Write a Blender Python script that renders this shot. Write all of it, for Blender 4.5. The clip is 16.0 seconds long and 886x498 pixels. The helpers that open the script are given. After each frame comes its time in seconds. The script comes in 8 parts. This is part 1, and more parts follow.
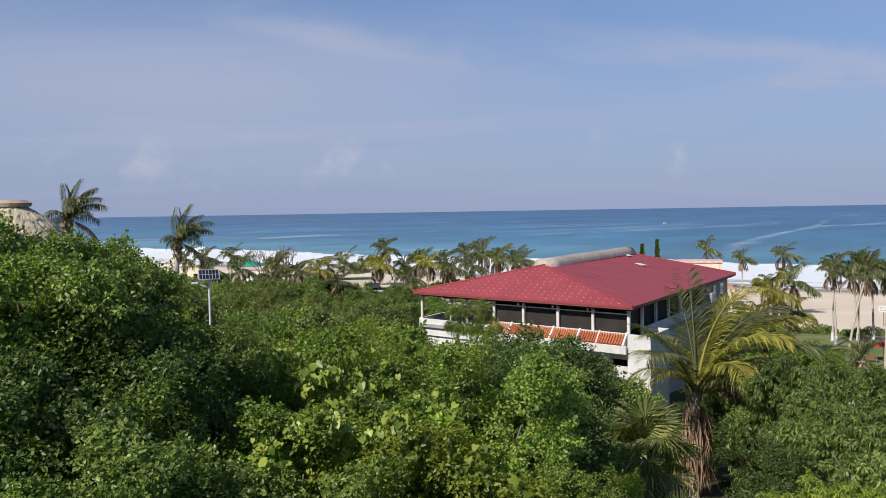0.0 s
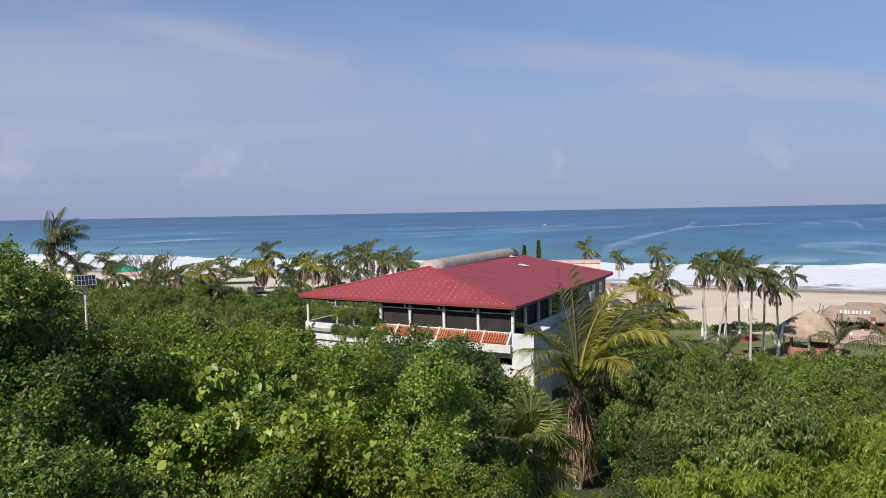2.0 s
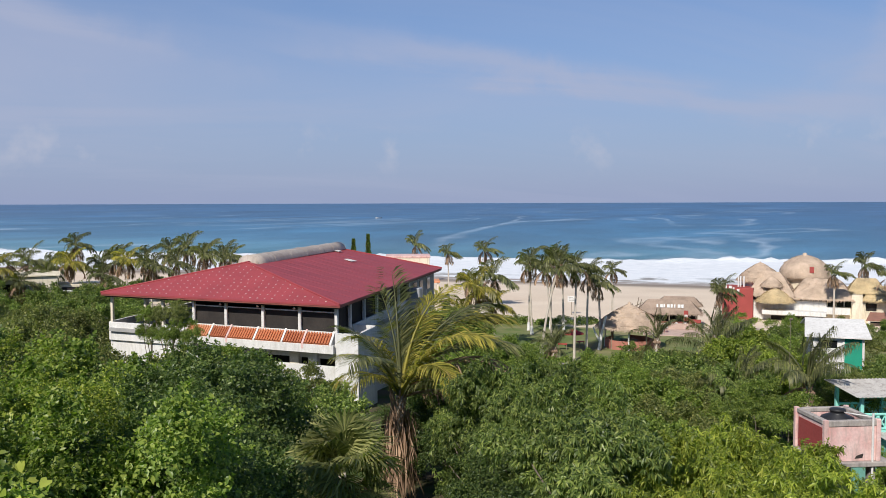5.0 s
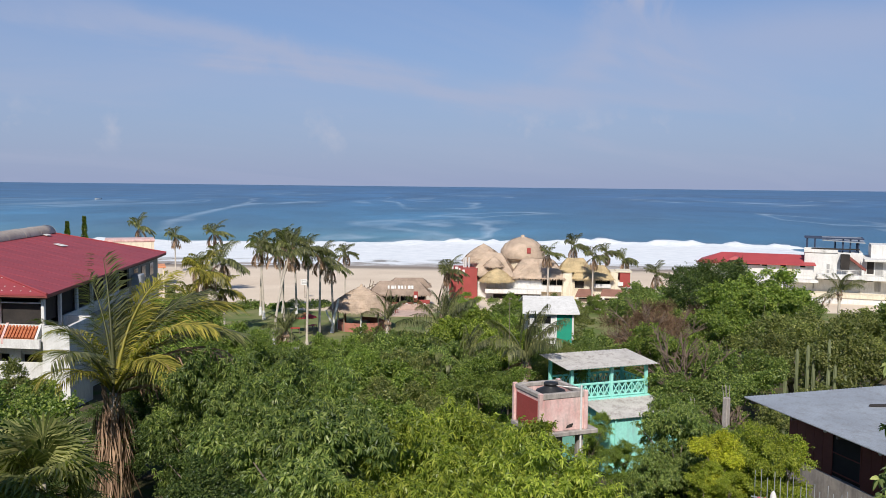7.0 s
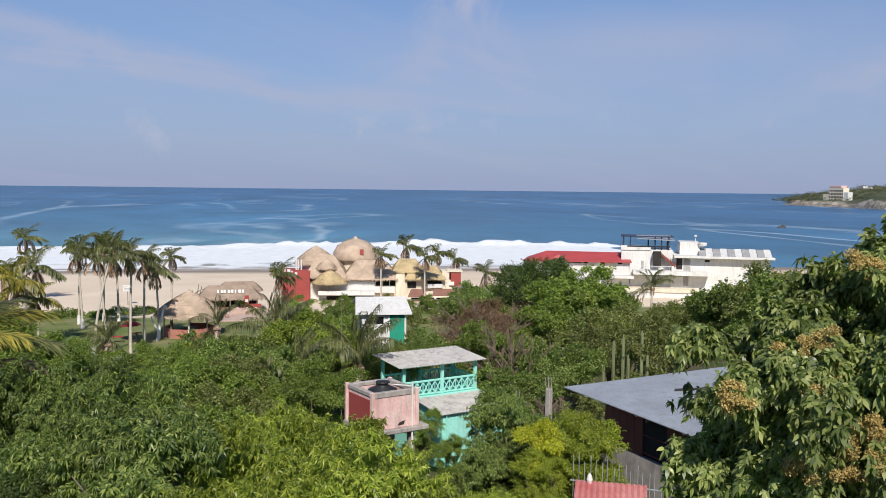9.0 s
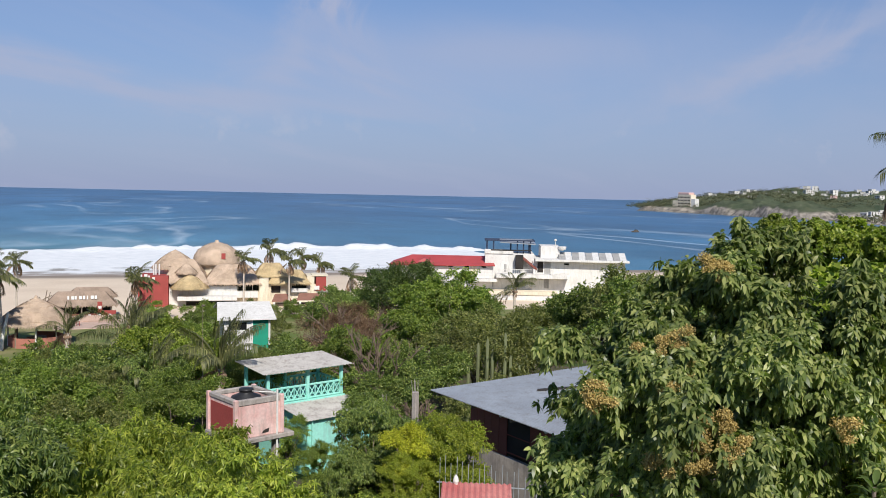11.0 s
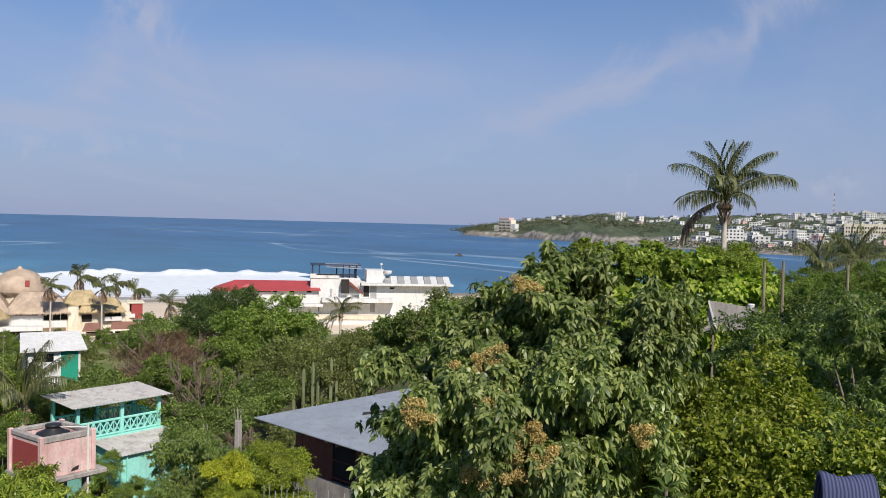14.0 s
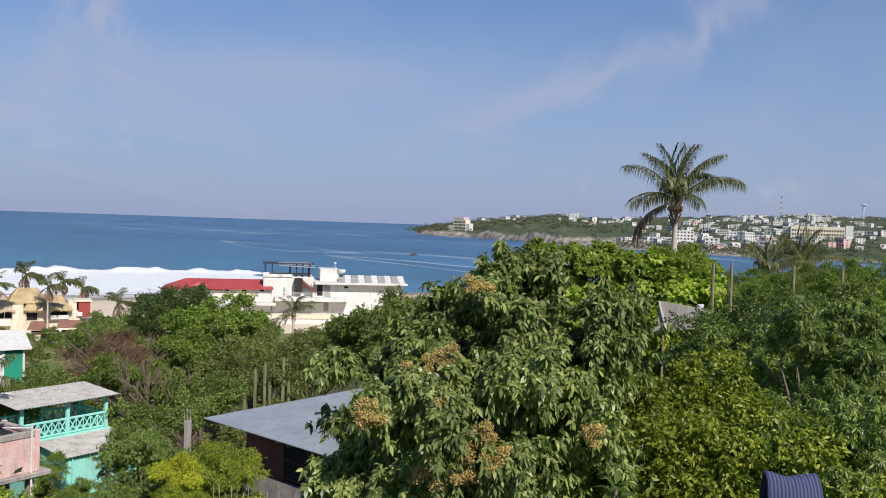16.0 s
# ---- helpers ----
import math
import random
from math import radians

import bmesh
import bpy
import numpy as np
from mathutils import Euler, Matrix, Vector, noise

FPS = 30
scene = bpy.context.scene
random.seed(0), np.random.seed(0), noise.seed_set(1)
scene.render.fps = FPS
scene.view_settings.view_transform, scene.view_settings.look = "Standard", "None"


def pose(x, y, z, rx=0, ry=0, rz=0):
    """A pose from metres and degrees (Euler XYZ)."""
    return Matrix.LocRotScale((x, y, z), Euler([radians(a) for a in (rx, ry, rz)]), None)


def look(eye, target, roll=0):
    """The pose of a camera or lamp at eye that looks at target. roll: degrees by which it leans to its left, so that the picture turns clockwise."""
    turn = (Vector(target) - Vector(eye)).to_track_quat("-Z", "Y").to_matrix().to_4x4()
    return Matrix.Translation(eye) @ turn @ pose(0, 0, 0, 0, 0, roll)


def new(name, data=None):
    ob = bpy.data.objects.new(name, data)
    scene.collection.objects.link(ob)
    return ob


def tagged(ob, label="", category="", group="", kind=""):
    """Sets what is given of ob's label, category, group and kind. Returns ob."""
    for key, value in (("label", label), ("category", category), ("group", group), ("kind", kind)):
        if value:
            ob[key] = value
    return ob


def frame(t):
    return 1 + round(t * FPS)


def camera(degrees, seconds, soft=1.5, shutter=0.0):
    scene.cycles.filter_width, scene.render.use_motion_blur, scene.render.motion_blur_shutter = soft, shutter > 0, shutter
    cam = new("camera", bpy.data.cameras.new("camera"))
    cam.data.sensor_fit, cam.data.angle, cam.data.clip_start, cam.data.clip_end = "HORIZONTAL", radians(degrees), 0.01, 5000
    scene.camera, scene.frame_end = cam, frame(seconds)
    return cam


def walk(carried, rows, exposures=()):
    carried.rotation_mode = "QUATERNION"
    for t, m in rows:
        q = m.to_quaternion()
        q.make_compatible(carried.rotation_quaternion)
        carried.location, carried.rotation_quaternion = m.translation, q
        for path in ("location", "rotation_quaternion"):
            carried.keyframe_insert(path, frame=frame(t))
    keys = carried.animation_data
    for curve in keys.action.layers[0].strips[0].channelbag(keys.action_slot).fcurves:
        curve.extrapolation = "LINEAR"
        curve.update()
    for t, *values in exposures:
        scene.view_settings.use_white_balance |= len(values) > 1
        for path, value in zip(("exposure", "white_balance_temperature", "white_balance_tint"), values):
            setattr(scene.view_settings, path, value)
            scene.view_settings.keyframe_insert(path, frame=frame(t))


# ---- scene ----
EYE = 22.0
cam = camera(53.35, 16.0, 0.4)
# seconds, x, y, yaw, pitch, roll of the hand-held pan
PATH = [
    (0.0, -0.000, -0.000, 0.039, -2.660, -0.942),
    (0.5, -0.045, -0.208, -0.876, -2.623, -1.168),
    (1.0, -0.129, -0.420, -2.807, -2.637, -1.183),
    (1.5, -0.124, -0.397, -4.897, -2.612, -1.153),
    (2.0, -0.170, -0.347, -7.457, -2.630, -1.084),
    (2.5, -0.240, -0.277, -10.186, -2.514, -0.854),
    (3.0, -0.207, -0.017, -12.157, -2.789, -0.725),
    (5.5, 1.567, 3.632, -22.657, -3.590, -0.081),
    (6.0, 1.748, 3.746, -28.685, -4.209, 0.127),
    (6.5, 1.845, 3.750, -33.440, -4.359, 0.528),
    (7.0, 1.907, 3.868, -35.507, -4.286, 0.618),
    (7.5, 1.840, 3.690, -38.200, -4.203, 0.654),
    (8.0, 1.802, 3.569, -41.655, -4.160, 0.576),
    (8.5, 1.786, 3.508, -44.129, -4.106, 0.559),
    (11.0, 1.784, 3.568, -55.054, -3.680, 1.180),
    (11.5, 1.793, 3.589, -57.093, -3.421, 1.287),
    (12.0, 1.852, 3.622, -58.528, -3.067, 1.396),
    (12.5, 1.782, 3.568, -59.605, -2.648, 1.363),
    (13.0, 1.718, 3.543, -61.935, -2.231, 1.370),
    (13.5, 1.670, 3.455, -64.629, -2.026, 1.374),
    (14.0, 1.622, 3.422, -66.290, -1.839, 1.435),
    (14.5, 1.624, 3.433, -66.932, -1.779, 1.674),
    (15.0, 1.617, 3.400, -67.246, -1.784, 1.806),
    (15.5, 1.617, 3.409, -67.936, -1.834, 1.939),
    (16.0, 1.679, 3.422, -69.245, -1.795, 1.900),]
walk(cam, [(t, pose(x, y, EYE, 0, 0, yaw) @ pose(0, 0, 0, 90 + pitch) @ pose(0, 0, 0, 0, 0, roll)) for t, x, y, yaw, pitch, roll in PATH],
     exposures=[(0.0, 0.0), (16.0, 0.0)])

# ---- light ----
SUN = Vector((-0.52, -0.59, 0.70)).normalized()
world = bpy.data.worlds.new("sky")
scene.world = world
world.use_nodes = True
wt = world.node_tree
wt.nodes.clear()


def wnode(kind, **kw):
    n = wt.nodes.new(kind)
    for k, v in kw.items():
        n.inputs[k].default_value = v
    return n


sky = wt.nodes.new("ShaderNodeTexSky")
sky.sky_type, sky.sun_disc = "NISHITA", False
sky.sun_elevation, sky.sun_rotation = math.asin(SUN.z), math.atan2(SUN.x, SUN.y)
sky.air_density, sky.dust_density, sky.ozone_density, sky.altitude = 1.0, 0.3, 3.0, 20.0
coord = wt.nodes.new("ShaderNodeTexCoord")
split = wt.nodes.new("ShaderNodeSeparateXYZ")
wt.links.new(coord.outputs["Generated"], split.inputs[0])


def wmath(op, a, b=0.0, clamp=False):
    n = wt.nodes.new("ShaderNodeMath")
    n.operation, n.use_clamp = op, clamp
    for i, v in enumerate((a, b)):
        if hasattr(v, "is_linked"):
            wt.links.new(v, n.inputs[i])
        else:
            n.inputs[i].default_value = v
    return n.outputs[0]


def wmix(fac, a, b, blend="MIX"):
    n = wt.nodes.new("ShaderNodeMixRGB")
    n.blend_type = blend
    for i, v in enumerate((fac, a, b)):
        if hasattr(v, "is_linked"):
            wt.links.new(v, n.inputs[i])
        else:
            n.inputs[i].default_value = v
    return n.outputs[0]


# thin high cloud: streaks on a plane far above
up = wmath("ADD", wmath("MAXIMUM", split.outputs["Z"], 0.0), 0.16)
flat = wt.nodes.new("ShaderNodeCombineXYZ")
wt.links.new(wmath("DIVIDE", split.outputs["X"], up), flat.inputs[0])
wt.links.new(wmath("DIVIDE", split.outputs["Y"], up), flat.inputs[1])
turn = wt.nodes.new("ShaderNodeMapping")
turn.inputs["Rotation"].default_value = (0, 0, radians(-32))
turn.inputs["Scale"].default_value = (0.55, 1.5, 1.0)
turn.inputs["Location"].default_value = (1.3, 0.4, 0.0)
wt.links.new(flat.outputs[0], turn.inputs[0])
wisp = wnode("ShaderNodeTexNoise", Scale=0.8, Detail=6.0, Roughness=0.55, Distortion=0.9)
wt.links.new(turn.outputs[0], wisp.inputs["Vector"])
cloud = wmath("MULTIPLY", wmath("SUBTRACT", wisp.outputs["Fac"], 0.47), 4.2, True)
cloud = wmath("MULTIPLY", cloud, 0.22)
# veils and streaks of cirrus: bearing, height, half length, half width, slope (degrees), strength
bearing = wmath("DEGREES", wmath("ARCTAN2", split.outputs["X"], split.outputs["Y"]))
height = wmath("DEGREES", wmath("ARCSINE", split.outputs["Z"]))
stir = wnode("ShaderNodeTexNoise", Scale=7.0, Detail=6.0, Roughness=0.6, Distortion=0.6)
wt.links.new(coord.outputs["Generated"], stir.inputs["Vector"])
bearing = wmath("ADD", bearing, wmath("MULTIPLY", wmath("SUBTRACT", stir.outputs["Fac"], 0.5), 16.0))
height = wmath("ADD", height, wmath("MULTIPLY", wmath("SUBTRACT", wisp.outputs["Fac"], 0.5), 5.0))
for az, el, lo, wi, slope, power in ((-16, 7.4, 20, 3.6, 0, 0.75), (-6, 10.2, 8, 1.1, -12, 0.45), (27, 7.3, 15, 0.75, -11, 0.62), (43, 5.4, 8, 0.7, 0, 0.38), (59, 8.2, 13, 2.2, 2, 0.52), (14, 9.0, 5, 0.6, -6, 0.30),
                                     (48.3, 11.6, 3.6, 1.1, -62, 0.50), (46, 9.2, 6, 1.2, 40, 0.35), (77, 8.8, 8, 0.9, 22, 0.58), (85.5, 13.0, 5, 1.1, 52, 0.38), (22, 6.0, 9, 1.3, -4, 0.22), (-60, 9.0, 25, 3.0, 4, 0.5), (115, 9.0, 18, 2.5, -5, 0.4)):
    ca, sa = math.cos(radians(slope)), math.sin(radians(slope))
    da, de = wmath("SUBTRACT", bearing, az), wmath("SUBTRACT", height, el)
    u = wmath("DIVIDE", wmath("ADD", wmath("MULTIPLY", da, ca), wmath("MULTIPLY", de, sa)), lo)
    v = wmath("DIVIDE", wmath("SUBTRACT", wmath("MULTIPLY", de, ca), wmath("MULTIPLY", da, sa)), wi)
    far = wmath("ADD", wmath("MULTIPLY", u, u), wmath("MULTIPLY", v, v))
    cloud = wmath("ADD", cloud, wmath("MULTIPLY", wmath("POWER", 2.718, wmath("MULTIPLY", far, -1.0)), power), True)
# small puffs low over the sea
puff = wnode("ShaderNodeTexNoise", Scale=13.0, Detail=5.0, Roughness=0.6)
wt.links.new(coord.outputs["Generated"], puff.inputs["Vector"])
low = wmath("MULTIPLY", wmath("SUBTRACT", puff.outputs["Fac"], 0.57), 6.0, True)
band = wmath("SUBTRACT", 1.0, wmath("ABSOLUTE", wmath("MULTIPLY", wmath("SUBTRACT", split.outputs["Z"], 0.055), 26.0)), True)
low = wmath("MULTIPLY", wmath("MULTIPLY", low, band), 0.6)
haze = wmath("SUBTRACT", 1.0, wmath("MULTIPLY", wmath("ABSOLUTE", split.outputs["Z"]), 3.2), True)
tinted = wmix(1.0, sky.outputs[0], (0.485, 0.62, 0.79, 1), "MULTIPLY")
tinted = wmix(wmath("MULTIPLY", haze, 0.92), tinted, (2.42, 2.84, 4.36, 1))
tinted = wmix(cloud, tinted, (3.32, 3.62, 4.85, 1))
tinted = wmix(low, tinted, (4.3, 4.35, 5.1, 1))
back = wt.nodes.new("ShaderNodeBackground")
back.inputs["Strength"].default_value = 0.127
wt.links.new(tinted, back.inputs["Color"])
wout = wt.nodes.new("ShaderNodeOutputWorld")
wt.links.new(back.outputs[0], wout.inputs[0])

sun = new("sun", bpy.data.lights.new("sun", "SUN"))
sun.data.energy, sun.data.angle, sun.data.color = 5.0, radians(0.53), (1.0, 0.95, 0.86)
sun.matrix_world = look(SUN * 100, (0, 0, 0))


# ---- materials ----
def rgba(c):
    return (*c, 1.0)


class Nodes:
    """Short hand for the node tree of one material."""

    def __init__(self, name, rough=0.7, metal=0.0, spec=0.4):
        self.mat = bpy.data.materials.new(name)
        self.mat.use_nodes = True
        self.t = self.mat.node_tree
        self.p = self.t.nodes["Principled BSDF"]
        self.p.inputs["Roughness"].default_value = rough
        self.p.inputs["Metallic"].default_value = metal
        self.p.inputs["Specular IOR Level"].default_value = spec
        self.where = self.t.nodes.new("ShaderNodeTexCoord").outputs["Object"]

    def put(self, value, socket):
        if hasattr(value, "is_linked"):
            self.t.links.new(value, socket)
        else:
            socket.default_value = value

    def noise(self, scale, detail=4.0, rough=0.55, vec=None, stretch=None, distort=0.0):
        n = self.t.nodes.new("ShaderNodeTexNoise")
        n.inputs["Scale"].default_value, n.inputs["Detail"].default_value = scale, detail
        n.inputs["Roughness"].default_value, n.inputs["Distortion"].default_value = rough, distort
        v = vec or self.where
        if stretch:
            m = self.t.nodes.new("ShaderNodeMapping")
            m.inputs["Scale"].default_value = stretch
            self.t.links.new(v, m.inputs[0])
            v = m.outputs[0]
        self.t.links.new(v, n.inputs["Vector"])
        return n.outputs["Fac"]

    def ramp(self, fac, *stops):
        r = self.t.nodes.new("ShaderNodeValToRGB")
        e = r.color_ramp.elements
        while len(e) < len(stops):
            e.new(0.5)
        for el, (at, c) in zip(e, stops):
            el.position, el.color = at, rgba(c) if isinstance(c, tuple) else (c, c, c, 1)
        self.put(fac, r.inputs[0])
        return r.outputs[0]

    def math(self, op, a, b=0.0, clamp=False):
        n = self.t.nodes.new("ShaderNodeMath")
        n.operation, n.use_clamp = op, clamp
        self.put(a, n.inputs[0])
        self.put(b, n.inputs[1])
        return n.outputs[0]

    def mix(self, fac, a, b, blend="MIX"):
        n = self.t.nodes.new("ShaderNodeMixRGB")
        n.blend_type = blend
        self.put(fac, n.inputs[0])
        self.put(rgba(a) if isinstance(a, tuple) else a, n.inputs[1])
        self.put(rgba(b) if isinstance(b, tuple) else b, n.inputs[2])
        return n.outputs[0]

    def axes(self, vec=None):
        n = self.t.nodes.new("ShaderNodeSeparateXYZ")
        self.t.links.new(vec or self.where, n.inputs[0])
        return n.outputs

    def position(self):
        return self.t.nodes.new("ShaderNodeNewGeometry").outputs["Position"]

    def island(self):
        return self.t.nodes.new("ShaderNodeNewGeometry").outputs["Random Per Island"]

    def chance(self):
        return self.t.nodes.new("ShaderNodeObjectInfo").outputs["Random"]

    def bump(self, height, strength=0.3, distance=0.02):
        b = self.t.nodes.new("ShaderNodeBump")
        b.inputs["Strength"].default_value, b.inputs["Distance"].default_value = strength, distance
        self.t.links.new(height, b.inputs["Height"])
        self.t.links.new(b.outputs[0], self.p.inputs["Normal"])

    def done(self, colour):
        self.put(rgba(colour) if isinstance(colour, tuple) else colour, self.p.inputs["Base Color"])
        return self.mat


def plain(name, a, b, rough=0.75, big=0.6, fine=14.0, metal=0.0, bump=0.25, dist=0.01, stain=None, spec=0.3):
    """Two tones in large patches, a fine grain and, where given, stains running down."""
    m = Nodes(name, rough, metal, spec)
    c = m.mix(m.ramp(m.noise(big, 5.0), (0.35, 0.0), (0.65, 1.0)), a, b)
    grain = m.noise(fine, 5.0, 0.65)
    c = m.mix(0.35, c, m.ramp(grain, (0.3, 0.55), (0.7, 1.25)), "MULTIPLY")
    if stain:
        runs = m.noise(1.6, 6.0, 0.7, stretch=(1.6, 1.6, 0.28))
        c = m.mix(m.ramp(runs, (0.48, 0.0), (0.70, 0.8)), c, stain)
    m.bump(grain, bump, dist)
    return m.done(c)


def foliage(name, dark, mid, light, rough=0.38, glow=0.42):
    m = Nodes(name, rough, 0.0, 0.35)
    c = m.ramp(m.island(), (0.0, dark), (0.5, mid), (1.0, light))
    c = m.mix(1.0, c, (1.19, 1.04, 0.92), "MULTIPLY")
    big = m.noise(0.45, 3.0, vec=m.position())
    c = m.mix(0.6, c, m.ramp(big, (0.3, 0.55), (0.7, 1.35)), "MULTIPLY")
    c = m.mix(0.35, c, m.ramp(m.chance(), (0.0, 0.45), (1.0, 1.45)), "MULTIPLY")
    m.done(c)
    thin = m.t.nodes.new("ShaderNodeBsdfTranslucent")
    m.t.links.new(m.mix(1.0, c, (1.15, 1.5, 0.5), "MULTIPLY"), thin.inputs[0])
    both = m.t.nodes.new("ShaderNodeMixShader")
    both.inputs[0].default_value = glow
    m.t.links.new(m.p.outputs[0], both.inputs[1])
    m.t.links.new(thin.outputs[0], both.inputs[2])
    m.t.links.new(both.outputs[0], m.t.nodes["Material Output"].inputs["Surface"])
    return m.mat


WHITE = plain("white_wall_paint", (0.76, 0.74, 0.71), (0.65, 0.63, 0.60), 0.8, 0.5, 9.0, stain=(0.50, 0.48, 0.44))
CREAM = plain("cream_wall_paint", (0.78, 0.70, 0.55), (0.70, 0.62, 0.48), 0.8, 0.5, 9.0, stain=(0.50, 0.43, 0.32))
GREYWALL = plain("grey_render", (0.42, 0.41, 0.39), (0.33, 0.32, 0.31), 0.9, 0.5, 8.0, stain=(0.22, 0.21, 0.20))
PINK = plain("faded_pink_paint", (0.66, 0.37, 0.34), (0.76, 0.56, 0.52), 0.85, 1.3, 10.0, stain=(0.34, 0.28, 0.25))
REDPAINT = plain("red_wall_paint", (0.36, 0.070, 0.062), (0.30, 0.06, 0.052), 0.8, 0.6, 10.0, stain=(0.30, 0.07, 0.06))
TEAL = plain("turquoise_paint", (0.27, 0.68, 0.58), (0.33, 0.72, 0.63), 0.7, 0.8, 12.0, stain=(0.28, 0.50, 0.45))
CONCRETE = plain("weathered_concrete", (0.45, 0.40, 0.36), (0.32, 0.29, 0.27), 0.9, 1.5, 16.0, stain=(0.16, 0.14, 0.13))
MAROON = plain("maroon_painted_board", (0.26, 0.085, 0.066), (0.20, 0.062, 0.048), 0.6, 0.8, 20.0)
# interior shade put into the colour: near black for ceilings, recesses and openings
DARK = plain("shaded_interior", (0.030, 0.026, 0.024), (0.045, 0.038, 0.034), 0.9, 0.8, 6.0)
BLACK = plain("black_plastic", (0.022, 0.022, 0.024), (0.03, 0.03, 0.032), 0.45, 2.0, 20.0)
ZINC = plain("grey_sheet_metal", (0.46, 0.49, 0.52), (0.38, 0.40, 0.43), 0.42, 0.5, 18.0, metal=0.35, stain=(0.30, 0.29, 0.29))
OLDZINC = plain("old_fibre_cement_sheet", (0.56, 0.53, 0.49), (0.47, 0.44, 0.41), 0.85, 0.7, 18.0, stain=(0.24, 0.20, 0.18))
BARK = plain("bark", (0.24, 0.19, 0.15), (0.15, 0.12, 0.10), 0.95, 1.8, 14.0, bump=0.8, dist=0.03)
PALMBARK = plain("palm_bark", (0.58, 0.51, 0.43), (0.46, 0.40, 0.33), 0.95, 1.2, 10.0, bump=0.8, dist=0.03)
LIME = plain("limewashed_trunk", (0.74, 0.73, 0.70), (0.64, 0.62, 0.58), 0.9, 2.0, 12.0)
DRYLEAF = plain("dry_palm_leaf", (0.36, 0.25, 0.17), (0.24, 0.16, 0.11), 0.9, 3.0, 18.0)
REDCLOTH = plain("red_canvas", (0.50, 0.045, 0.05), (0.42, 0.04, 0.045), 0.8, 1.0, 20.0)
GREENCLOTH = plain("green_canvas", (0.02, 0.30, 0.19), (0.02, 0.25, 0.16), 0.8, 1.0, 20.0)
WOOD = plain("grey_weathered_wood", (0.30, 0.24, 0.18), (0.20, 0.16, 0.12), 0.85, 2.0, 16.0)
FIBREGLASS = plain("aged_translucent_sheet", (0.50, 0.43, 0.37), (0.40, 0.33, 0.28), 0.6, 0.5, 10.0, stain=(0.26, 0.21, 0.18))


def thatch_material(name, a, b):
    m = Nodes(name, 0.95, 0.0, 0.15)
    strands = m.noise(7.0, 6.0, 0.75, stretch=(2.2, 2.2, 0.45))
    c = m.mix(m.ramp(strands, (0.32, 0.0), (0.70, 1.0)), a, b)
    c = m.mix(0.5, c, m.ramp(m.noise(0.7, 4.0), (0.35, 0.6), (0.65, 1.2)), "MULTIPLY")
    c = m.mix(0.15, c, m.ramp(m.island(), (0.0, 0.7), (1.0, 1.25)), "MULTIPLY")
    m.bump(strands, 0.9, 0.06)
    return m.done(c)


THATCH = thatch_material("grey_palm_thatch", (0.43, 0.32, 0.24), (0.64, 0.50, 0.38))
THATCH_OLD = thatch_material("dark_old_thatch", (0.27, 0.20, 0.155), (0.46, 0.35, 0.27))
STRAW = thatch_material("pale_straw_thatch", (0.56, 0.46, 0.32), (0.80, 0.70, 0.52))
THATCH_NEW = thatch_material("yellow_palm_thatch", (0.42, 0.31, 0.17), (0.68, 0.54, 0.32))


def roof_material(name, a, b):
    m = Nodes(name, 0.55, 0.0, 0.35)
    c = m.mix(m.ramp(m.noise(0.35, 5.0), (0.35, 0.0), (0.65, 1.0)), a, b)
    c = m.mix(0.35, c, m.ramp(m.noise(5.0, 5.0, 0.7), (0.3, 0.7), (0.7, 1.2)), "MULTIPLY")
    return m.done(c)


REDROOF = roof_material("red_sheet_roofing", (0.345, 0.060, 0.066), (0.285, 0.052, 0.058))
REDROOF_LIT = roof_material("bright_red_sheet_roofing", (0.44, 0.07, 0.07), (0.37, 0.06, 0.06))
m = Nodes("clay_roof_tile", 0.8)
CLAY = m.done(m.mix(0.5, m.ramp(m.chance(), (0.0, (0.42, 0.13, 0.06)), (0.5, (0.58, 0.20, 0.09)), (1.0, (0.66, 0.30, 0.16))), m.ramp(m.noise(9.0), (0.3, 0.65), (0.7, 1.2)), "MULTIPLY"))
m = Nodes("dark_window_glass", 0.08, 0.0, 0.5)
GLASS = m.done((0.012, 0.013, 0.015))
m = Nodes("solar_cell", 0.25, 0.0, 0.5)
CELL = m.done((0.02, 0.022, 0.03))

LEAF_DARK = foliage("dark_green_leaves", (0.060, 0.108, 0.034), (0.142, 0.222, 0.064), (0.325, 0.410, 0.128))
LEAF_MID = foliage("mid_green_leaves", (0.075, 0.135, 0.032), (0.170, 0.265, 0.058), (0.310, 0.400, 0.100))
LEAF_DEEP = foliage("deep_green_leaves", (0.036, 0.070, 0.026), (0.085, 0.145, 0.046), (0.180, 0.250, 0.082))
LEAF_LIGHT = foliage("light_green_leaves", (0.110, 0.172, 0.030), (0.225, 0.310, 0.050), (0.385, 0.450, 0.085))
LEAF_LIME = foliage("lime_green_leaves", (0.115, 0.168, 0.026), (0.225, 0.300, 0.043), (0.385, 0.435, 0.076))
LEAF_YELLOW = foliage("yellow_green_leaves", (0.190, 0.250, 0.030), (0.420, 0.475, 0.048), (0.660, 0.670, 0.085))
LEAF_OLIVE = foliage("olive_leaves", (0.076, 0.108, 0.042), (0.162, 0.208, 0.074), (0.300, 0.328, 0.125))
LEAF_MANGO = foliage("drooping_mango_leaves", (0.088, 0.142, 0.056), (0.218, 0.300, 0.110), (0.420, 0.495, 0.205), 0.36)
LEAF_VINE = foliage("broad_vine_leaves", (0.110, 0.180, 0.036), (0.240, 0.335, 0.062), (0.400, 0.480, 0.110))
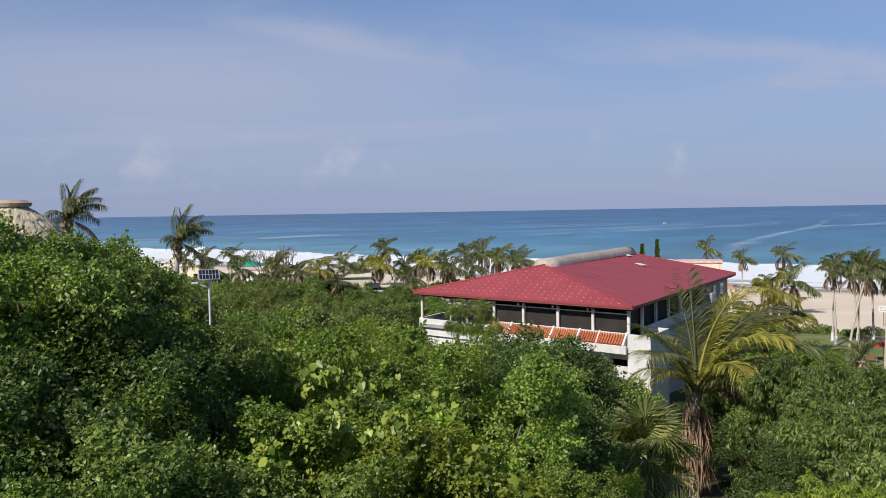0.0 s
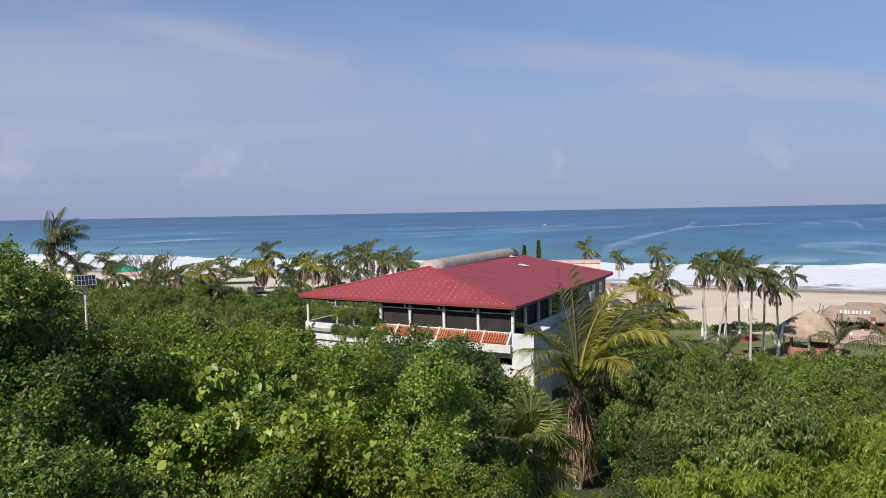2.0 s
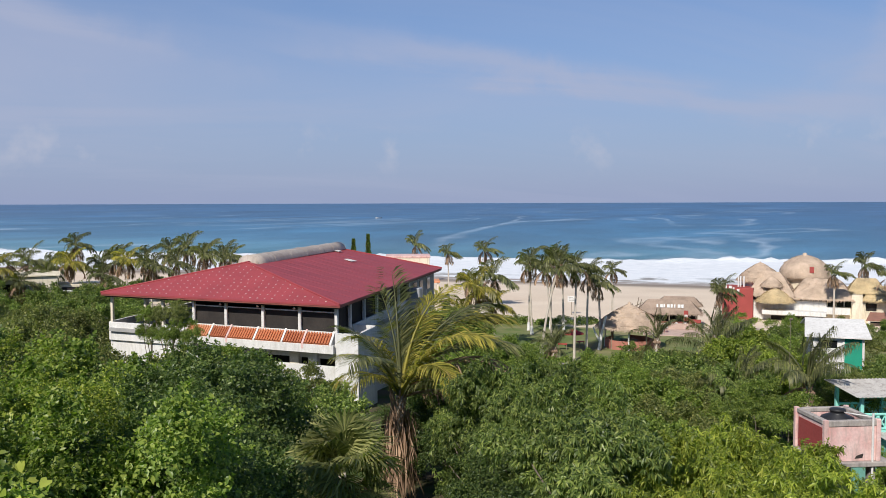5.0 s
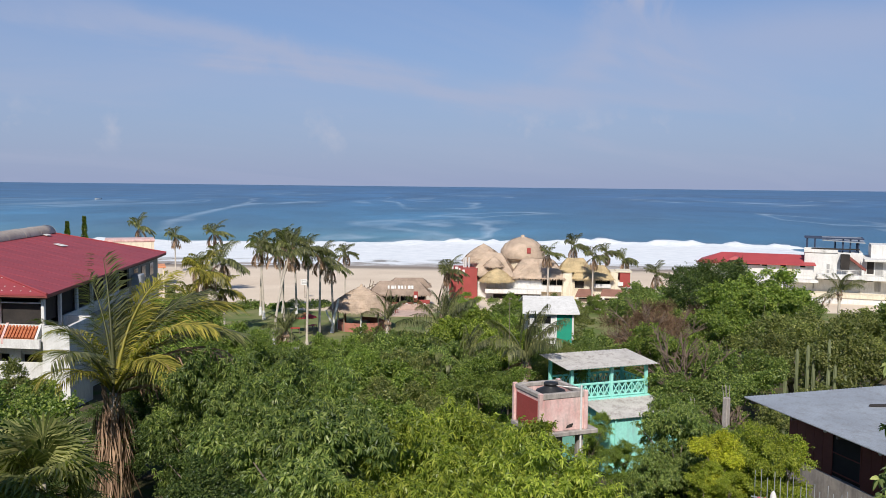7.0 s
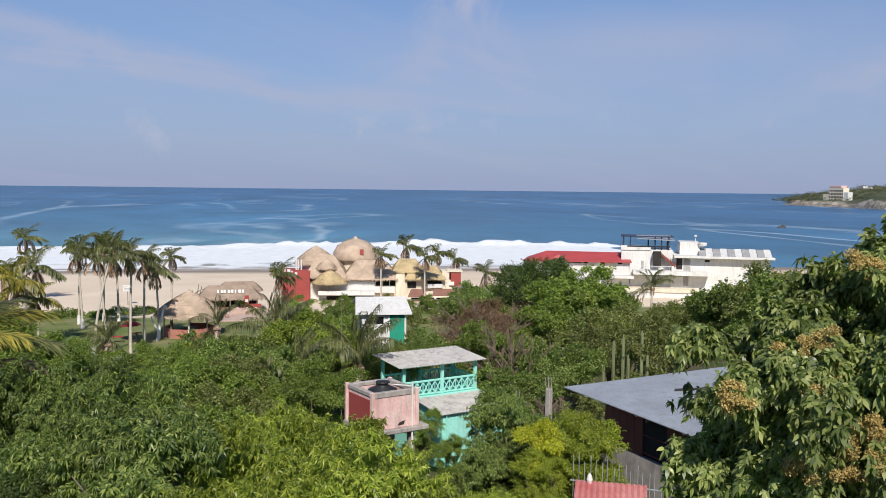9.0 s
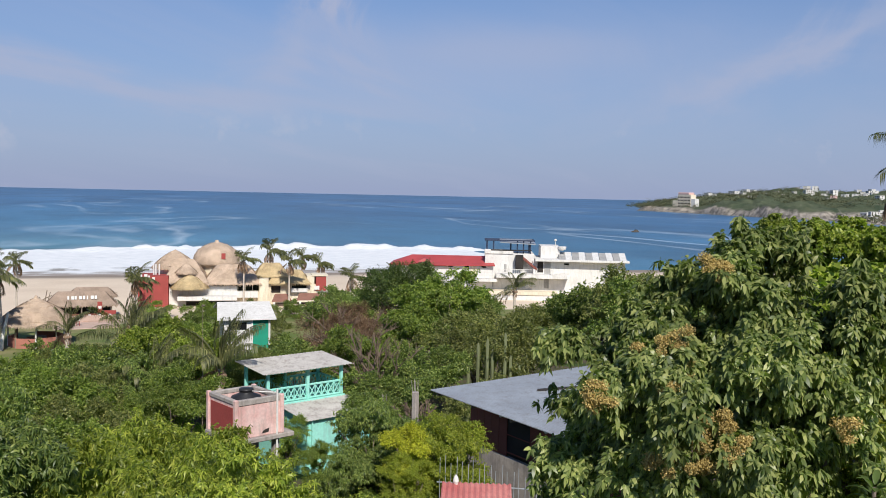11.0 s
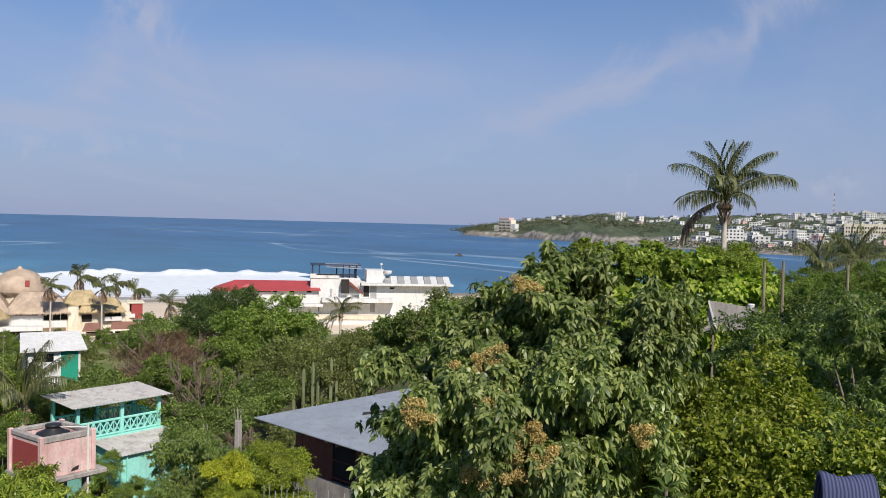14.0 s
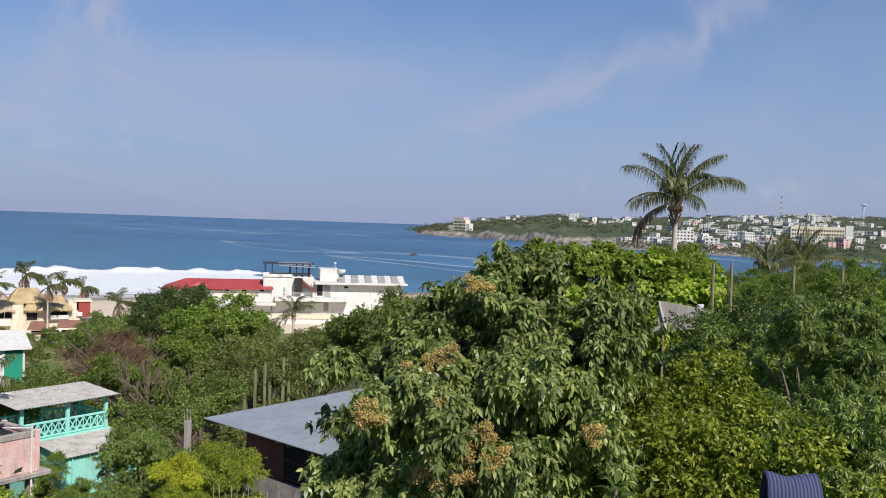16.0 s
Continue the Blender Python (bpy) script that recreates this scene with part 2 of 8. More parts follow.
LEAF_DRY = foliage("brown_dry_twigs", (0.0765, 0.0512, 0.0352), (0.145, 0.0992, 0.0672), (0.221, 0.16, 0.104), 0.8, 0.1)
BLOOM = foliage("yellow_brown_panicles", (0.265, 0.215, 0.080), (0.41, 0.34, 0.135), (0.58, 0.50, 0.225), 0.8, 0.15)
FROND = foliage("palm_fronds", (0.056, 0.076, 0.038), (0.125, 0.150, 0.072), (0.265, 0.285, 0.140))
FROND_YELLOW = foliage("yellowing_palm_fronds", (0.130, 0.150, 0.034), (0.285, 0.285, 0.066), (0.500, 0.445, 0.115))
FROND_DRY = foliage("dry_palm_fronds", (0.150, 0.105, 0.075), (0.270, 0.195, 0.145), (0.460, 0.350, 0.270), 0.8, 0.15)
FANLEAF = foliage("dusty_fan_leaves", (0.110, 0.145, 0.060), (0.210, 0.250, 0.105), (0.380, 0.410, 0.190))
CACTUS = foliage("grey_green_cactus", (0.10, 0.135, 0.075), (0.135, 0.175, 0.10), (0.18, 0.22, 0.13), 0.7, 0.0)
PORCH = plain("brown_porch_tile", (0.30, 0.15, 0.11), (0.24, 0.12, 0.09), 0.85, 0.8, 9.0)
CAPS = plain("dull_screw_caps", (0.62, 0.50, 0.48), (0.52, 0.42, 0.40), 0.8, 1.0, 10.0)


# ---- mesh building ----
class Geo:
    """Vertices and faces of one mesh."""

    def __init__(self):
        self.v, self.f = [], []

    def add(self, verts, faces):
        n = len(self.v)
        self.v += [tuple(p) for p in verts]
        self.f += [tuple(n + i for i in f) for f in faces]
        return self

    def box(self, x0, y0, z0, x1, y1, z1, c=0.02, m=None):
        """A box with chamfered edges; m lays it elsewhere."""
        mid, half = Vector(((x0 + x1) / 2, (y0 + y1) / 2, (z0 + z1) / 2)), (abs(x1 - x0) / 2, abs(y1 - y0) / 2, abs(z1 - z0) / 2)
        c = min(c, *(h * 0.45 for h in half))
        at, verts, faces = {}, [], []
        for i in range(8):
            s = (1 if i & 1 else -1, 1 if i & 2 else -1, 1 if i & 4 else -1)
            for a in range(3):
                at[i, a] = len(verts)
                verts.append(mid + Vector([s[k] * (half[k] - (0 if k == a else c)) for k in range(3)]))
        for a in range(3):
            b, d = [k for k in range(3) if k != a]
            for side in (0, 1 << a):
                ring = [side, side | 1 << b, side | 1 << b | 1 << d, side | 1 << d]
                faces.append([at[i, a] for i in (ring if (side > 0) == (a != 1) else ring[::-1])])
            for i in range(8):
                if not i & (1 << a):
                    j = i | (1 << a)
                    faces.append([at[i, b], at[j, b], at[j, d], at[i, d]])
        for i in range(8):
            faces.append([at[i, 0], at[i, 1], at[i, 2]])
        if m is not None:
            verts = [m @ p for p in verts]
        return self.add(verts, faces)

    def slab(self, corners, thick, up=(0, 0, 1)):
        """A plate of that thickness under the given corners."""
        top = [Vector(p) for p in corners]
        low = [p - Vector(up) * thick for p in top]
        n = len(top)
        return self.add(top + low, [list(range(n)), list(range(2 * n - 1, n - 1, -1))] + [[i, i + n, (i + 1) % n + n, (i + 1) % n] for i in range(n)])

    def tube(self, points, radii, sides=7, squash=1.0):
        pts = [Vector(p) for p in points]
        verts, faces = [], []
        for i, p in enumerate(pts):
            d = (pts[min(i + 1, len(pts) - 1)] - pts[max(i - 1, 0)]).normalized()
            a = d.orthogonal().normalized()
            if i:
                a = (last - d * last.dot(d)).normalized()
            last = a
            b = d.cross(a)
            for k in range(sides):
                w = 2 * math.pi * k / sides
                verts.append(p + (a * math.cos(w) + b * math.sin(w) * squash) * radii[i])
        for i in range(len(pts) - 1):
            for k in range(sides):
                j = (k + 1) % sides
                faces.append([i * sides + k, i * sides + j, (i + 1) * sides + j, (i + 1) * sides + k])
        faces.append(list(range(sides - 1, -1, -1)))
        faces.append([(len(pts) - 1) * sides + k for k in range(sides)])
        return self.add(verts, faces)

    def lathe(self, x, y, profile, sides=24, wobble=0.0, rng=None):
        """A round body about the upright through x, y from (radius, height) pairs."""
        verts, faces = [], []
        for r, z in profile:
            for k in range(sides):
                w, e = 2 * math.pi * k / sides, 1 + (rng.uniform(-wobble, wobble) if rng else 0)
                verts.append((x + r * e * math.cos(w), y + r * e * math.sin(w), z))
        for i in range(len(profile) - 1):
            for k in range(sides):
                j = (k + 1) % sides
                faces.append([i * sides + k, i * sides + j, (i + 1) * sides + j, (i + 1) * sides + k])
        faces.append(list(range(sides - 1, -1, -1)))
        faces.append([(len(profile) - 1) * sides + k for k in range(sides)])
        return self.add(verts, faces)

    def mesh(self, name, material, smooth=False):
        me = bpy.data.meshes.new(name)
        me.from_pydata(self.v, [], self.f)
        if len(self.f) < 30000:
            bm = bmesh.new()
            bm.from_mesh(me)
            bmesh.ops.recalc_face_normals(bm, faces=bm.faces)
            bm.to_mesh(me)
            bm.free()
        me.materials.append(material)
        if smooth:
            me.polygons.foreach_set("use_smooth", [True] * len(me.polygons))
        return me


def thing(name, x, y, z, rz=0.0, label="", category="", group="", kind=""):
    ob = new(name)
    ob.empty_display_size = 0.2
    ob.matrix_basis = pose(x, y, z, 0, 0, rz)
    return tagged(ob, label, category, group, kind)


def part(name, geo, material, parent, label="", smooth=False, kind=""):
    me = geo if isinstance(geo, bpy.types.Mesh) else geo.mesh(name, material, smooth)
    ob = new(name, me)
    ob.parent = parent
    return tagged(ob, label, kind=kind)


def single(name, geo, material, label, category, kind="", smooth=False, at=(0, 0, 0), rz=0.0, group=""):
    ob = new(name, geo if isinstance(geo, bpy.types.Mesh) else geo.mesh(name, material, smooth))
    ob.matrix_basis = pose(*at, 0, 0, rz)
    return tagged(ob, label, category, group, kind)


def leaves_mesh(name, material, pos, ahead, out, length, width, fold=0.2, sag=0.15):
    """Many small folded leaves, each an island of two triangles; arrays of n x 3 places, ways and outward ways."""
    ahead = ahead / np.linalg.norm(ahead, axis=1, keepdims=True)
    side = np.cross(ahead, out)
    side /= np.linalg.norm(side, axis=1, keepdims=True) + 1e-9
    nor = np.cross(side, ahead)
    L, W = np.broadcast_to(np.asarray(length, float), len(pos))[:, None], np.broadcast_to(np.asarray(width, float), len(pos))[:, None]
    mid = pos + ahead * L * 0.45 + nor * W * fold
    tip = pos + ahead * L - np.array([0, 0, 1.0]) * L * sag
    v = np.stack([pos, mid + side * W * 0.5, tip, mid - side * W * 0.5], 1).reshape(-1, 3)
    base = np.arange(len(pos))[:, None] * 4
    f = np.stack([base + [0, 1, 2], base + [0, 2, 3]], 1).reshape(-1, 3)
    return tri_mesh(name, material, v, f)


def blades_mesh(name, material, pos, ahead, out, length, width, sag=0.4):
    """Long narrow leaves that bow down: islands of four triangles."""
    ahead = ahead / np.linalg.norm(ahead, axis=1, keepdims=True)
    side = np.cross(ahead, out)
    side /= np.linalg.norm(side, axis=1, keepdims=True) + 1e-9
    L, W = np.broadcast_to(np.asarray(length, float), len(pos))[:, None], np.broadcast_to(np.asarray(width, float), len(pos))[:, None]
    down = np.array([0, 0, 1.0]) * L * sag
    a, b, tip = pos + ahead * L * 0.33 - down * 0.10, pos + ahead * L * 0.66 - down * 0.42, pos + ahead * L * 0.95 - down
    v = np.stack([pos, a + side * W * 0.45, a - side * W * 0.45, b + side * W * 0.42, b - side * W * 0.42, tip], 1).reshape(-1, 3)
    base = np.arange(len(pos))[:, None] * 6
    f = np.stack([base + [0, 1, 2], base + [1, 3, 2], base + [2, 3, 4], base + [3, 5, 4]], 1).reshape(-1, 3)
    return tri_mesh(name, material, v, f)


def tri_mesh(name, material, v, f):
    me = bpy.data.meshes.new(name)
    me.vertices.add(len(v))
    me.vertices.foreach_set("co", np.ascontiguousarray(v, dtype=np.float32).ravel())
    me.loops.add(f.size)
    me.loops.foreach_set("vertex_index", np.ascontiguousarray(f, dtype=np.int32).ravel())
    me.polygons.add(len(f))
    me.polygons.foreach_set("loop_start", np.arange(0, f.size, 3, dtype=np.int32))
    me.update(calc_edges=True)
    me.materials.append(material)
    return me


# ---- the lie of the land: s runs along the shore, n from the hill out to sea ----
SHORE = -36.87
HILL_N = [-5000, -300, -80, -30, 0, 8, 16, 30, 45, 60, 85, 110, 150, 200, 231, 256, 5000]
HILL_Z = [60, 42, 28, 18, 15.5, 14.6, 12.6, 9.5, 7.2, 5.6, 3.6, 2.6, 2.4, 2.1, 0.25, -1.6, -6.0]


def ground_at(x, y):
    s, n = 0.8 * x - 0.6 * y, 0.6 * x + 0.8 * y
    z = float(np.interp(n, HILL_N, HILL_Z))
    rise = min(max(s - 4, 0), 60) * 0.075 * float(np.interp(n, [-50, 30, 70, 100], [1, 1, 0.4, 0]))
    rough = 0.35 * noise.noise(Vector((x * 0.05, y * 0.05, 0.3))) * float(np.interp(n, [110, 200, 235], [1, 0.6, 0]))
    return z + rise + rough


def build_ground():
    ns = [-5200, -2500, -1000, -400, -150, -70] + list(range(-40, 264, 4))
    ss = [-5200, -2500, -1200, -600, -350] + list(range(-240, 261, 6)) + [350, 600, 1200, 2500, 5200]
    g = Geo()
    verts = []
    for n in ns:
        for s in ss:
            x, y = 0.8 * s + 0.6 * n, -0.6 * s + 0.8 * n
            verts.append((x, y, ground_at(x, y)))
    w = len(ss)
    g.add(verts, [[i * w + k, i * w + k + 1, (i + 1) * w + k + 1, (i + 1) * w + k] for i in range(len(ns) - 1) for k in range(w - 1)])
    m = Nodes("earth_grass_and_sand", 0.95, 0.0, 0.15)
    pos = m.position()
    x, y, _ = m.axes(pos)
    n = m.math("ADD", m.math("MULTIPLY", x, 0.6), m.math("MULTIPLY", y, 0.8))
    edge = m.math("ADD", n, m.math("MULTIPLY", m.math("SUBTRACT", m.noise(0.05, 4.0, vec=pos), 0.5), 26.0))
    soil = m.mix(m.ramp(m.noise(0.4, 6.0, vec=pos), (0.4, 0.0), (0.62, 1.0)), (0.11, 0.085, 0.055), (0.055, 0.085, 0.022))
    lawn = m.mix(m.ramp(m.noise(0.25, 6.0, vec=pos), (0.4, 0.0), (0.65, 1.0)), (0.125, 0.165, 0.050), (0.235, 0.215, 0.105))
    fine = m.noise(3.0, 6.0, 0.7, vec=pos)
    sand = m.mix(m.ramp(m.noise(0.07, 5.0, vec=pos), (0.35, 0.0), (0.65, 1.0)), (0.64, 0.52, 0.40), (0.72, 0.60, 0.47))
    sand = m.mix(0.4, sand, m.ramp(fine, (0.3, 0.75), (0.7, 1.15)), "MULTIPLY")
    wet = m.math("MULTIPLY", m.math("SUBTRACT", edge, 206.0), 0.06, True)
    sand = m.mix(wet, sand, (0.27, 0.22, 0.18))
    c = m.mix(m.math("MULTIPLY", m.math("SUBTRACT", edge, 88.0), 0.15, True), soil, lawn)
    c = m.mix(m.math("MULTIPLY", m.math("SUBTRACT", edge, 139.0), 0.5, True), c, sand)
    m.bump(fine, 0.5, 0.05)
    single("ground", g, m.done(c), "sloping green hillside running down to a pale sand beach", "ground", "structure", True)


build_ground()


def build_sea():
    g = Geo()
    ns = [236, 245, 255, 300, 345, 420, 600, 1000, 2000, 6200]
    ss = [-6200, -3000, -1200, -500, 0, 500, 1200, 3000, 6200]
    w = len(ss)
    g.add([(s, n, -0.02 if n > 240 else -0.3) for n in ns for s in ss], [[i * w + k, i * w + k + 1, (i + 1) * w + k + 1, (i + 1) * w + k] for i in range(len(ns) - 1) for k in range(w - 1)])
    m = Nodes("sea_water", 0.32, 0.0, 0.30)
    s, n, _ = m.axes()
    away = m.math("DIVIDE", m.math("SUBTRACT", m.math("ADD", n, m.math("MULTIPLY", m.math("MAXIMUM", m.math("ADD", s, 10.0), 0.0), 1.4)), 300.0), 1700.0, True)
    deep = m.ramp(away, (0.0, (0.050, 0.165, 0.190)), (0.045, (0.085, 0.215, 0.285)), (0.09, (0.052, 0.160, 0.250)), (0.17, (0.034, 0.135, 0.232)), (0.45, (0.023, 0.102, 0.205)), (1.0, (0.019, 0.086, 0.186)))
    patch = m.noise(0.0045, 6.0, 0.62, stretch=(1.0, 0.45, 1.0), distort=1.2)
    c = m.mix(0.8, deep, m.ramp(patch, (0.33, 0.58), (0.68, 1.55)), "MULTIPLY")
    c = m.mix(0.45, c, m.ramp(m.noise(0.014, 3.0, 0.5, stretch=(1.0, 0.8, 1.0), distort=0.8), (0.35, 0.75), (0.66, 1.3)), "MULTIPLY")
    # long faint foam trails and slicks
    trail = m.noise(0.0040, 3.0, 0.5, stretch=(1.3, 0.32, 1.0), distort=1.2)
    line = m.math("SUBTRACT", 1.0, m.math("MULTIPLY", m.math("ABSOLUTE", m.math("SUBTRACT", trail, 0.52)), 42.0), True)
    near = m.math("SUBTRACT", 1.0, m.math("DIVIDE", m.math("SUBTRACT", n, 380.0), 2400.0), True)
    brk = m.ramp(m.noise(0.010, 5.0, 0.7, stretch=(0.8, 0.4, 1.0)), (0.38, 0.0), (0.60, 1.0))
    c = m.mix(m.math("MULTIPLY", m.math("MULTIPLY", line, near), m.math("MULTIPLY", brk, 0.62)), c, (0.50, 0.60, 0.67))
    wave = m.noise(0.22, 6.0, 0.62, stretch=(0.45, 1.5, 1.0))
    c = m.mix(0.35, c, m.ramp(m.noise(0.06, 5.0, 0.65, stretch=(1.2, 0.35, 1.0), distort=0.5), (0.35, 0.72), (0.66, 1.3)), "MULTIPLY")
    m.bump(wave, 0.40, 0.7)
    single("sea", g, m.done(c), "open blue sea with paler shallows and faint foam trails", "sea", "structure", False, rz=SHORE)

    # white wash between the breakers and the sand
    rng = np.random.default_rng(4)
    verts, faces = [], []
    ss, ns = np.arange(-900, 190, 2.6), np.r_[np.arange(223, 318, 5.0), np.arange(318, 352, 2.5)]
    crest = lambda s: 321 + 7 * math.sin(s * 0.011 + 1.0) + 5 * math.sin(s * 0.031) - 10 * min(max(-s / 160, 0), 1)
    for n in ns:
        for s in ss:
            lump = noise.noise(Vector((s * 0.055, n * 0.09, 2.0))) + 0.6 * noise.noise(Vector((s * 0.16, n * 0.2, 5.0)))
            d = n - crest(s)
            size = (0.95 + 0.6 * noise.noise(Vector((s * 0.012, 7.7, 1.0))) + 0.9 * noise.noise(Vector((s * 0.07, 3.1, 1.0))) + 1.0 * abs(noise.noise(Vector((s * 0.15, 9.1, 1.0)))) + 1.3 * max(0, noise.noise(Vector((s * 0.31, n * 0.3, 4.0))))) * (1 - 0.6 * math.exp(-((s + 62) / 42) ** 2))
            h = size * math.exp(-(d / (5.5 if d < 0 else 2.6)) ** 2)
            z = 0.12 + 0.10 * lump + 0.7 * h * (1 + 0.30 * lump + 0.9 * max(0, noise.noise(Vector((s * 0.23, 6.6, n * 0.05)))) + 0.35 * rng.random()) + 0.45 * max(0, lump) * float(np.interp(n, [240, 300, 330], [0.0, 0.7, 1.0]))
            shore = 231 + 6 * math.sin(s * 0.02) + 5 * math.sin(s * 0.053 + 1)
            z -= 0.5 * max(0, shore - n) / 8
            z -= max(0, d - 5) * 0.22 + 6.0 * min(max((s - 112) / 55, 0), 1)
            verts.append((s, n, z))
    w = len(ss)
    f = np.array([[i * w + k, i * w + k + 1, (i + 1) * w + k + 1, i * w + k, (i + 1) * w + k + 1, (i + 1) * w + k] for i in range(len(ns) - 1) for k in range(w - 1)]).reshape(-1, 3)
    m = Nodes("white_surf", 0.85, 0.0, 0.2)
    s, n, z = m.axes()
    tail = m.math("DIVIDE", m.math("SUBTRACT", s, 118.0), 50.0, True)
    q = m.math("DIVIDE", m.math("ADD", s, 62.0), 42.0)
    weak = m.math("POWER", 2.718, m.math("MULTIPLY", m.math("MULTIPLY", q, q), -1.0))
    lace = m.noise(0.09, 7.0, 0.68, stretch=(0.35, 1.2, 1.0), distort=0.8)
    sheet = m.ramp(m.math("DIVIDE", m.math("SUBTRACT", n, 227.0), 88.0), (0.0, 0.36), (0.22, 0.52), (0.45, 0.78), (1.0, 0.98))
    foam = m.math("MULTIPLY", m.math("SUBTRACT", m.math("ADD", sheet, m.math("MULTIPLY", m.math("SUBTRACT", lace, 0.5), 1.5)), 0.40), 6.0, True)
    back_side = m.math("MULTIPLY", m.math("SUBTRACT", m.math("ADD", n, m.math("MULTIPLY", weak, 20.0)), 333.0), 0.22, True)
    foam = m.math("SUBTRACT", m.math("SUBTRACT", foam, back_side, True), tail, True)
    water = m.mix(m.math("DIVIDE", m.math("SUBTRACT", n, 236.0), 60.0, True), (0.33, 0.29, 0.26), (0.16, 0.27, 0.31))
    c = m.mix(foam, water, m.ramp(m.noise(0.35, 6.0, 0.7, stretch=(0.6, 1.2, 1.0)), (0.3, (0.62, 0.65, 0.68)), (0.65, (0.80, 0.81, 0.82))))
    m.bump(m.noise(0.5, 6.0, 0.7), 0.7, 0.4)
    me = tri_mesh("surf", m.done(c), np.array(verts), f)
    me.polygons.foreach_set("use_smooth", [True] * len(me.polygons))
    ob = new("surf", me)
    ob.matrix_basis = pose(0, 0, 0, 0, 0, SHORE)
    tagged(ob, "broad white surf rolling onto the beach", "surf", kind="stuff")


build_sea()


# ---- buildings ----
def run(p0, p1, z0, z1, t=0.25, c=0.02, g=None):
    """A straight wall, beam or fascia between two points of the plan."""
    a, b = Vector((p0[0], p0[1], 0)), Vector((p1[0], p1[1], 0))
    d = b - a
    m = Matrix.Translation(a) @ Matrix.Rotation(math.atan2(d.y, d.x), 4, "Z")
    return (g or Geo()).box(0, -t / 2, z0, d.length, t / 2, z1, c, m)


def corrugated(x0, x1, y0, y1, z0, z1, pitch=0.18, deep=0.025, thick=0.02):
    """A corrugated sheet whose waves run from y0 (at z0) to y1 (at z1)."""
    g, n = Geo(), max(4, int((x1 - x0) / pitch * 4))
    verts, faces = [], []
    for k in range(n + 1):
        x = x0 + (x1 - x0) * k / n
        w = deep * math.sin(k * math.pi / 2)
        verts += [(x, y0, z0 + w), (x, y1, z1 + w), (x, y1, z1 + w - thick), (x, y0, z0 + w - thick)]
    for k in range(n):
        a, b = 4 * k, 4 * k + 4
        faces += [[a + i, b + i, b + (i + 1) % 4, a + (i + 1) % 4] for i in range(4)]
    faces += [[0, 1, 2, 3], [4 * n + 3, 4 * n + 2, 4 * n + 1, 4 * n]]
    return g.add(verts, faces)


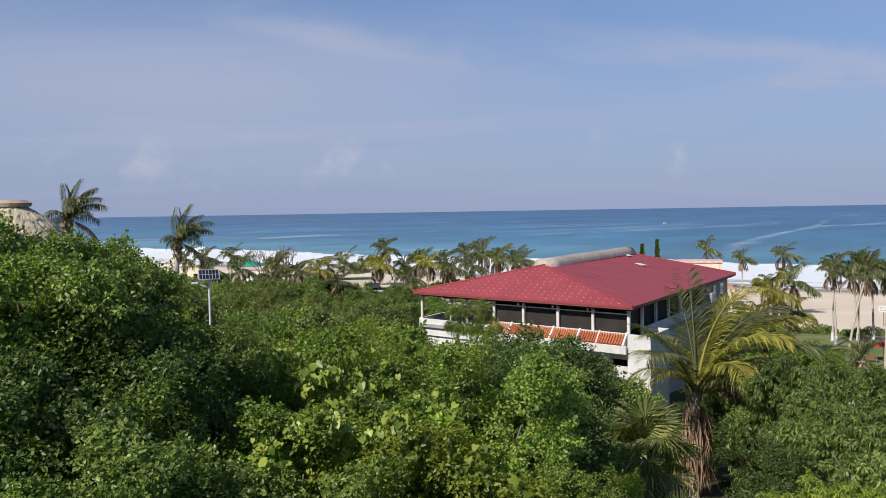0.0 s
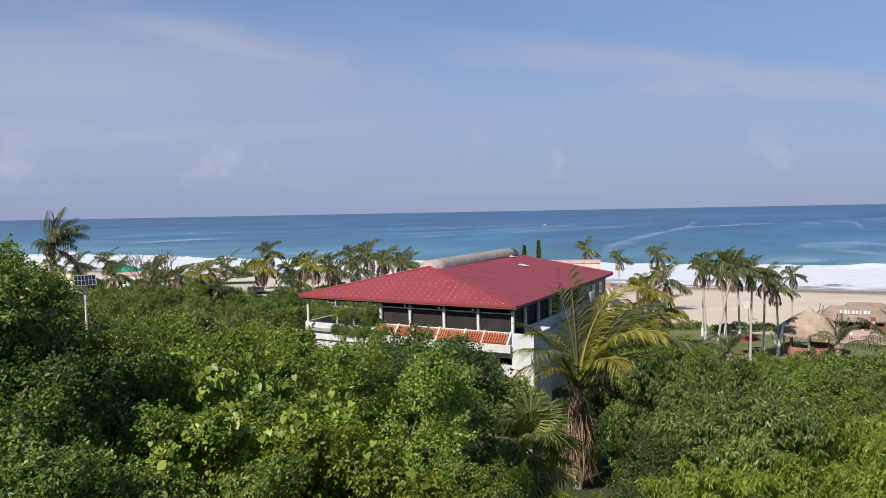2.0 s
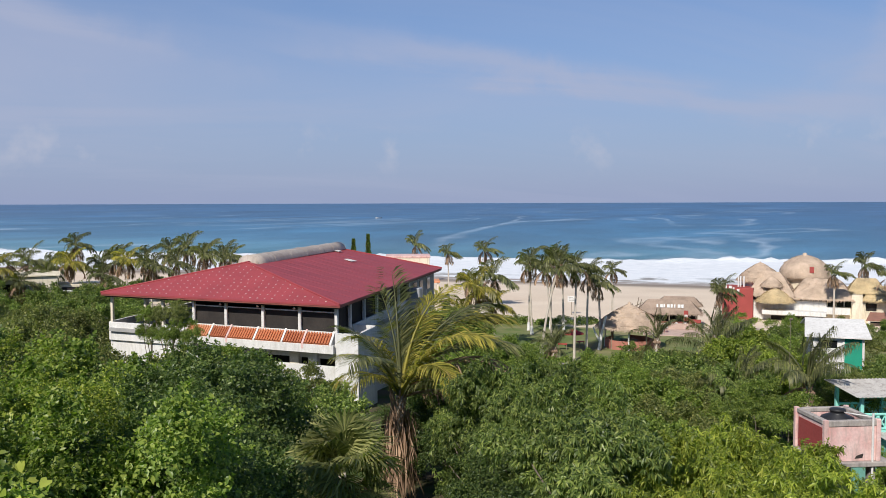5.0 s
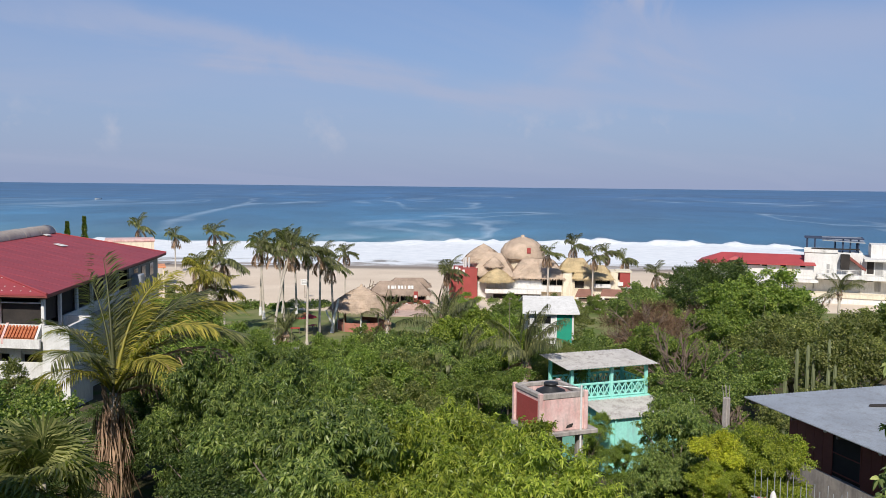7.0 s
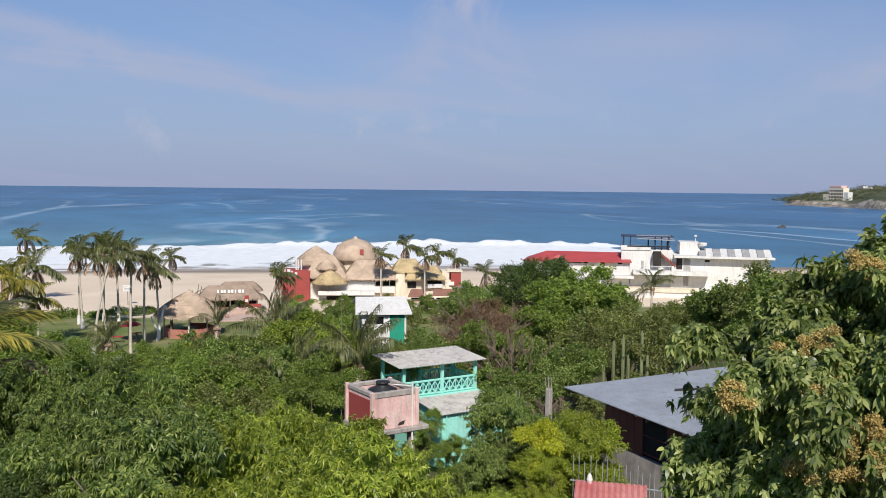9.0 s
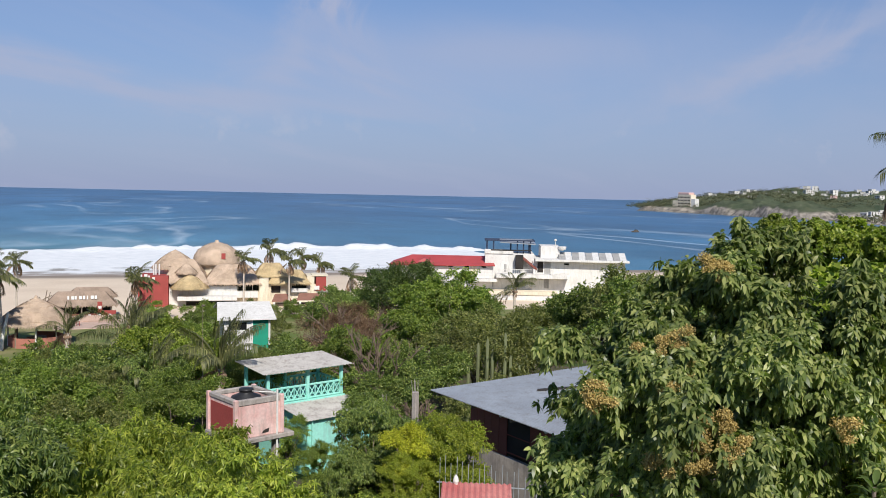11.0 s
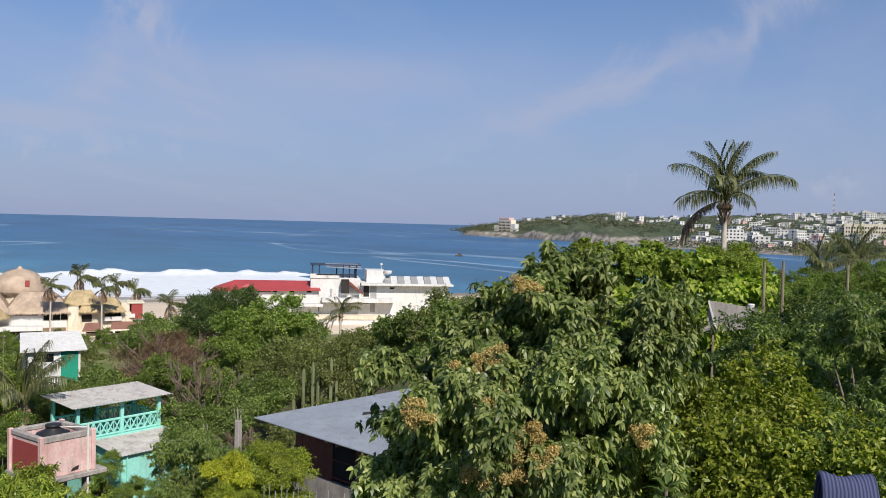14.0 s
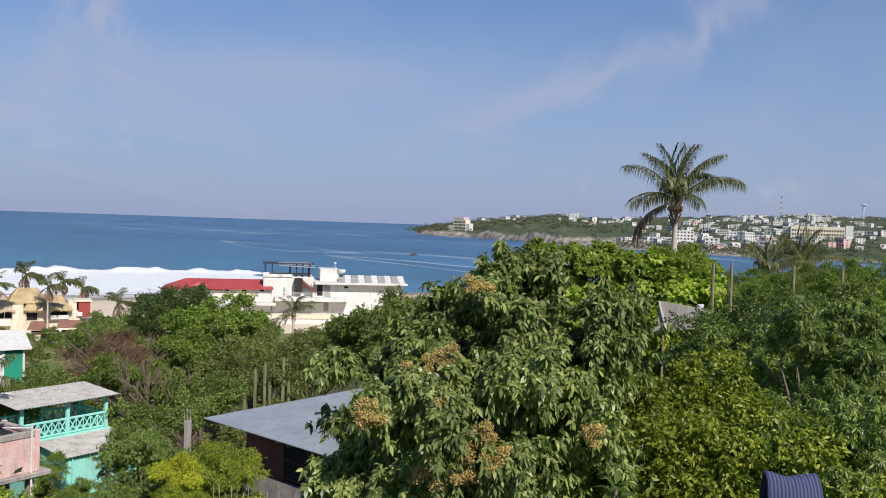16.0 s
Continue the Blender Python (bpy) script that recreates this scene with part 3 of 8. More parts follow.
def big_restaurant():
    """The red-roofed building on the slope: three storeys, roofed terrace on top."""
    fx, fy, base = 15.3, 71.5, 3.6
    U, V = Vector((-18.5, 16.7)).normalized(), Vector((19.3, 32.8)).normalized()
    LU, LV = 24.9, 38.1
    top = thing("restaurant_building", fx, fy, base, label="white three-storey building with a broad dark red hipped roof", category="building")

    def q(u, v, z=None):
        p = U * u + V * v
        return (p.x, p.y) if z is None else Vector((p.x, p.y, z - base))

    def wall(name, u0, v0, u1, v1, z0, z1, t, mat, label=""):
        return part(name, run(q(u0, v0), q(u1, v1), z0 - base, z1 - base, t), mat, top, label)

    L, F, R, B = q(LU, 0, 13.7), q(0, 0, 13.7), q(0, LV, 13.7), q(LU, LV, 13.7)
    A, E = q(LU / 2, 7.0, 16.25), q(LU / 2, 32.7, 16.15)
    roof = part("roof", Geo().slab([F, A, E, R], 0.14), REDROOF, top, "plain dark red sheet roof slope")
    hip = part("roof_hip", Geo().slab([L, A, F], 0.14), REDROOF, top, "red sheet hip with rows of pale screw caps")
    part("roof_slope", Geo().slab([B, E, A, L], 0.14), REDROOF, top)
    part("roof_hip", Geo().slab([R, E, B], 0.14), REDROOF, top)
    for a, b in ((F, A), (A, E), (L, A), (R, E)):
        part("ridge_cap", Geo().tube([a + Vector((0, 0, 0.03)), b + Vector((0, 0, 0.03))], [0.09, 0.09], 6), REDROOF, roof)
    caps = Geo()
    rng = random.Random(2)
    nor = (A - L).cross(F - L).normalized() * (1 if (A - L).cross(F - L).z > 0 else -1)
    rows = 11
    for r in range(rows):
        k = (r + 0.6) / rows
        a, b = L.lerp(A, k), F.lerp(A, k)
        n = int((b - a).length / 0.72)
        for i in range(1, n):
            p = a.lerp(b, (i + 0.5 * (r % 2)) / n) + nor * 0.03
            if rng.random() < 0.93 and i < n - 0.5:
                s = 0.075 * rng.uniform(0.7, 1.2)
                e1 = (b - a).normalized() * s
                e2 = nor.cross(e1)
                caps.add([p + e1, p + e2, p - e1, p - e2, p + nor * 0.05], [[0, 1, 4], [1, 2, 4], [2, 3, 4], [3, 0, 4]])
    part("screw_caps", caps, CAPS, hip, "pale screw caps in rows", kind="stuff")
    # sheet seams on the plain slope
    seams = Geo()
    for i in range(1, 17):
        v = LV * i / 17
        e = (min(max((v - 7) / 25.7, 0), 1))
        low, high = q(0, v, 13.7), A.lerp(E, e)
        if v < 7:
            high = F.lerp(A, v / 7.0 * 0.98)
        if v > 32.7:
            high = E.lerp(R, (v - 32.7) / (LV - 32.7))
        seams.tube([low + Vector((0, 0, 0.0)), high + Vector((0, 0, 0.0))], [0.012, 0.012], 4)
    part("sheet_seams", seams, REDROOF, roof, kind="stuff")
    part("torn_flashing", Geo().slab([q(7.5, 24, 15.32), q(8.6, 24.5, 15.5), q(8.4, 25.4, 15.48), q(7.2, 25, 15.3)], 0.04), WHITE, roof, "bent pale patch on the red roof")
    part("torn_flashing", Geo().slab([q(11.0, 29, 16.02), q(11.9, 29.4, 16.16), q(11.8, 30.3, 16.16), q(10.8, 30, 16.0)], 0.04), WHITE, roof)
    # barrel skylight along the ridge
    g = Geo()
    verts, faces = [], []
    for i in range(13):
        v = 7.6 + 25.6 * i / 12
        for k in range(9):
            w = math.pi * k / 8
            p = q(LU / 2 + 0.2 + 1.12 * math.cos(w), v, 16.05 + 0.84 * math.sin(w))
            verts.append(p)
    faces = [[i * 9 + k, i * 9 + k + 1, (i + 1) * 9 + k + 1, (i + 1) * 9 + k] for i in range(12) for k in range(8)]
    faces += [list(range(9)), [12 * 9 + k for k in range(8, -1, -1)]]
    vault = part("barrel_skylight", g.add(verts, faces), FIBREGLASS, top, "aged beige barrel vault skylight on the ridge", True)
    for i in range(7):
        v = 7.6 + 25.6 * i / 6
        part("rib", Geo().tube([q(LU / 2 + 0.2 + 1.15 * math.cos(math.pi * k / 8), v, 16.05 + 0.87 * math.sin(math.pi * k / 8)) for k in range(9)], [0.012] * 9, 5), FIBREGLASS, vault)
    # eaves
    wall("fascia", 0, 0.08, LU, 0.08, 13.42, 13.62, 0.10, MAROON, "dark eaves board")
    wall("fascia", 0.08, 0, 0.08, LV, 13.42, 13.62, 0.10, MAROON)
    # ceiling coloured near black in place of the shade under the roof
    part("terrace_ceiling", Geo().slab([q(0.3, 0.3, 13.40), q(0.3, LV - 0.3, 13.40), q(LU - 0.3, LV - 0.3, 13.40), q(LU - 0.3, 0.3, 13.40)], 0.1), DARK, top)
    part("terrace_floor", Geo().slab([q(0.5, 0.5, 10.45), q(0.5, LV - 1, 10.45), q(LU - 0.5, LV - 1, 10.45), q(LU - 0.5, 0.5, 10.45)], 0.3), GREYWALL, top)
    # terrace columns, screens and rails along the street side
    for u in (0.7, 4.16, 7.78, 11.57, 15.0, 18.4, 20.4, 24.3):
        m = Matrix.Translation(q(u, 1.0, base)) @ Matrix.Rotation(math.atan2(U.y, U.x), 4, "Z")
        part("column", Geo().box(-0.13, -0.13, 10.4 - base, 0.13, 0.13, 13.35 - base, 0.03, m), WHITE if u < 16 else CREAM, top)
    for v in (5.0, 9.0, 13.0, 17.0, 21.0, 25.0, 29.0, 33.0, 36.8):
        m = Matrix.Translation(q(0.9, v, base)) @ Matrix.Rotation(math.atan2(V.y, V.x), 4, "Z")
        part("column", Geo().box(-0.13, -0.13, 10.4 - base, 0.13, 0.13, 13.35 - base, 0.03, m), WHITE, top)
    for u in (18.0, 24.3):
        for v in (7.0, 13.0):
            m = Matrix.Translation(q(u, v, base))
            part("column", Geo().box(-0.13, -0.13, 10.4 - base, 0.13, 0.13, 13.35 - base, 0.03, m), CREAM, top)
    us = (0.7, 4.16, 7.78, 11.57, 15.0)
    for a, b in zip(us, us[1:]):
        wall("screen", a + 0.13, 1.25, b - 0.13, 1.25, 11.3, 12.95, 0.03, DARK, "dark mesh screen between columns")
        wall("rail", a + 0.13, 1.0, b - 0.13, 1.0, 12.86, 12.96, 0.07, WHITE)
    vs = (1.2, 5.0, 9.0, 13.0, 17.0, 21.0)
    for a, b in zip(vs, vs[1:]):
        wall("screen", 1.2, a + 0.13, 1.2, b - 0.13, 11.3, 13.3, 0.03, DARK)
    # inner walls near black too, so the terrace depth carries painted shade
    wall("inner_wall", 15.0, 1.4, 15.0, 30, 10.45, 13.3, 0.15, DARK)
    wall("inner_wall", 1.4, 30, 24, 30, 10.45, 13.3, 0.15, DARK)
    wall("parapet", 0.6, 1.0, 15.1, 1.0, 10.3, 11.32, 0.2, WHITE, "white terrace parapet")
    wall("parapet", 15.1, 0.9, 24.6, 0.9, 9.3, 10.95, 0.2, WHITE)
    wall("parapet", 24.5, 0.9, 24.5, 16, 10.0, 11.0, 0.2, WHITE)
    wall("parapet", 0.9, 5.5, 0.9, LV - 1, 10.3, 11.3, 0.2, WHITE)
    wall("planter_edge", 17.5, 9.0, 24.0, 9.0, 10.45, 11.0, 0.35, CREAM)
    # tiled awning in six bays between white fins
    fins = (15.3, 12.8, 10.9, 8.15, 5.4, 3.4, 0.8)
    for u in fins:
        g = Geo()
        side = [q(u, 0.95, 11.42), q(u, -0.15, 10.52), q(u, -0.15, 10.05), q(u, 0.95, 10.05)]
        off = (q(u + 0.18, 0, base) - q(u, 0, base))
        g.add(side + [p + off for p in side], [[0, 1, 2, 3], [7, 6, 5, 4]] + [[i, i + 4, (i + 1) % 4 + 4, (i + 1) % 4] for i in range(4)])
        part("fin", g, PINK if u in (10.9, 3.4, 15.3) else WHITE, top)
    for a, b in zip(fins, fins[1:]):
        g = Geo()
        n = int((a - b - 0.2) / 0.24)
        for i in range(n):
            u = b + 0.22 + (i + 0.5) * (a - b - 0.24) / n
            for r in range(3):
                k0, k1 = r / 3, (r + 1.12) / 3
                p0 = q(u, 0.90 - 1.0 * k0, 11.22 - 0.72 * k0)
                p1 = q(u, 0.90 - 1.0 * k1, 11.22 - 0.72 * k1 + 0.02)
                g.tube([p0, p1], [0.085, 0.105], 6)
        g.slab([q(b + 0.18, 0.92, 11.16), q(a, 0.92, 11.16), q(a, -0.1, 10.42), q(b + 0.18, -0.1, 10.42)], 0.06)
        part("tile_awning", g, CLAY, top, "orange clay barrel tile awning")
    wall("fascia_band", 0.6, 0.0, 15.3, 0.0, 9.72, 10.42, 0.25, WHITE)
    # the two storeys below
    wall("wall", 0.6, 1.6, 24.5, 1.6, 9.0, 10.4, 0.25, WHITE)
    # near-black wall standing in for the shade behind the balconies
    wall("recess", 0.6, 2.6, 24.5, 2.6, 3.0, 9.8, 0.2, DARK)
    wall("balcony", 0.6, 0.9, 15.2, 0.9, 7.25, 8.55, 0.2, WHITE, "white balcony front")
    wall("balcony", 0.6, 0.9, 15.2, 0.9, 3.2, 5.6, 0.2, WHITE)
    wall("wall", 15.2, 1.2, 24.6, 1.2, 3.0, 9.3, 0.3, WHITE)
    for u in (2.6, 4.4, 8.2, 12.0, 15.1):
        wall("pier", u, 1.5, u + 0.9, 1.5, 3.0, 9.8, 0.5, CREAM if u == 4.4 else WHITE)
    wall("floor_slab", 0.6, 1.6, 24.5, 1.6, 7.15, 7.3, 1.4, WHITE)
    g = Geo().slab([Vector((*q(0.6, 0.35), 11.36 - base)), Vector((*q(-1.5, 0.35), 11.36 - base)), Vector((*q(-1.5, 0.6), 11.36 - base)), Vector((*q(0.6, 0.6), 11.36 - base))], 9.0)
    pier = part("corner_pier", g, WHITE, top, "tall plain white corner block")
    for (u0, v0), (u1, v1), z1 in (((-1.5, 0.603), (-1.25, 5.6), 11.36), ((-1.25, 5.35), (0.6, 5.6), 11.36), ((-1.25, 0.603), (0.6, 5.35), 10.1)):
        c = [q(u1, v0), q(u0, v0), q(u0, v1), q(u1, v1)]
        part("wall" if z1 > 11 else "flat_roof", Geo().slab([Vector((x, y, z1 - base)) for x, y in c], z1 - 2.4 if z1 > 11 else 0.2), WHITE if z1 > 11 else GREYWALL, pier)
    wall("side_wall", 0.9, 5.6, 0.9, LV - 1, 2.6, 10.4, 0.3, WHITE)
    for v in (26.5, 29.5, 33.0):
        wall("window", 0.72, v, 0.72, v + 1.6, 11.6, 12.9, 0.04, GLASS)
    wall("side_wall", 0.9, 24.8, 0.9, 36.8, 10.4, 13.35, 0.25, GREYWALL)
    wall("back_wall", 24.5, 1.2, 24.5, LV - 1, 2.6, 10.4, 0.3, WHITE)
    wall("back_wall", 0.9, LV - 1, 24.5, LV - 1, 2.6, 13.3, 0.3, WHITE)
    m = Matrix.Translation(q(-0.1, 25.0, 11.5)) @ Matrix.Rotation(math.atan2(V.y, V.x), 4, "Z")
    part("vent_box", Geo().box(-0.7, -0.5, 0, 0.7, 0.5, 1.1, 0.08, m), ZINC, top, "grey metal vent box")
    for u in (4.6, 8.2, 12.0):
        m = Matrix.Translation(q(u, 0.6, 13.15))
        part("spot_lamp", Geo().tube([m @ Vector((0, 0, 0.2)), m @ Vector((0, -0.25, 0.0))], [0.05, 0.11], 8), WHITE, top)


big_restaurant()


def water_tank_tower():
    x, y = 26.0, 30.6
    t = thing("water_tank_tower", x, y, ground_at(x, y), -13.0, "faded pink concrete box on a slab holding a black water tank", "water tank")
    g0 = ground_at(x, y)
    z0, z1, w, d = 11.72 - g0, 13.32 - g0, 2.15, 2.3
    part("slab", Geo().box(-0.12, -0.18, z0 - 0.2, w + 0.55, d + 0.15, z0, 0.03), CONCRETE, t, "grey weathered concrete slab")
    part("wall", Geo().box(0, 0, z0, w, 0.14, z1, 0.02), PINK, t, "pink painted wall with a broken hole")
    part("wall", Geo().box(0, 0.14, z0, 0.14, d, z1, 0.02), PINK, t)
    part("wall", Geo().box(w - 0.14, 0.14, z0, w, d, z1, 0.02), PINK, t)
    part("wall", Geo().box(0.14, d - 0.14, z0, w - 0.14, d, z1, 0.02), PINK, t)
    part("red_panel", Geo().box(-0.02, 0.22, z0 + 0.08, 0.003, d - 0.2, z1 - 0.3, 0.005), REDPAINT, t, "dark red painted panel")
    part("rim", Geo().box(-0.04, -0.04, z1 - 0.22, w + 0.04, 0.16, z1 + 0.03, 0.03), CONCRETE, t, "mouldy concrete rim")
    part("rim", Geo().box(-0.04, 0.16, z1 - 0.16, 0.17, d + 0.04, z1 + 0.03, 0.03), CONCRETE, t)
    part("rim", Geo().box(w - 0.17, 0.16, z1 - 0.16, w + 0.04, d + 0.04, z1 + 0.03, 0.03), CONCRETE, t)
    part("rim", Geo().box(0.17, d - 0.17, z1 - 0.16, w - 0.17, d + 0.04, z1 + 0.03, 0.03), CONCRETE, t)
    for px, py in ((0.0, 0.0), (w, 0.0), (0.0, d), (w, d)):
        part("corner_post", Geo().box(px - 0.09, py - 0.09, z0, px + 0.09, py + 0.09, z1 + 0.06, 0.02), PINK, t)
    tank = part("tank", Geo().lathe(w / 2 + 0.05, d / 2, [(0.70, z0 + 0.02), (0.74, z0 + 0.5), (0.72, z1 - 0.32), (0.62, z1 - 0.12), (0.30, z1 + 0.02), (0.28, z1 + 0.12), (0.31, z1 + 0.13), (0.30, z1 + 0.21), (0.02, z1 + 0.24)], 22), BLACK, t, "black ribbed plastic water tank", True)
    part("pipe", Geo().tube([(w - 0.25, -0.07, z1 + 0.3), (w - 0.25, -0.07, 0.0)], [0.045, 0.045], 8), WHITE, t, "white drain pipe")
    part("pipe", Geo().tube([(w - 0.2, 0.1, z1 + 0.12), (w - 0.8, 0.5, z1 + 0.16), (w - 0.95, d / 2, z1 + 0.10)], [0.025] * 3, 6), WHITE, t)
    part("hole", Geo().add([(w - 0.95, -0.004, z0 + 0.10), (w - 0.62, -0.004, z0 + 0.12), (w - 0.58, -0.004, z0 + 0.30), (w - 0.72, -0.004, z0 + 0.27), (w - 0.86, -0.004, z0 + 0.22)], [[0, 1, 2, 3, 4]]), DARK, t, "broken hole in the plaster")
    for px, py in ((0.3, 0.3), (w - 0.1, 0.3), (0.3, d - 0.3), (w - 0.1, d - 0.3)):
        part("leg", Geo().box(px - 0.13, py - 0.13, -0.4, px + 0.13, py + 0.13, z0 - 0.2, 0.02), CONCRETE, t)


water_tank_tower()


def turquoise_house():
    x, y = 34.4, 37.8
    g0 = ground_at(37, 39)
    t = thing("turquoise_house", x, y, g0, -14.3, "turquoise house with a roofed roof terrace and lattice railing", "house")
    w, d = 5.8, 3.3
    roof = corrugated(0, w, 0, d, 12.10 - g0, 12.34 - g0, 0.2, 0.02)
    part("terrace_roof", roof, OLDZINC, t, "pale grey corrugated terrace roof")
    floor = 10.30 - g0
    part("floor_slab", Geo().box(0.35, 0.35, floor - 0.16, w - 0.3, d - 0.1, floor, 0.02), TEAL, t)
    for px in (0.55, 3.05, w - 0.5):
        for py in (0.55, d - 0.3):
            part("post", Geo().box(px - 0.09, py - 0.09, floor, px + 0.09, py + 0.09, 12.12 - g0, 0.02), TEAL, t)
    part("beam", Geo().box(0.45, 0.48, 11.93 - g0, w - 0.4, 0.62, 12.07 - g0, 0.02), TEAL, t)
    part("beam", Geo().box(0.45, d - 0.4, 12.05 - g0, w - 0.4, d - 0.26, 12.2 - g0, 0.02), TEAL, t)
    def lattice(x0, y0, x1, y1):
        n = max(2, round(math.hypot(x1 - x0, y1 - y0) / 0.38))
        rail = part("railing", run((x0, y0), (x1, y1), floor + 0.74, floor + 0.86, 0.1), TEAL, t, "turquoise lattice railing")
        part("bottom_rail", run((x0, y0), (x1, y1), floor + 0.02, floor + 0.12, 0.1), TEAL, rail)
        for i in range(n):
            a, b = i / n, (i + 1) / n
            p = [(x0 + (x1 - x0) * k, y0 + (y1 - y0) * k) for k in (a, b)]
            part("lattice_bar", Geo().tube([(*p[0], floor + 0.1), (*p[1], floor + 0.76)], [0.035, 0.035], 4), TEAL, rail)
            part("lattice_bar", Geo().tube([(*p[1], floor + 0.1), (*p[0], floor + 0.76)], [0.035, 0.035], 4), TEAL, rail)
            part("lattice_bar", Geo().tube([(*p[1], floor + 0.1), (*p[1], floor + 0.76)], [0.03, 0.03], 4), TEAL, rail)
    lattice(0.64, 0.55, 2.96, 0.55)
    lattice(3.14, 0.55, w - 0.59, 0.55)
    lattice(w - 0.5, 0.64, w - 0.5, d - 0.4)
    lattice(0.64, d - 0.3, w - 0.6, d - 0.3)
    low = corrugated(1.1, w + 0.3, -2.45, 0.45, 9.95 - g0, 10.24 - g0, 0.2, 0.025)
    part("lower_roof", low, OLDZINC, t, "stained corrugated lower roof")
    part("wall", Geo().box(1.35, -2.2, -0.6, w + 0.1, -2.0, 9.92 - g0, 0.02), TEAL, t, "turquoise front wall")
    part("wall", Geo().box(1.35, -2.0, -0.6, 1.55, d - 0.1, 9.95 - g0, 0.02), TEAL, t)
    part("wall", Geo().box(w - 0.1, -2.0, -0.6, w + 0.1, d - 0.1, 9.75 - g0, 0.02), TEAL, t)
    part("wall", Geo().box(1.55, d - 0.3, -0.6, w - 0.1, d - 0.1, 10.1 - g0, 0.02), TEAL, t)
    part("downpipe", Geo().tube([(1.6, -2.28, 9.8 - g0), (1.6, -2.28, 0)], [0.04, 0.04], 6), TEAL, t)


turquoise_house()


def maroon_house():
    x, y = 29.7, 23.5
    g0 = ground_at(31, 17)
    t = thing("maroon_house", x, y, g0, math.degrees(math.atan2(-0.93, -0.36)), "low house with maroon board walls and a grey sheet roof", "house")
    z = 14.22 - g0
    g = Geo()
    n = 66
    verts, faces = [], []
    for k in range(n * 2 + 1):
        yy = 8.4 * k / (n * 2)
        w = 0.022 * (k % 2)
        verts += [(-0.05, yy, z + 0.02 * yy + w), (13.0, yy, z + 0.02 * yy + w), (13.0, yy, z + 0.02 * yy + w - 0.03), (-0.05, yy, z + 0.02 * yy + w - 0.03)]
    for k in range(n * 2):
        a, b = 4 * k, 4 * k + 4
        faces += [[a + i, b + i, b + (i + 1) % 4, a + (i + 1) % 4] for i in range(4)]
    faces += [[0, 1, 2, 3], [8 * n + 3, 8 * n + 2, 8 * n + 1, 8 * n]]
    roof = part("roof", g.add(verts, faces), ZINC, t, "pale grey corrugated sheet roof")
    part("roof_patch", Geo().slab([(2.3, 3.5, z + 0.13), (2.5, 3.3, z + 0.13), (3.0, 5.1, z + 0.165), (2.8, 5.2, z + 0.165)], 0.03), DARK, roof, "dark patch on the sheet")
    for px in (0.3, 2.6, 4.9, 7.2, 9.5, 11.8):
        part("rafter", Geo().box(px, 0.06, z - 0.17, px + 0.08, 8.3, z - 0.04, 0.01), WOOD, t)
    for i in range(24):
        x0 = 1.7 + i * 0.45
        if not 5 <= i <= 7:
            part("wall_board", Geo().box(x0, 0.70, z - 1.72, x0 + 0.445, 0.76, z - 0.10, 0.012), MAROON, t, "" if i else "maroon painted vertical boards")
    part("wall_core", Geo().box(1.72, 0.765, z - 1.7, 12.4, 0.86, z - 0.12, 0.01), DARK, t)
    part("wall", Geo().box(1.66, 0.66, -0.6, 12.5, 0.9, z - 1.72, 0.02), CONCRETE, t, "dark streaked grey lower wall")
    part("side_wall", Geo().box(1.66, 0.9, -0.6, 1.86, 8.0, z - 0.1, 0.02), MAROON, t)
    win = part("window", Geo().box(3.95, 0.725, z - 1.55, 5.3, 0.76, z - 0.25, 0.01), DARK, t, "dark screened window in a thin frame")
    for x0, x1, z0, z1 in ((3.93, 3.98, -1.57, -0.23), (5.27, 5.32, -1.57, -0.23), (3.98, 5.27, -0.28, -0.23), (3.98, 5.27, -1.57, -1.52), (3.98, 5.27, -0.92, -0.88)):
        part("window_frame", Geo().box(x0, 0.69, z + z0, x1, 0.715, z + z1, 0.005), MAROON, win)
    for px in (3.9, 6.4):
        part("eaves_lamp", Geo().lathe(px, 0.45, [(0.03, z - 0.08), (0.07, z - 0.14), (0.06, z - 0.24), (0.02, z - 0.27)], 10), WHITE, t, "small white lamp under the eaves")


maroon_house()


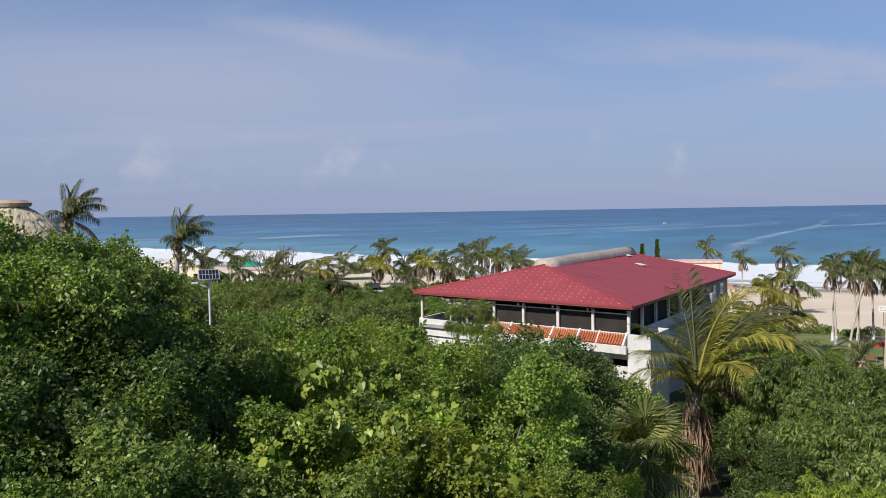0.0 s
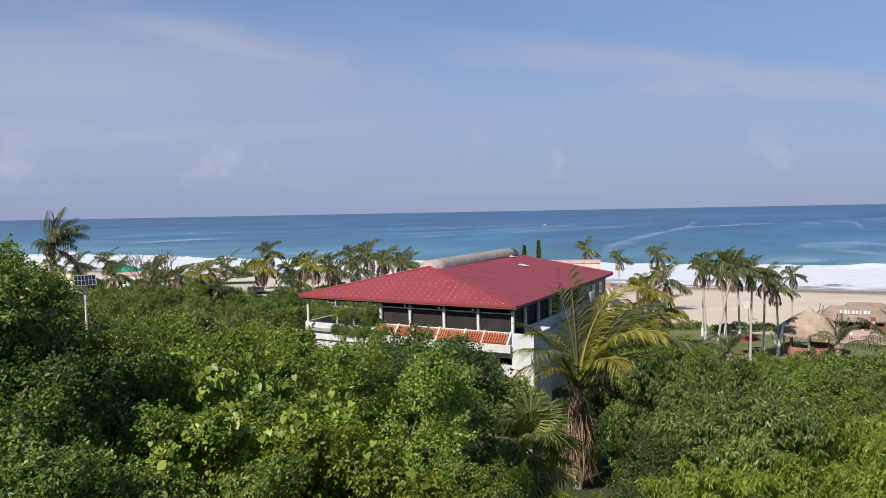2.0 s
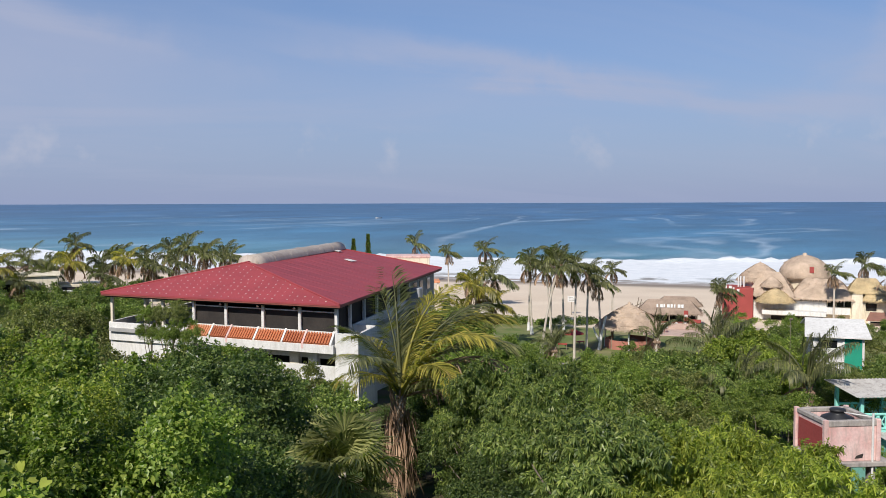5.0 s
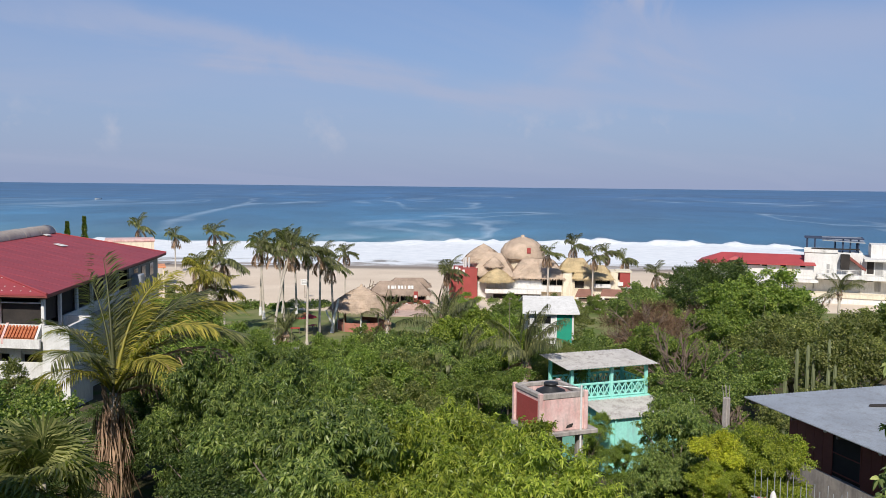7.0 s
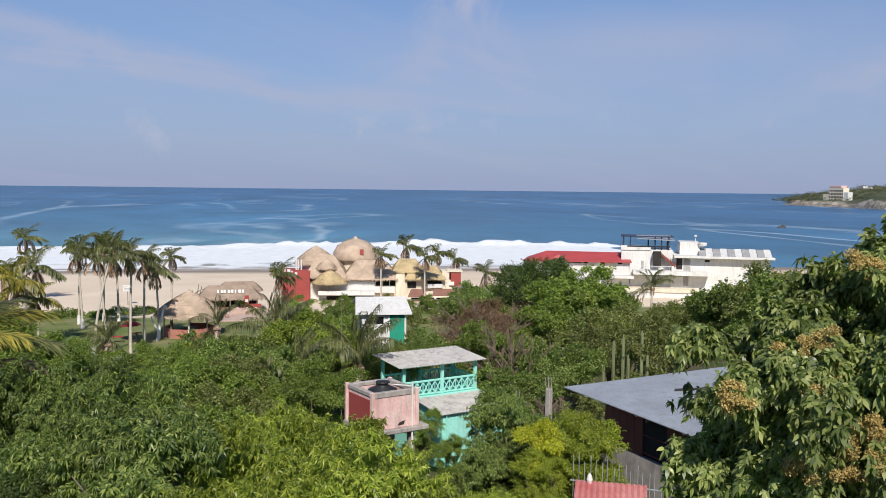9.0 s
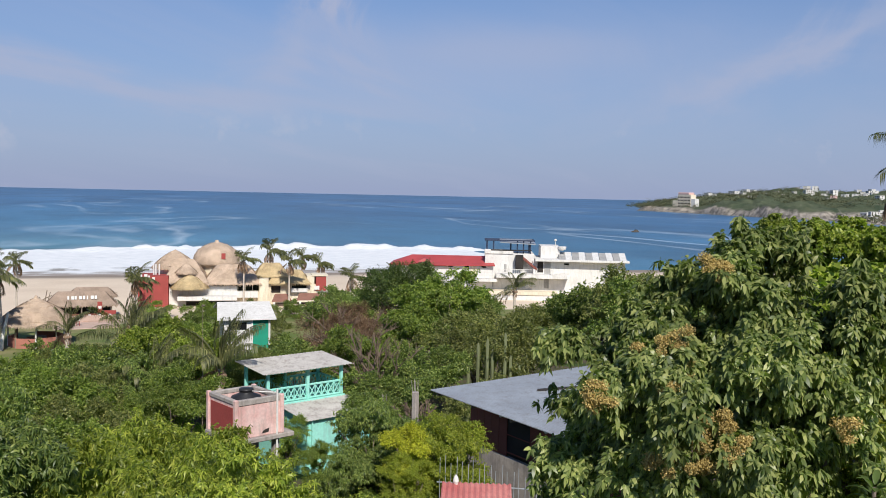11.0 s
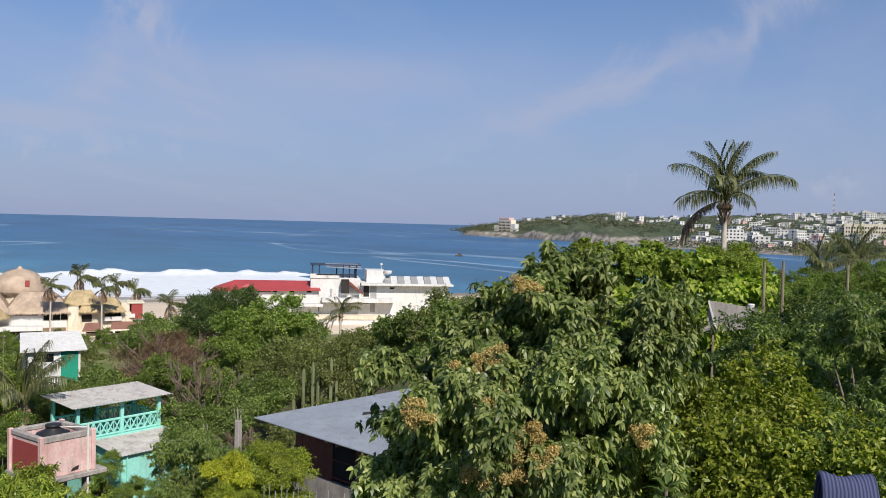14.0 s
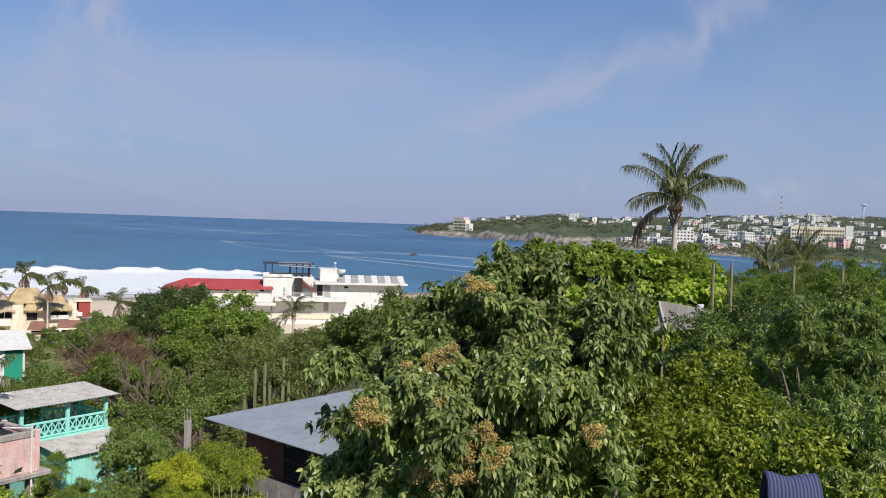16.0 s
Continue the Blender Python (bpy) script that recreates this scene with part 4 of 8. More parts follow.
def green_white_house():
    x, y = 58.2, 68.5
    g0 = ground_at(x, y)
    t = thing("green_white_house", x, y, g0, -38, "small white house with a green corner and a pale roof", "house")
    h = 9.8 - g0
    part("wall", Geo().box(0.0, -2.4, -0.4, 4.2, 5.6, h, 0.03), WHITE, t, "white painted walls")
    part("green_panel", Geo().box(2.65, -2.44, -0.3, 4.24, 0.5, h - 0.02, 0.01), GREENCLOTH, t, "green painted corner")
    part("post", Geo().box(4.1, -2.5, -0.3, 4.28, -2.32, h, 0.01), WHITE, t)
    part("post", Geo().box(2.52, -2.5, -0.3, 2.68, -2.38, h, 0.01), WHITE, t)
    w = part("window", Geo().box(0.6, -2.43, h - 1.0, 2.1, -2.40, h - 0.3, 0.01), GLASS, t, "wide dark window")
    part("window_frame", Geo().box(0.5, -2.45, h - 0.3, 2.2, -2.41, h - 0.22, 0.01), WHITE, w)
    part("window_frame", Geo().box(0.5, -2.45, h - 1.08, 2.2, -2.41, h - 1.0, 0.01), WHITE, w)
    r = Geo().slab([(-0.6, -2.9, h + 0.06), (4.8, -2.9, h + 0.06), (4.6, 1.6, h + 1.15), (-0.4, 1.6, h + 1.15)], 0.1)
    r.slab([(-0.4, 1.6, h + 1.15), (4.6, 1.6, h + 1.15), (4.8, 6.1, h + 0.06), (-0.6, 6.1, h + 0.06)], 0.1)
    part("roof", r, WHITE, t, "white low-pitched roof")


green_white_house()


def shag(roof, mat, count, seed):
    """Loose strands of palm leaf lying downhill on a thatch."""
    me = roof.data
    me.calc_loop_triangles()
    tris = np.array([[me.vertices[i].co for i in t.vertices] for t in me.loop_triangles])
    nor = np.cross(tris[:, 1] - tris[:, 0], tris[:, 2] - tris[:, 0])
    area = np.linalg.norm(nor, axis=1)
    nor = nor / (area[:, None] + 1e-9)
    nor *= np.where(nor[:, 2:] < 0, -1, 1)
    area = np.where(nor[:, 2] > 0.12, area, 0)
    r2 = np.random.default_rng(seed)
    k = r2.choice(len(tris), count, p=area / area.sum())
    a, b = r2.random((count, 1)), r2.random((count, 1))
    a, b = np.where(a + b > 1, 1 - a, a), np.where(a + b > 1, 1 - b, b)
    p = tris[k, 0] + (tris[k, 1] - tris[k, 0]) * a + (tris[k, 2] - tris[k, 0]) * b + nor[k] * 0.05
    down = np.array([0, 0, -1.0]) + nor[k] * nor[k][:, 2:] + 1e-3
    down = down / np.linalg.norm(down, axis=1, keepdims=True) + r2.normal(0, 0.12, (count, 3)) + nor[k] * 0.04
    part("loose_thatch", leaves_mesh("loose_thatch", mat, p, down, nor[k] + r2.normal(0, 0.2, (count, 3)), r2.uniform(0.25, 0.60, count), r2.uniform(0.03, 0.07, count), 0.15, 0.02), None, roof, kind="stuff")
    return roof


def thatch_cone(geo_name, parent, x, y, z, r, h, mat, seed, sides=40, squash=1.0, label=""):
    """A round thatch with ragged, layered edges."""
    rng = random.Random(seed)
    prof, n = [], 6
    for i in range(n):
        k0, k1 = i / n, (i + 1) / n
        bulge = lambda k: r * (1 - k) ** 0.92 + 0.10 * r * math.sin(math.pi * k)
        prof.append((bulge(k0) + 0.05, z + h * k0))
        prof.append((bulge(k1) + 0.09, z + h * k1 - 0.03 * h))
    prof.append((0.05, z + h))
    g = Geo().lathe(0, 0, prof, sides, 0.02, rng)
    g.v = [(x + vx, y + vy * squash, vz + rng.uniform(-0.03, 0.03)) for vx, vy, vz in g.v]
    # hanging fringe
    for k in range(sides * 4):
        w = 2 * math.pi * k / (sides * 4)
        rr = r + 0.06
        a, b = (x + rr * math.cos(w), y + rr * math.sin(w) * squash), (x + rr * math.cos(w + 0.05), y + rr * math.sin(w + 0.05) * squash)
        dz = rng.uniform(0.12, 0.38)
        g.add([(*a, z + 0.1), (*b, z + 0.1), ((a[0] + b[0]) / 2, (a[1] + b[1]) / 2, z - dz)], [[0, 1, 2]])
    roof = part(geo_name, g, mat, parent, label)
    # loose strands lying down the slope
    r2 = np.random.default_rng(seed)
    n = int(260 * r * max(h, 1.0))
    k, w = 1 - np.sqrt(r2.random(n)), r2.uniform(0, 6.283, n)
    rr = r * (1 - k) ** 0.92 + 0.10 * r * np.sin(math.pi * k) + 0.10
    o = np.stack([np.cos(w), np.sin(w), 0 * w], 1)
    p = np.stack([x + rr * o[:, 0], y + rr * o[:, 1] * squash, z + h * k], 1)
    d = o * (r / h) - [0, 0, 1.0] + r2.normal(0, 0.12, (n, 3))
    part("loose_thatch", leaves_mesh("loose_thatch", mat, p, d, o + [0, 0, r / h] + r2.normal(0, 0.25, (n, 3)), r2.uniform(0.25, 0.55, n), r2.uniform(0.03, 0.07, n), 0.15, 0.1), None, roof, kind="stuff")
    return roof


def round_palapa():
    x, y = 60.6, 104.6
    g0 = ground_at(x, y)
    t = thing("round_palapa", x, y, g0, 0, "round palm-thatched hut with terracotta walls on the lawn", "hut")
    thatch_cone("thatch_roof", t, 0, 0, 2.75, 4.2, 3.0, THATCH, 5, label="grey conical palm thatch")
    part("cap", Geo().lathe(0, 0, [(0.32, 5.55), (0.20, 5.85), (0.03, 6.0)], 10), THATCH, t)
    for k in range(8):
        w = 2 * math.pi * (k + 0.3) / 8
        px, py = 3.1 * math.cos(w), 3.1 * math.sin(w)
        part("post", Geo().tube([(px, py, -0.2), (px, py, 2.7)], [0.11, 0.10], 8), WHITE if k % 2 else WOOD, t)
        w2 = w + 2 * math.pi / 8
        if k not in (1,):
            part("low_wall", run((px, py), (3.1 * math.cos(w2), 3.1 * math.sin(w2)), -0.2, 1.15, 0.15), PINKWALL, t)
    part("counter", Geo().box(-1.0, -0.6, 0, 1.0, 0.5, 1.0, 0.03), WOOD, t)


SANDPINK = plain("pinkish_screed", (0.56, 0.41, 0.34), (0.48, 0.35, 0.29), 0.9, 0.8, 9.0, stain=(0.40, 0.30, 0.25))
PINKWALL = plain("terracotta_wall", (0.46, 0.19, 0.14), (0.40, 0.16, 0.12), 0.85, 0.7, 9.0, stain=(0.34, 0.16, 0.12))
round_palapa()


def thatched_bar():
    x, y = 76.3, 119.6
    g0 = ground_at(x, y)
    t = thing("thatched_beach_bar", x, y, g0, -33, "long thatched beach bar with white lettering on the roof", "beach bar")
    h = 2.3
    def hip(x0, x1, y0, y1, z0, z1, inset, mat, label=""):
        rng = random.Random(int(x0 * 10) + 3)
        c = [(x0, y0, z0), (x1, y0, z0), (x1, y1, z0), (x0, y1, z0)]
        my = (y0 + y1) / 2
        r0, r1 = (x0 + inset, my, z1), (x1 - inset, my, z1)
        g = Geo().add(c + [r0, r1], [[0, 1, 5, 4], [1, 2, 5], [2, 3, 4, 5], [3, 0, 4], [3, 2, 1, 0]])
        for i in range(90):
            k = i / 90
            a = (x0 + (x1 - x0) * k, y0 - 0.02)
            g.add([(a[0], a[1], z0 + 0.1), (a[0] + 0.16, a[1], z0 + 0.1), (a[0] + 0.08, a[1], z0 - rng.uniform(0.1, 0.4))], [[0, 1, 2]])
        return shag(part("thatch_roof", g, mat, t, label), mat, 2200, int(x0 * 7) + 90)
    roof = hip(-5.0, 4.8, -2.6, 2.6, h, h + 1.9, 1.8, THATCH_OLD, "dark grey-brown palm thatch")
    hip(-2.0, 4.8, 0.5, 4.2, h + 0.9, h + 2.2, 1.2, THATCH_OLD, "second dark thatch behind")
    # unreadable white lettering as plain bars on the thatch
    for i, w in enumerate((0.26, 0.42, 0.2, 0.38, 0.3, 0.18, 0.4, 0.32)):
        k = 0.40
        x0 = -1.9 + i * 0.52
        yy, zz = -2.6 + 2.6 * k - 0.10, h + 2.1 * k + 0.08
        part("letter_bar", Geo().slab([(x0, yy, zz), (x0 + w, yy, zz), (x0 + w, yy + 0.35, zz + 0.42), (x0, yy + 0.35, zz + 0.42)], 0.05), WHITE, roof)
    for px in (-4.2, -2.1, 0.0, 2.1, 4.0):
        for py in (-2.2, 2.2):
            part("post", Geo().tube([(px, py, -0.2), (px, py, h + 0.2)], [0.1, 0.09], 7), WOOD, t)
    part("counter", Geo().box(-4.0, -2.1, -0.1, 3.9, -1.8, 1.1, 0.03), MAROON, t)
    # back wall coloured near black for the shade inside the bar
    part("back_wall", Geo().box(-4.0, 2.0, -0.1, 3.9, 2.2, h, 0.03), DARK, t)
    part("terrace", Geo().box(-3.6, -9.5, -0.4, 5.0, -2.4, 0.14, 0.03), SANDPINK, t, "worn pinkish paved terrace")
    part("terrace_wall", Geo().box(-3.6, -3.2, 0.14, 4.6, -2.95, 1.0, 0.03), SANDPINK, t, "low pinkish terrace wall")
    for k in range(6):
        part("bar_stool", Geo().lathe(-3.0 + 1.35 * k, -3.07, [(0.2, 1.0), (0.22, 1.05), (0.22, 1.12), (0.02, 1.16)], 10), WHITE, t)
    part("low_wall", Geo().box(2.9, -2.75, 0, 4.6, -2.55, 1.6, 0.03), REDPAINT, t)
    part("sign_board", Geo().box(2.1, -2.72, 1.3, 2.75, -2.64, 2.9, 0.02), REDPAINT, t, "upright red sign board")
    part("sign_bar", Geo().box(2.2, -2.745, 1.9, 2.65, -2.725, 2.3, 0.01), WHITE, t)
    # rough driftwood frame standing at the end
    for a, b in (((-5.6, 0, 0), (-4.6, 0.3, 4.4)), ((-5.4, 1, 0), (-4.2, 1, 4.0)), ((-5.8, 0.4, 2.6), (-4.0, 0.4, 3.6)), ((-5.2, 0.4, 0), (-5.6, 0.5, 3.4))):
        part("driftwood_pole", Geo().tube([a, tuple((p + q) / 2 + 0.12 for p, q in zip(a, b)), b], [0.09, 0.08, 0.06], 6), WOOD, t)


thatched_bar()


# ---- thatched hotel on the beach ----
def hip_thatch(parent, x0, x1, y0, y1, z0, z1, ridge, mat, seed, label=""):
    """A hipped thatch with a rounded ridge and hanging fringe."""
    rng = random.Random(seed)
    n, m = 14, 6
    my, verts, faces = (y0 + y1) / 2, [], []
    for j in range(2 * m + 1):
        k = 1 - abs(j - m) / m
        lift = z1 - (z1 - z0) * (1 - k) ** 1.15
        ins = ridge * k
        yy = my + (j - m) / m * (y1 - y0) / 2
        for i in range(n + 1):
            verts.append((x0 + ins + (x1 - x0 - 2 * ins) * i / n + rng.uniform(-0.05, 0.05), yy, lift + rng.uniform(-0.06, 0.06)))
    faces = [[j * (n + 1) + i, j * (n + 1) + i + 1, (j + 1) * (n + 1) + i + 1, (j + 1) * (n + 1) + i] for j in range(2 * m) for i in range(n)]
    g = Geo().add(verts, faces)
    left = [j * (n + 1) for j in range(2 * m + 1)]
    g.f += [tuple(left), tuple(p + n for p in left[::-1])]
    for i in range(int((x1 - x0) / 0.13)):
        xx = x0 + i * 0.13
        g.add([(xx, y0, z0 + 0.12), (xx + 0.15, y0, z0 + 0.12), (xx + 0.07, y0 - 0.03, z0 - rng.uniform(0.1, 0.45))], [[0, 1, 2]])
    return shag(part("thatch_roof", g, mat, parent, label), mat, int(70 * (x1 - x0) * (y1 - y0)) // 2 + 600, seed)


def thatched_hotel():
    x, y = 104.0, 116.0
    g0 = ground_at(x, y)
    t = thing("thatched_hotel", x, y, g0, -42.3, "cream and red beach hotel under several palm thatch roofs", "hotel")
    def X(px):
        return (px - 430) / 10.26
    def Z(py):
        return 3.25 - g0 + (530 - py) / 10.26
    def block(name, a, b, top, low, y0, y1, mat, label="", c=0.04):
        return part(name, Geo().box(X(a), y0, Z(low), X(b), y1, Z(top), c), mat, t, label)
    block("red_wall", 258, 307, 488, 548, -1.5, 4.5, REDPAINT, "plain red end wall")
    for i, w in enumerate((0.30, 0.5, 0.26, 0.42)):
        part("sign_bar", Geo().box(X(262) + i * 0.62, -1.58, Z(489 + i * 2.5), X(262) + i * 0.62 + w, -1.515, Z(482 + i * 2.5), 0.01), WHITE, t)
    for px in (281, 284.5, 290):
        block("chimney", px - 1.2, px + 1.2, 470, 490, 1.0, 1.5, WHITE)
    block("wall", 305, 420, 507, 560, 0.0, 7.0, WHITE, "white ground floor wall")
    block("awning", 322, 420, 522, 529, -2.5, 0.0, WHITE, "white canvas awning")
    # openings are near-black plates, their inner shade put into the colour
    block("opening", 335, 418, 533, 543, -0.06, 0.0, DARK)
    block("wall", 418, 478, 500, 560, 0.5, 7.5, CREAM, "cream upper wall")
    block("balcony", 395, 455, 516, 527, -0.4, 0.5, WHITE)
    w = block("window", 395, 456, 504.5, 515, 0.40, 0.47, GLASS, "dark strip window")
    for px in (408, 421, 434, 446):
        part("window_frame", Geo().box(X(px) - 0.05, 0.36, Z(515), X(px) + 0.05, 0.40, Z(504.5), 0.01), CREAM, w)
    block("tower", 457, 473, 494, 560, -0.6, 2.4, CREAM, "cream corner pier")
    block("wall", 473, 560, 506, 560, 1.2, 8.0, CREAM)
    block("opening", 476, 494, 508, 520, 1.1, 1.19, DARK)
    block("window", 514, 539, 504, 512, 1.0, 1.15, GLASS)
    block("balcony", 512, 541, 512, 519, 0.4, 1.1, WHITE)
    block("wall", 540, 553, 490, 525, 1.0, 6.0, CREAM)
    block("red_tower", 556, 574, 491, 517, 1.0, 4.5, REDPAINT, "red stair tower")
    block("tower_cap", 549, 577, 488, 491, 0.8, 4.7, CREAM)
    block("window", 553, 562, 508, 515, 0.9, 0.98, WHITE)
    # upper round rooms and their thatch
    part("round_room", Geo().lathe(X(383), 8.5, [(3.3, Z(520)), (3.3, Z(470))], 20), CREAM, t)
    dome = Geo().lathe(X(383), 8.5, [(4.05, Z(476)), (4.1, Z(472)), (3.9, Z(461)), (3.2, Z(450)), (2.1, Z(442)), (0.9, Z(437.5)), (0.35, Z(436)), (0.3, Z(433)), (0.03, Z(432))], 30, 0.012, random.Random(3))
    d = part("thatch_dome", dome, THATCH, t, "rounded grey thatch dome", True)
    shag(d, THATCH, 2600, 77)
    part("dormer", Geo().box(X(392), 4.6, Z(464), X(399), 5.6, Z(454), 0.03), REDPAINT, d)
    part("round_room", Geo().lathe(X(313), 5.0, [(2.9, Z(530)), (2.9, Z(470))], 20), WHITE, t)
    thatch_cone("thatch_cone", t, X(313), 5.0, Z(479), 3.7, 3.1, THATCH, 11, label="tall grey thatch cone")
    hip_thatch(t, X(295), X(372), -1.0, 7.0, Z(500), Z(462), 2.6, THATCH, 5)
    thatch_cone("thatch_hood", t, X(341), -0.6, Z(508), 2.9, 2.2, THATCH_NEW, 12, label="newer yellow thatch hood")
    thatch_cone("thatch_hood", t, X(335), 0.6, Z(484), 1.7, 1.5, THATCH, 14)
    hip_thatch(t, X(362), X(462), -0.9, 8.0, Z(503), Z(472), 2.4, THATCH, 6, "long grey thatch roof")
    hip_thatch(t, X(450), X(508), 1.0, 8.0, Z(492), Z(470), 1.4, THATCH_NEW, 7)
    hip_thatch(t, X(472), X(546), -0.2, 7.0, Z(503), Z(481), 1.6, THATCH_NEW, 8, "yellow thatch over the terrace")
    # tiled porch
    for a, b, y0 in ((478, 512, -3.2), (520, 566, -2.6), (566, 604, -2.0)):
        g = Geo().slab([(X(a), y0, Z(529)), (X(b), y0, Z(529)), (X(b) - 0.6, y0 + 2.8, Z(520)), (X(a) + 0.6, y0 + 2.8, Z(520))], 0.15)
        part("porch_roof", g, PORCH, t, "brown tiled porch roof")
    block("porch_beam", 460, 603, 529, 532, -3.1, -2.9, CREAM)
    for px in (462, 482, 526, 551, 574, 599):
        block("porch_post", px - 1.7, px + 1.7, 531, 566, -3.15, -2.8, WHITE)
    # dark sheet on the wall, painted shade of the porch
    block("shade", 484, 600, 533, 562, 1.0, 1.15, DARK)


thatched_hotel()


def white_hotel():
    x, y = 141.5, 91.3
    g0 = ground_at(x, y)
    t = thing("white_hotel", x, y, g0, -57.2, "white beach hotel with a red roof wing and a roof terrace", "hotel")
    def X(px):
        return (px - 860) / 9.45
    def Z(py):
        return 6.36 - g0 + (490 - py) / 9.45
    def block(name, a, b, top, low, y0, y1, mat, label="", c=0.03):
        return part(name, Geo().box(X(a), y0, Z(low), X(b), y1, Z(top), c), mat, t, label)
    block("wing", 700, 872, 470, 540, 0, 8, WHITE, "white wing under the red roof")
    r = [(X(688), -0.8, Z(471)), (X(876), -0.8, Z(469)), (X(868), 4.2, Z(456)), (X(726), 4.2, Z(456))]
    roof = Geo().slab(r, 0.15).slab([(X(726), 4.2, Z(456)), (X(868), 4.2, Z(456)), (X(876), 9, Z(469)), (X(688), 9, Z(471))], 0.15)
    roof.slab([(X(688), -0.8, Z(471)), (X(726), 4.2, Z(456)), (X(688), 9, Z(471))], 0.15)
    rf = part("roof", roof, REDROOF_LIT, t, "bright red sheet roof")
    part("gablet", Geo().add([(X(738), -0.82, Z(466)), (X(766), -0.82, Z(465)), (X(750), -0.5, Z(459)), (X(750), 2.6, Z(459))], [[0, 1, 2], [0, 2, 3], [1, 3, 2]]), REDROOF_LIT, rf)
    for px, top, low in ((797, 470.5, 474), (826, 471, 476), (856, 470.5, 474)):
        block("window", px - 4, px + 4, top, low, -0.06, -0.01, GLASS)
    block("door", 833, 844, 471.5, 486, -0.07, -0.01, CREAM, "pale door")
    # dark strip on the wall paints the shadow of the eaves
    block("shade", 734, 790, 471, 473.5, -0.06, -0.01, DARK)
    block("gallery", 832, 880, 492, 497, -2.2, 0, WHITE)
    for i in range(12):
        block("rail_post", 833 + i * 4.1, 833.5 + i * 4.1, 485, 492, -2.15, -2.08, WHITE)
    block("rail", 832, 880, 484.4, 485.2, -2.18, -2.05, WHITE)
    # tower with the roof terrace
    block("tower", 858, 945, 448, 545, 0.5, 8, WHITE, "white stair tower")
    block("parapet", 857, 889, 441, 449, 0.3, 0.6, WHITE)
    block("parapet", 886, 908, 443, 449, 0.3, 0.6, WHITE)
    block("deck_rail", 868, 940, 441, 443, 0.2, 0.35, DARK)
    NAVY = plain("navy_painted_timber", (0.03, 0.045, 0.085), (0.04, 0.055, 0.10), 0.6, 1.0, 20.0)
    for px, py in ((861.5, 0.8), (873, 0.8), (915, 0.8), (926, 0.8), (938, 0.8), (861.5, 5), (905, 5), (938, 5)):
        block("pergola_post", px - 1.2, px + 1.2, 426, 448, py, py + 0.25, NAVY)
    block("pergola_beam", 857, 946, 424, 426.3, 0.6, 1.0, NAVY, "navy pergola frame")
    block("pergola_beam", 857, 946, 424, 426.3, 5.0, 5.4, NAVY)
    part("pergola_roof", Geo().slab([(X(884), 0.4, Z(428)), (X(948), 0.4, Z(431)), (X(943), 5.6, Z(424)), (X(884), 5.6, Z(424))], 0.12), ZINC, t, "pale sheet shade roof")
    # outside stair down from the deck
    for i in range(12):
        px = 922 + i * 2.2
        block("stair_step", px, px + 3.2, 452 + i * 1.75, 456 + i * 1.75, -1.2, 0.4, MAROON)
    block("stair_wall", 912, 925, 450, 474, -1.3, 0.4, DARK)
    block("arch_window", 892, 896.5, 467, 481, 0.42, 0.49, GREYWALL)
    block("gallery", 878, 1005, 482, 489, -2.6, 0.6, WHITE, "white gallery slab")
    for i in range(17):
        block("rail_post", 884 + i * 3.6, 884.5 + i * 3.6, 474, 482, -2.5, -2.42, WHITE)
    block("rail", 883, 943, 473.5, 474.3, -2.55, -2.4, WHITE)
    block("rail", 980, 1003, 478, 479, -2.55, -2.4, WHITE)
    for px in (903, 944, 975):
        block("pier", px - 2, px + 2, 473, 483, -2.6, -2.3, WHITE)
    # dark strip paints the shadow below the gallery slab
    block("shade", 888, 960, 489, 491.5, -1.0, -0.9, DARK)
    # rear block with skylights
    block("rear_block", 942, 1105, 460, 545, 0, 10, WHITE, "long white rear block")
    # no real depth here: a near-black plate gives the recess its shade
    block("dark_recess", 951, 961, 461, 480, -0.06, 0.02, DARK)
    d = block("door", 963, 974, 462, 482, -0.07, -0.01, GREYWALL, "grey framed door")
    block("window", 998, 1006, 463, 466, -0.06, -0.01, GLASS)
    block("roof_slab", 946, 1110, 456, 459.5, -1.6, 10, WHITE, "flat white roof edge")
    block("penthouse", 958, 992, 435, 457, 3, 9, WHITE)
    for i in range(5):
        a = 987 + i * 24
        g = Geo().slab([(X(a), -1.4, Z(457.5)), (X(a + 12), -1.4, Z(457.5)), (X(a + 16), 4.5, Z(446)), (X(a + 4), 4.5, Z(446))], 0.12)
        part("skylight", g, GREYWALL, t, "dark sloping roof panel")
        g = Geo().slab([(X(a + 12), -1.35, Z(457)), (X(a + 23), -1.35, Z(457)), (X(a + 27), 4.5, Z(445.5)), (X(a + 16), 4.5, Z(445.5))], 0.12)
        part("roof_panel", g, WHITE, t)
    part("mast", Geo().tube([(X(984), 3, Z(436)), (X(984), 3, Z(424))], [0.06, 0.05], 6), WHITE, t)
    part("lamp_globe", Geo().lathe(X(984), 3, [(0.05, Z(426)), (0.28, Z(424.5)), (0.28, Z(423)), (0.05, Z(421.5))], 10), WHITE, t)
    part("dish", Geo().lathe(X(996), 3, [(0.1, Z(443)), (0.75, Z(440)), (0.85, Z(436)), (0.8, Z(435))], 16), WHITE, t, "white satellite dish")
    # lower floor
    for a, b in ((866, 874), (912, 918), (920, 930), (963, 972)):
        block("door", a, b, 492, 508, -0.06 if a > 940 else 0.42, 0.49, GREYWALL)
    block("lower_terrace", 850, 985, 512, 518, -3, 0.5, CREAM)
    block("lower_wall", 846, 990, 518, 560, -2.8, 0.3, WHITE)


white_hotel()


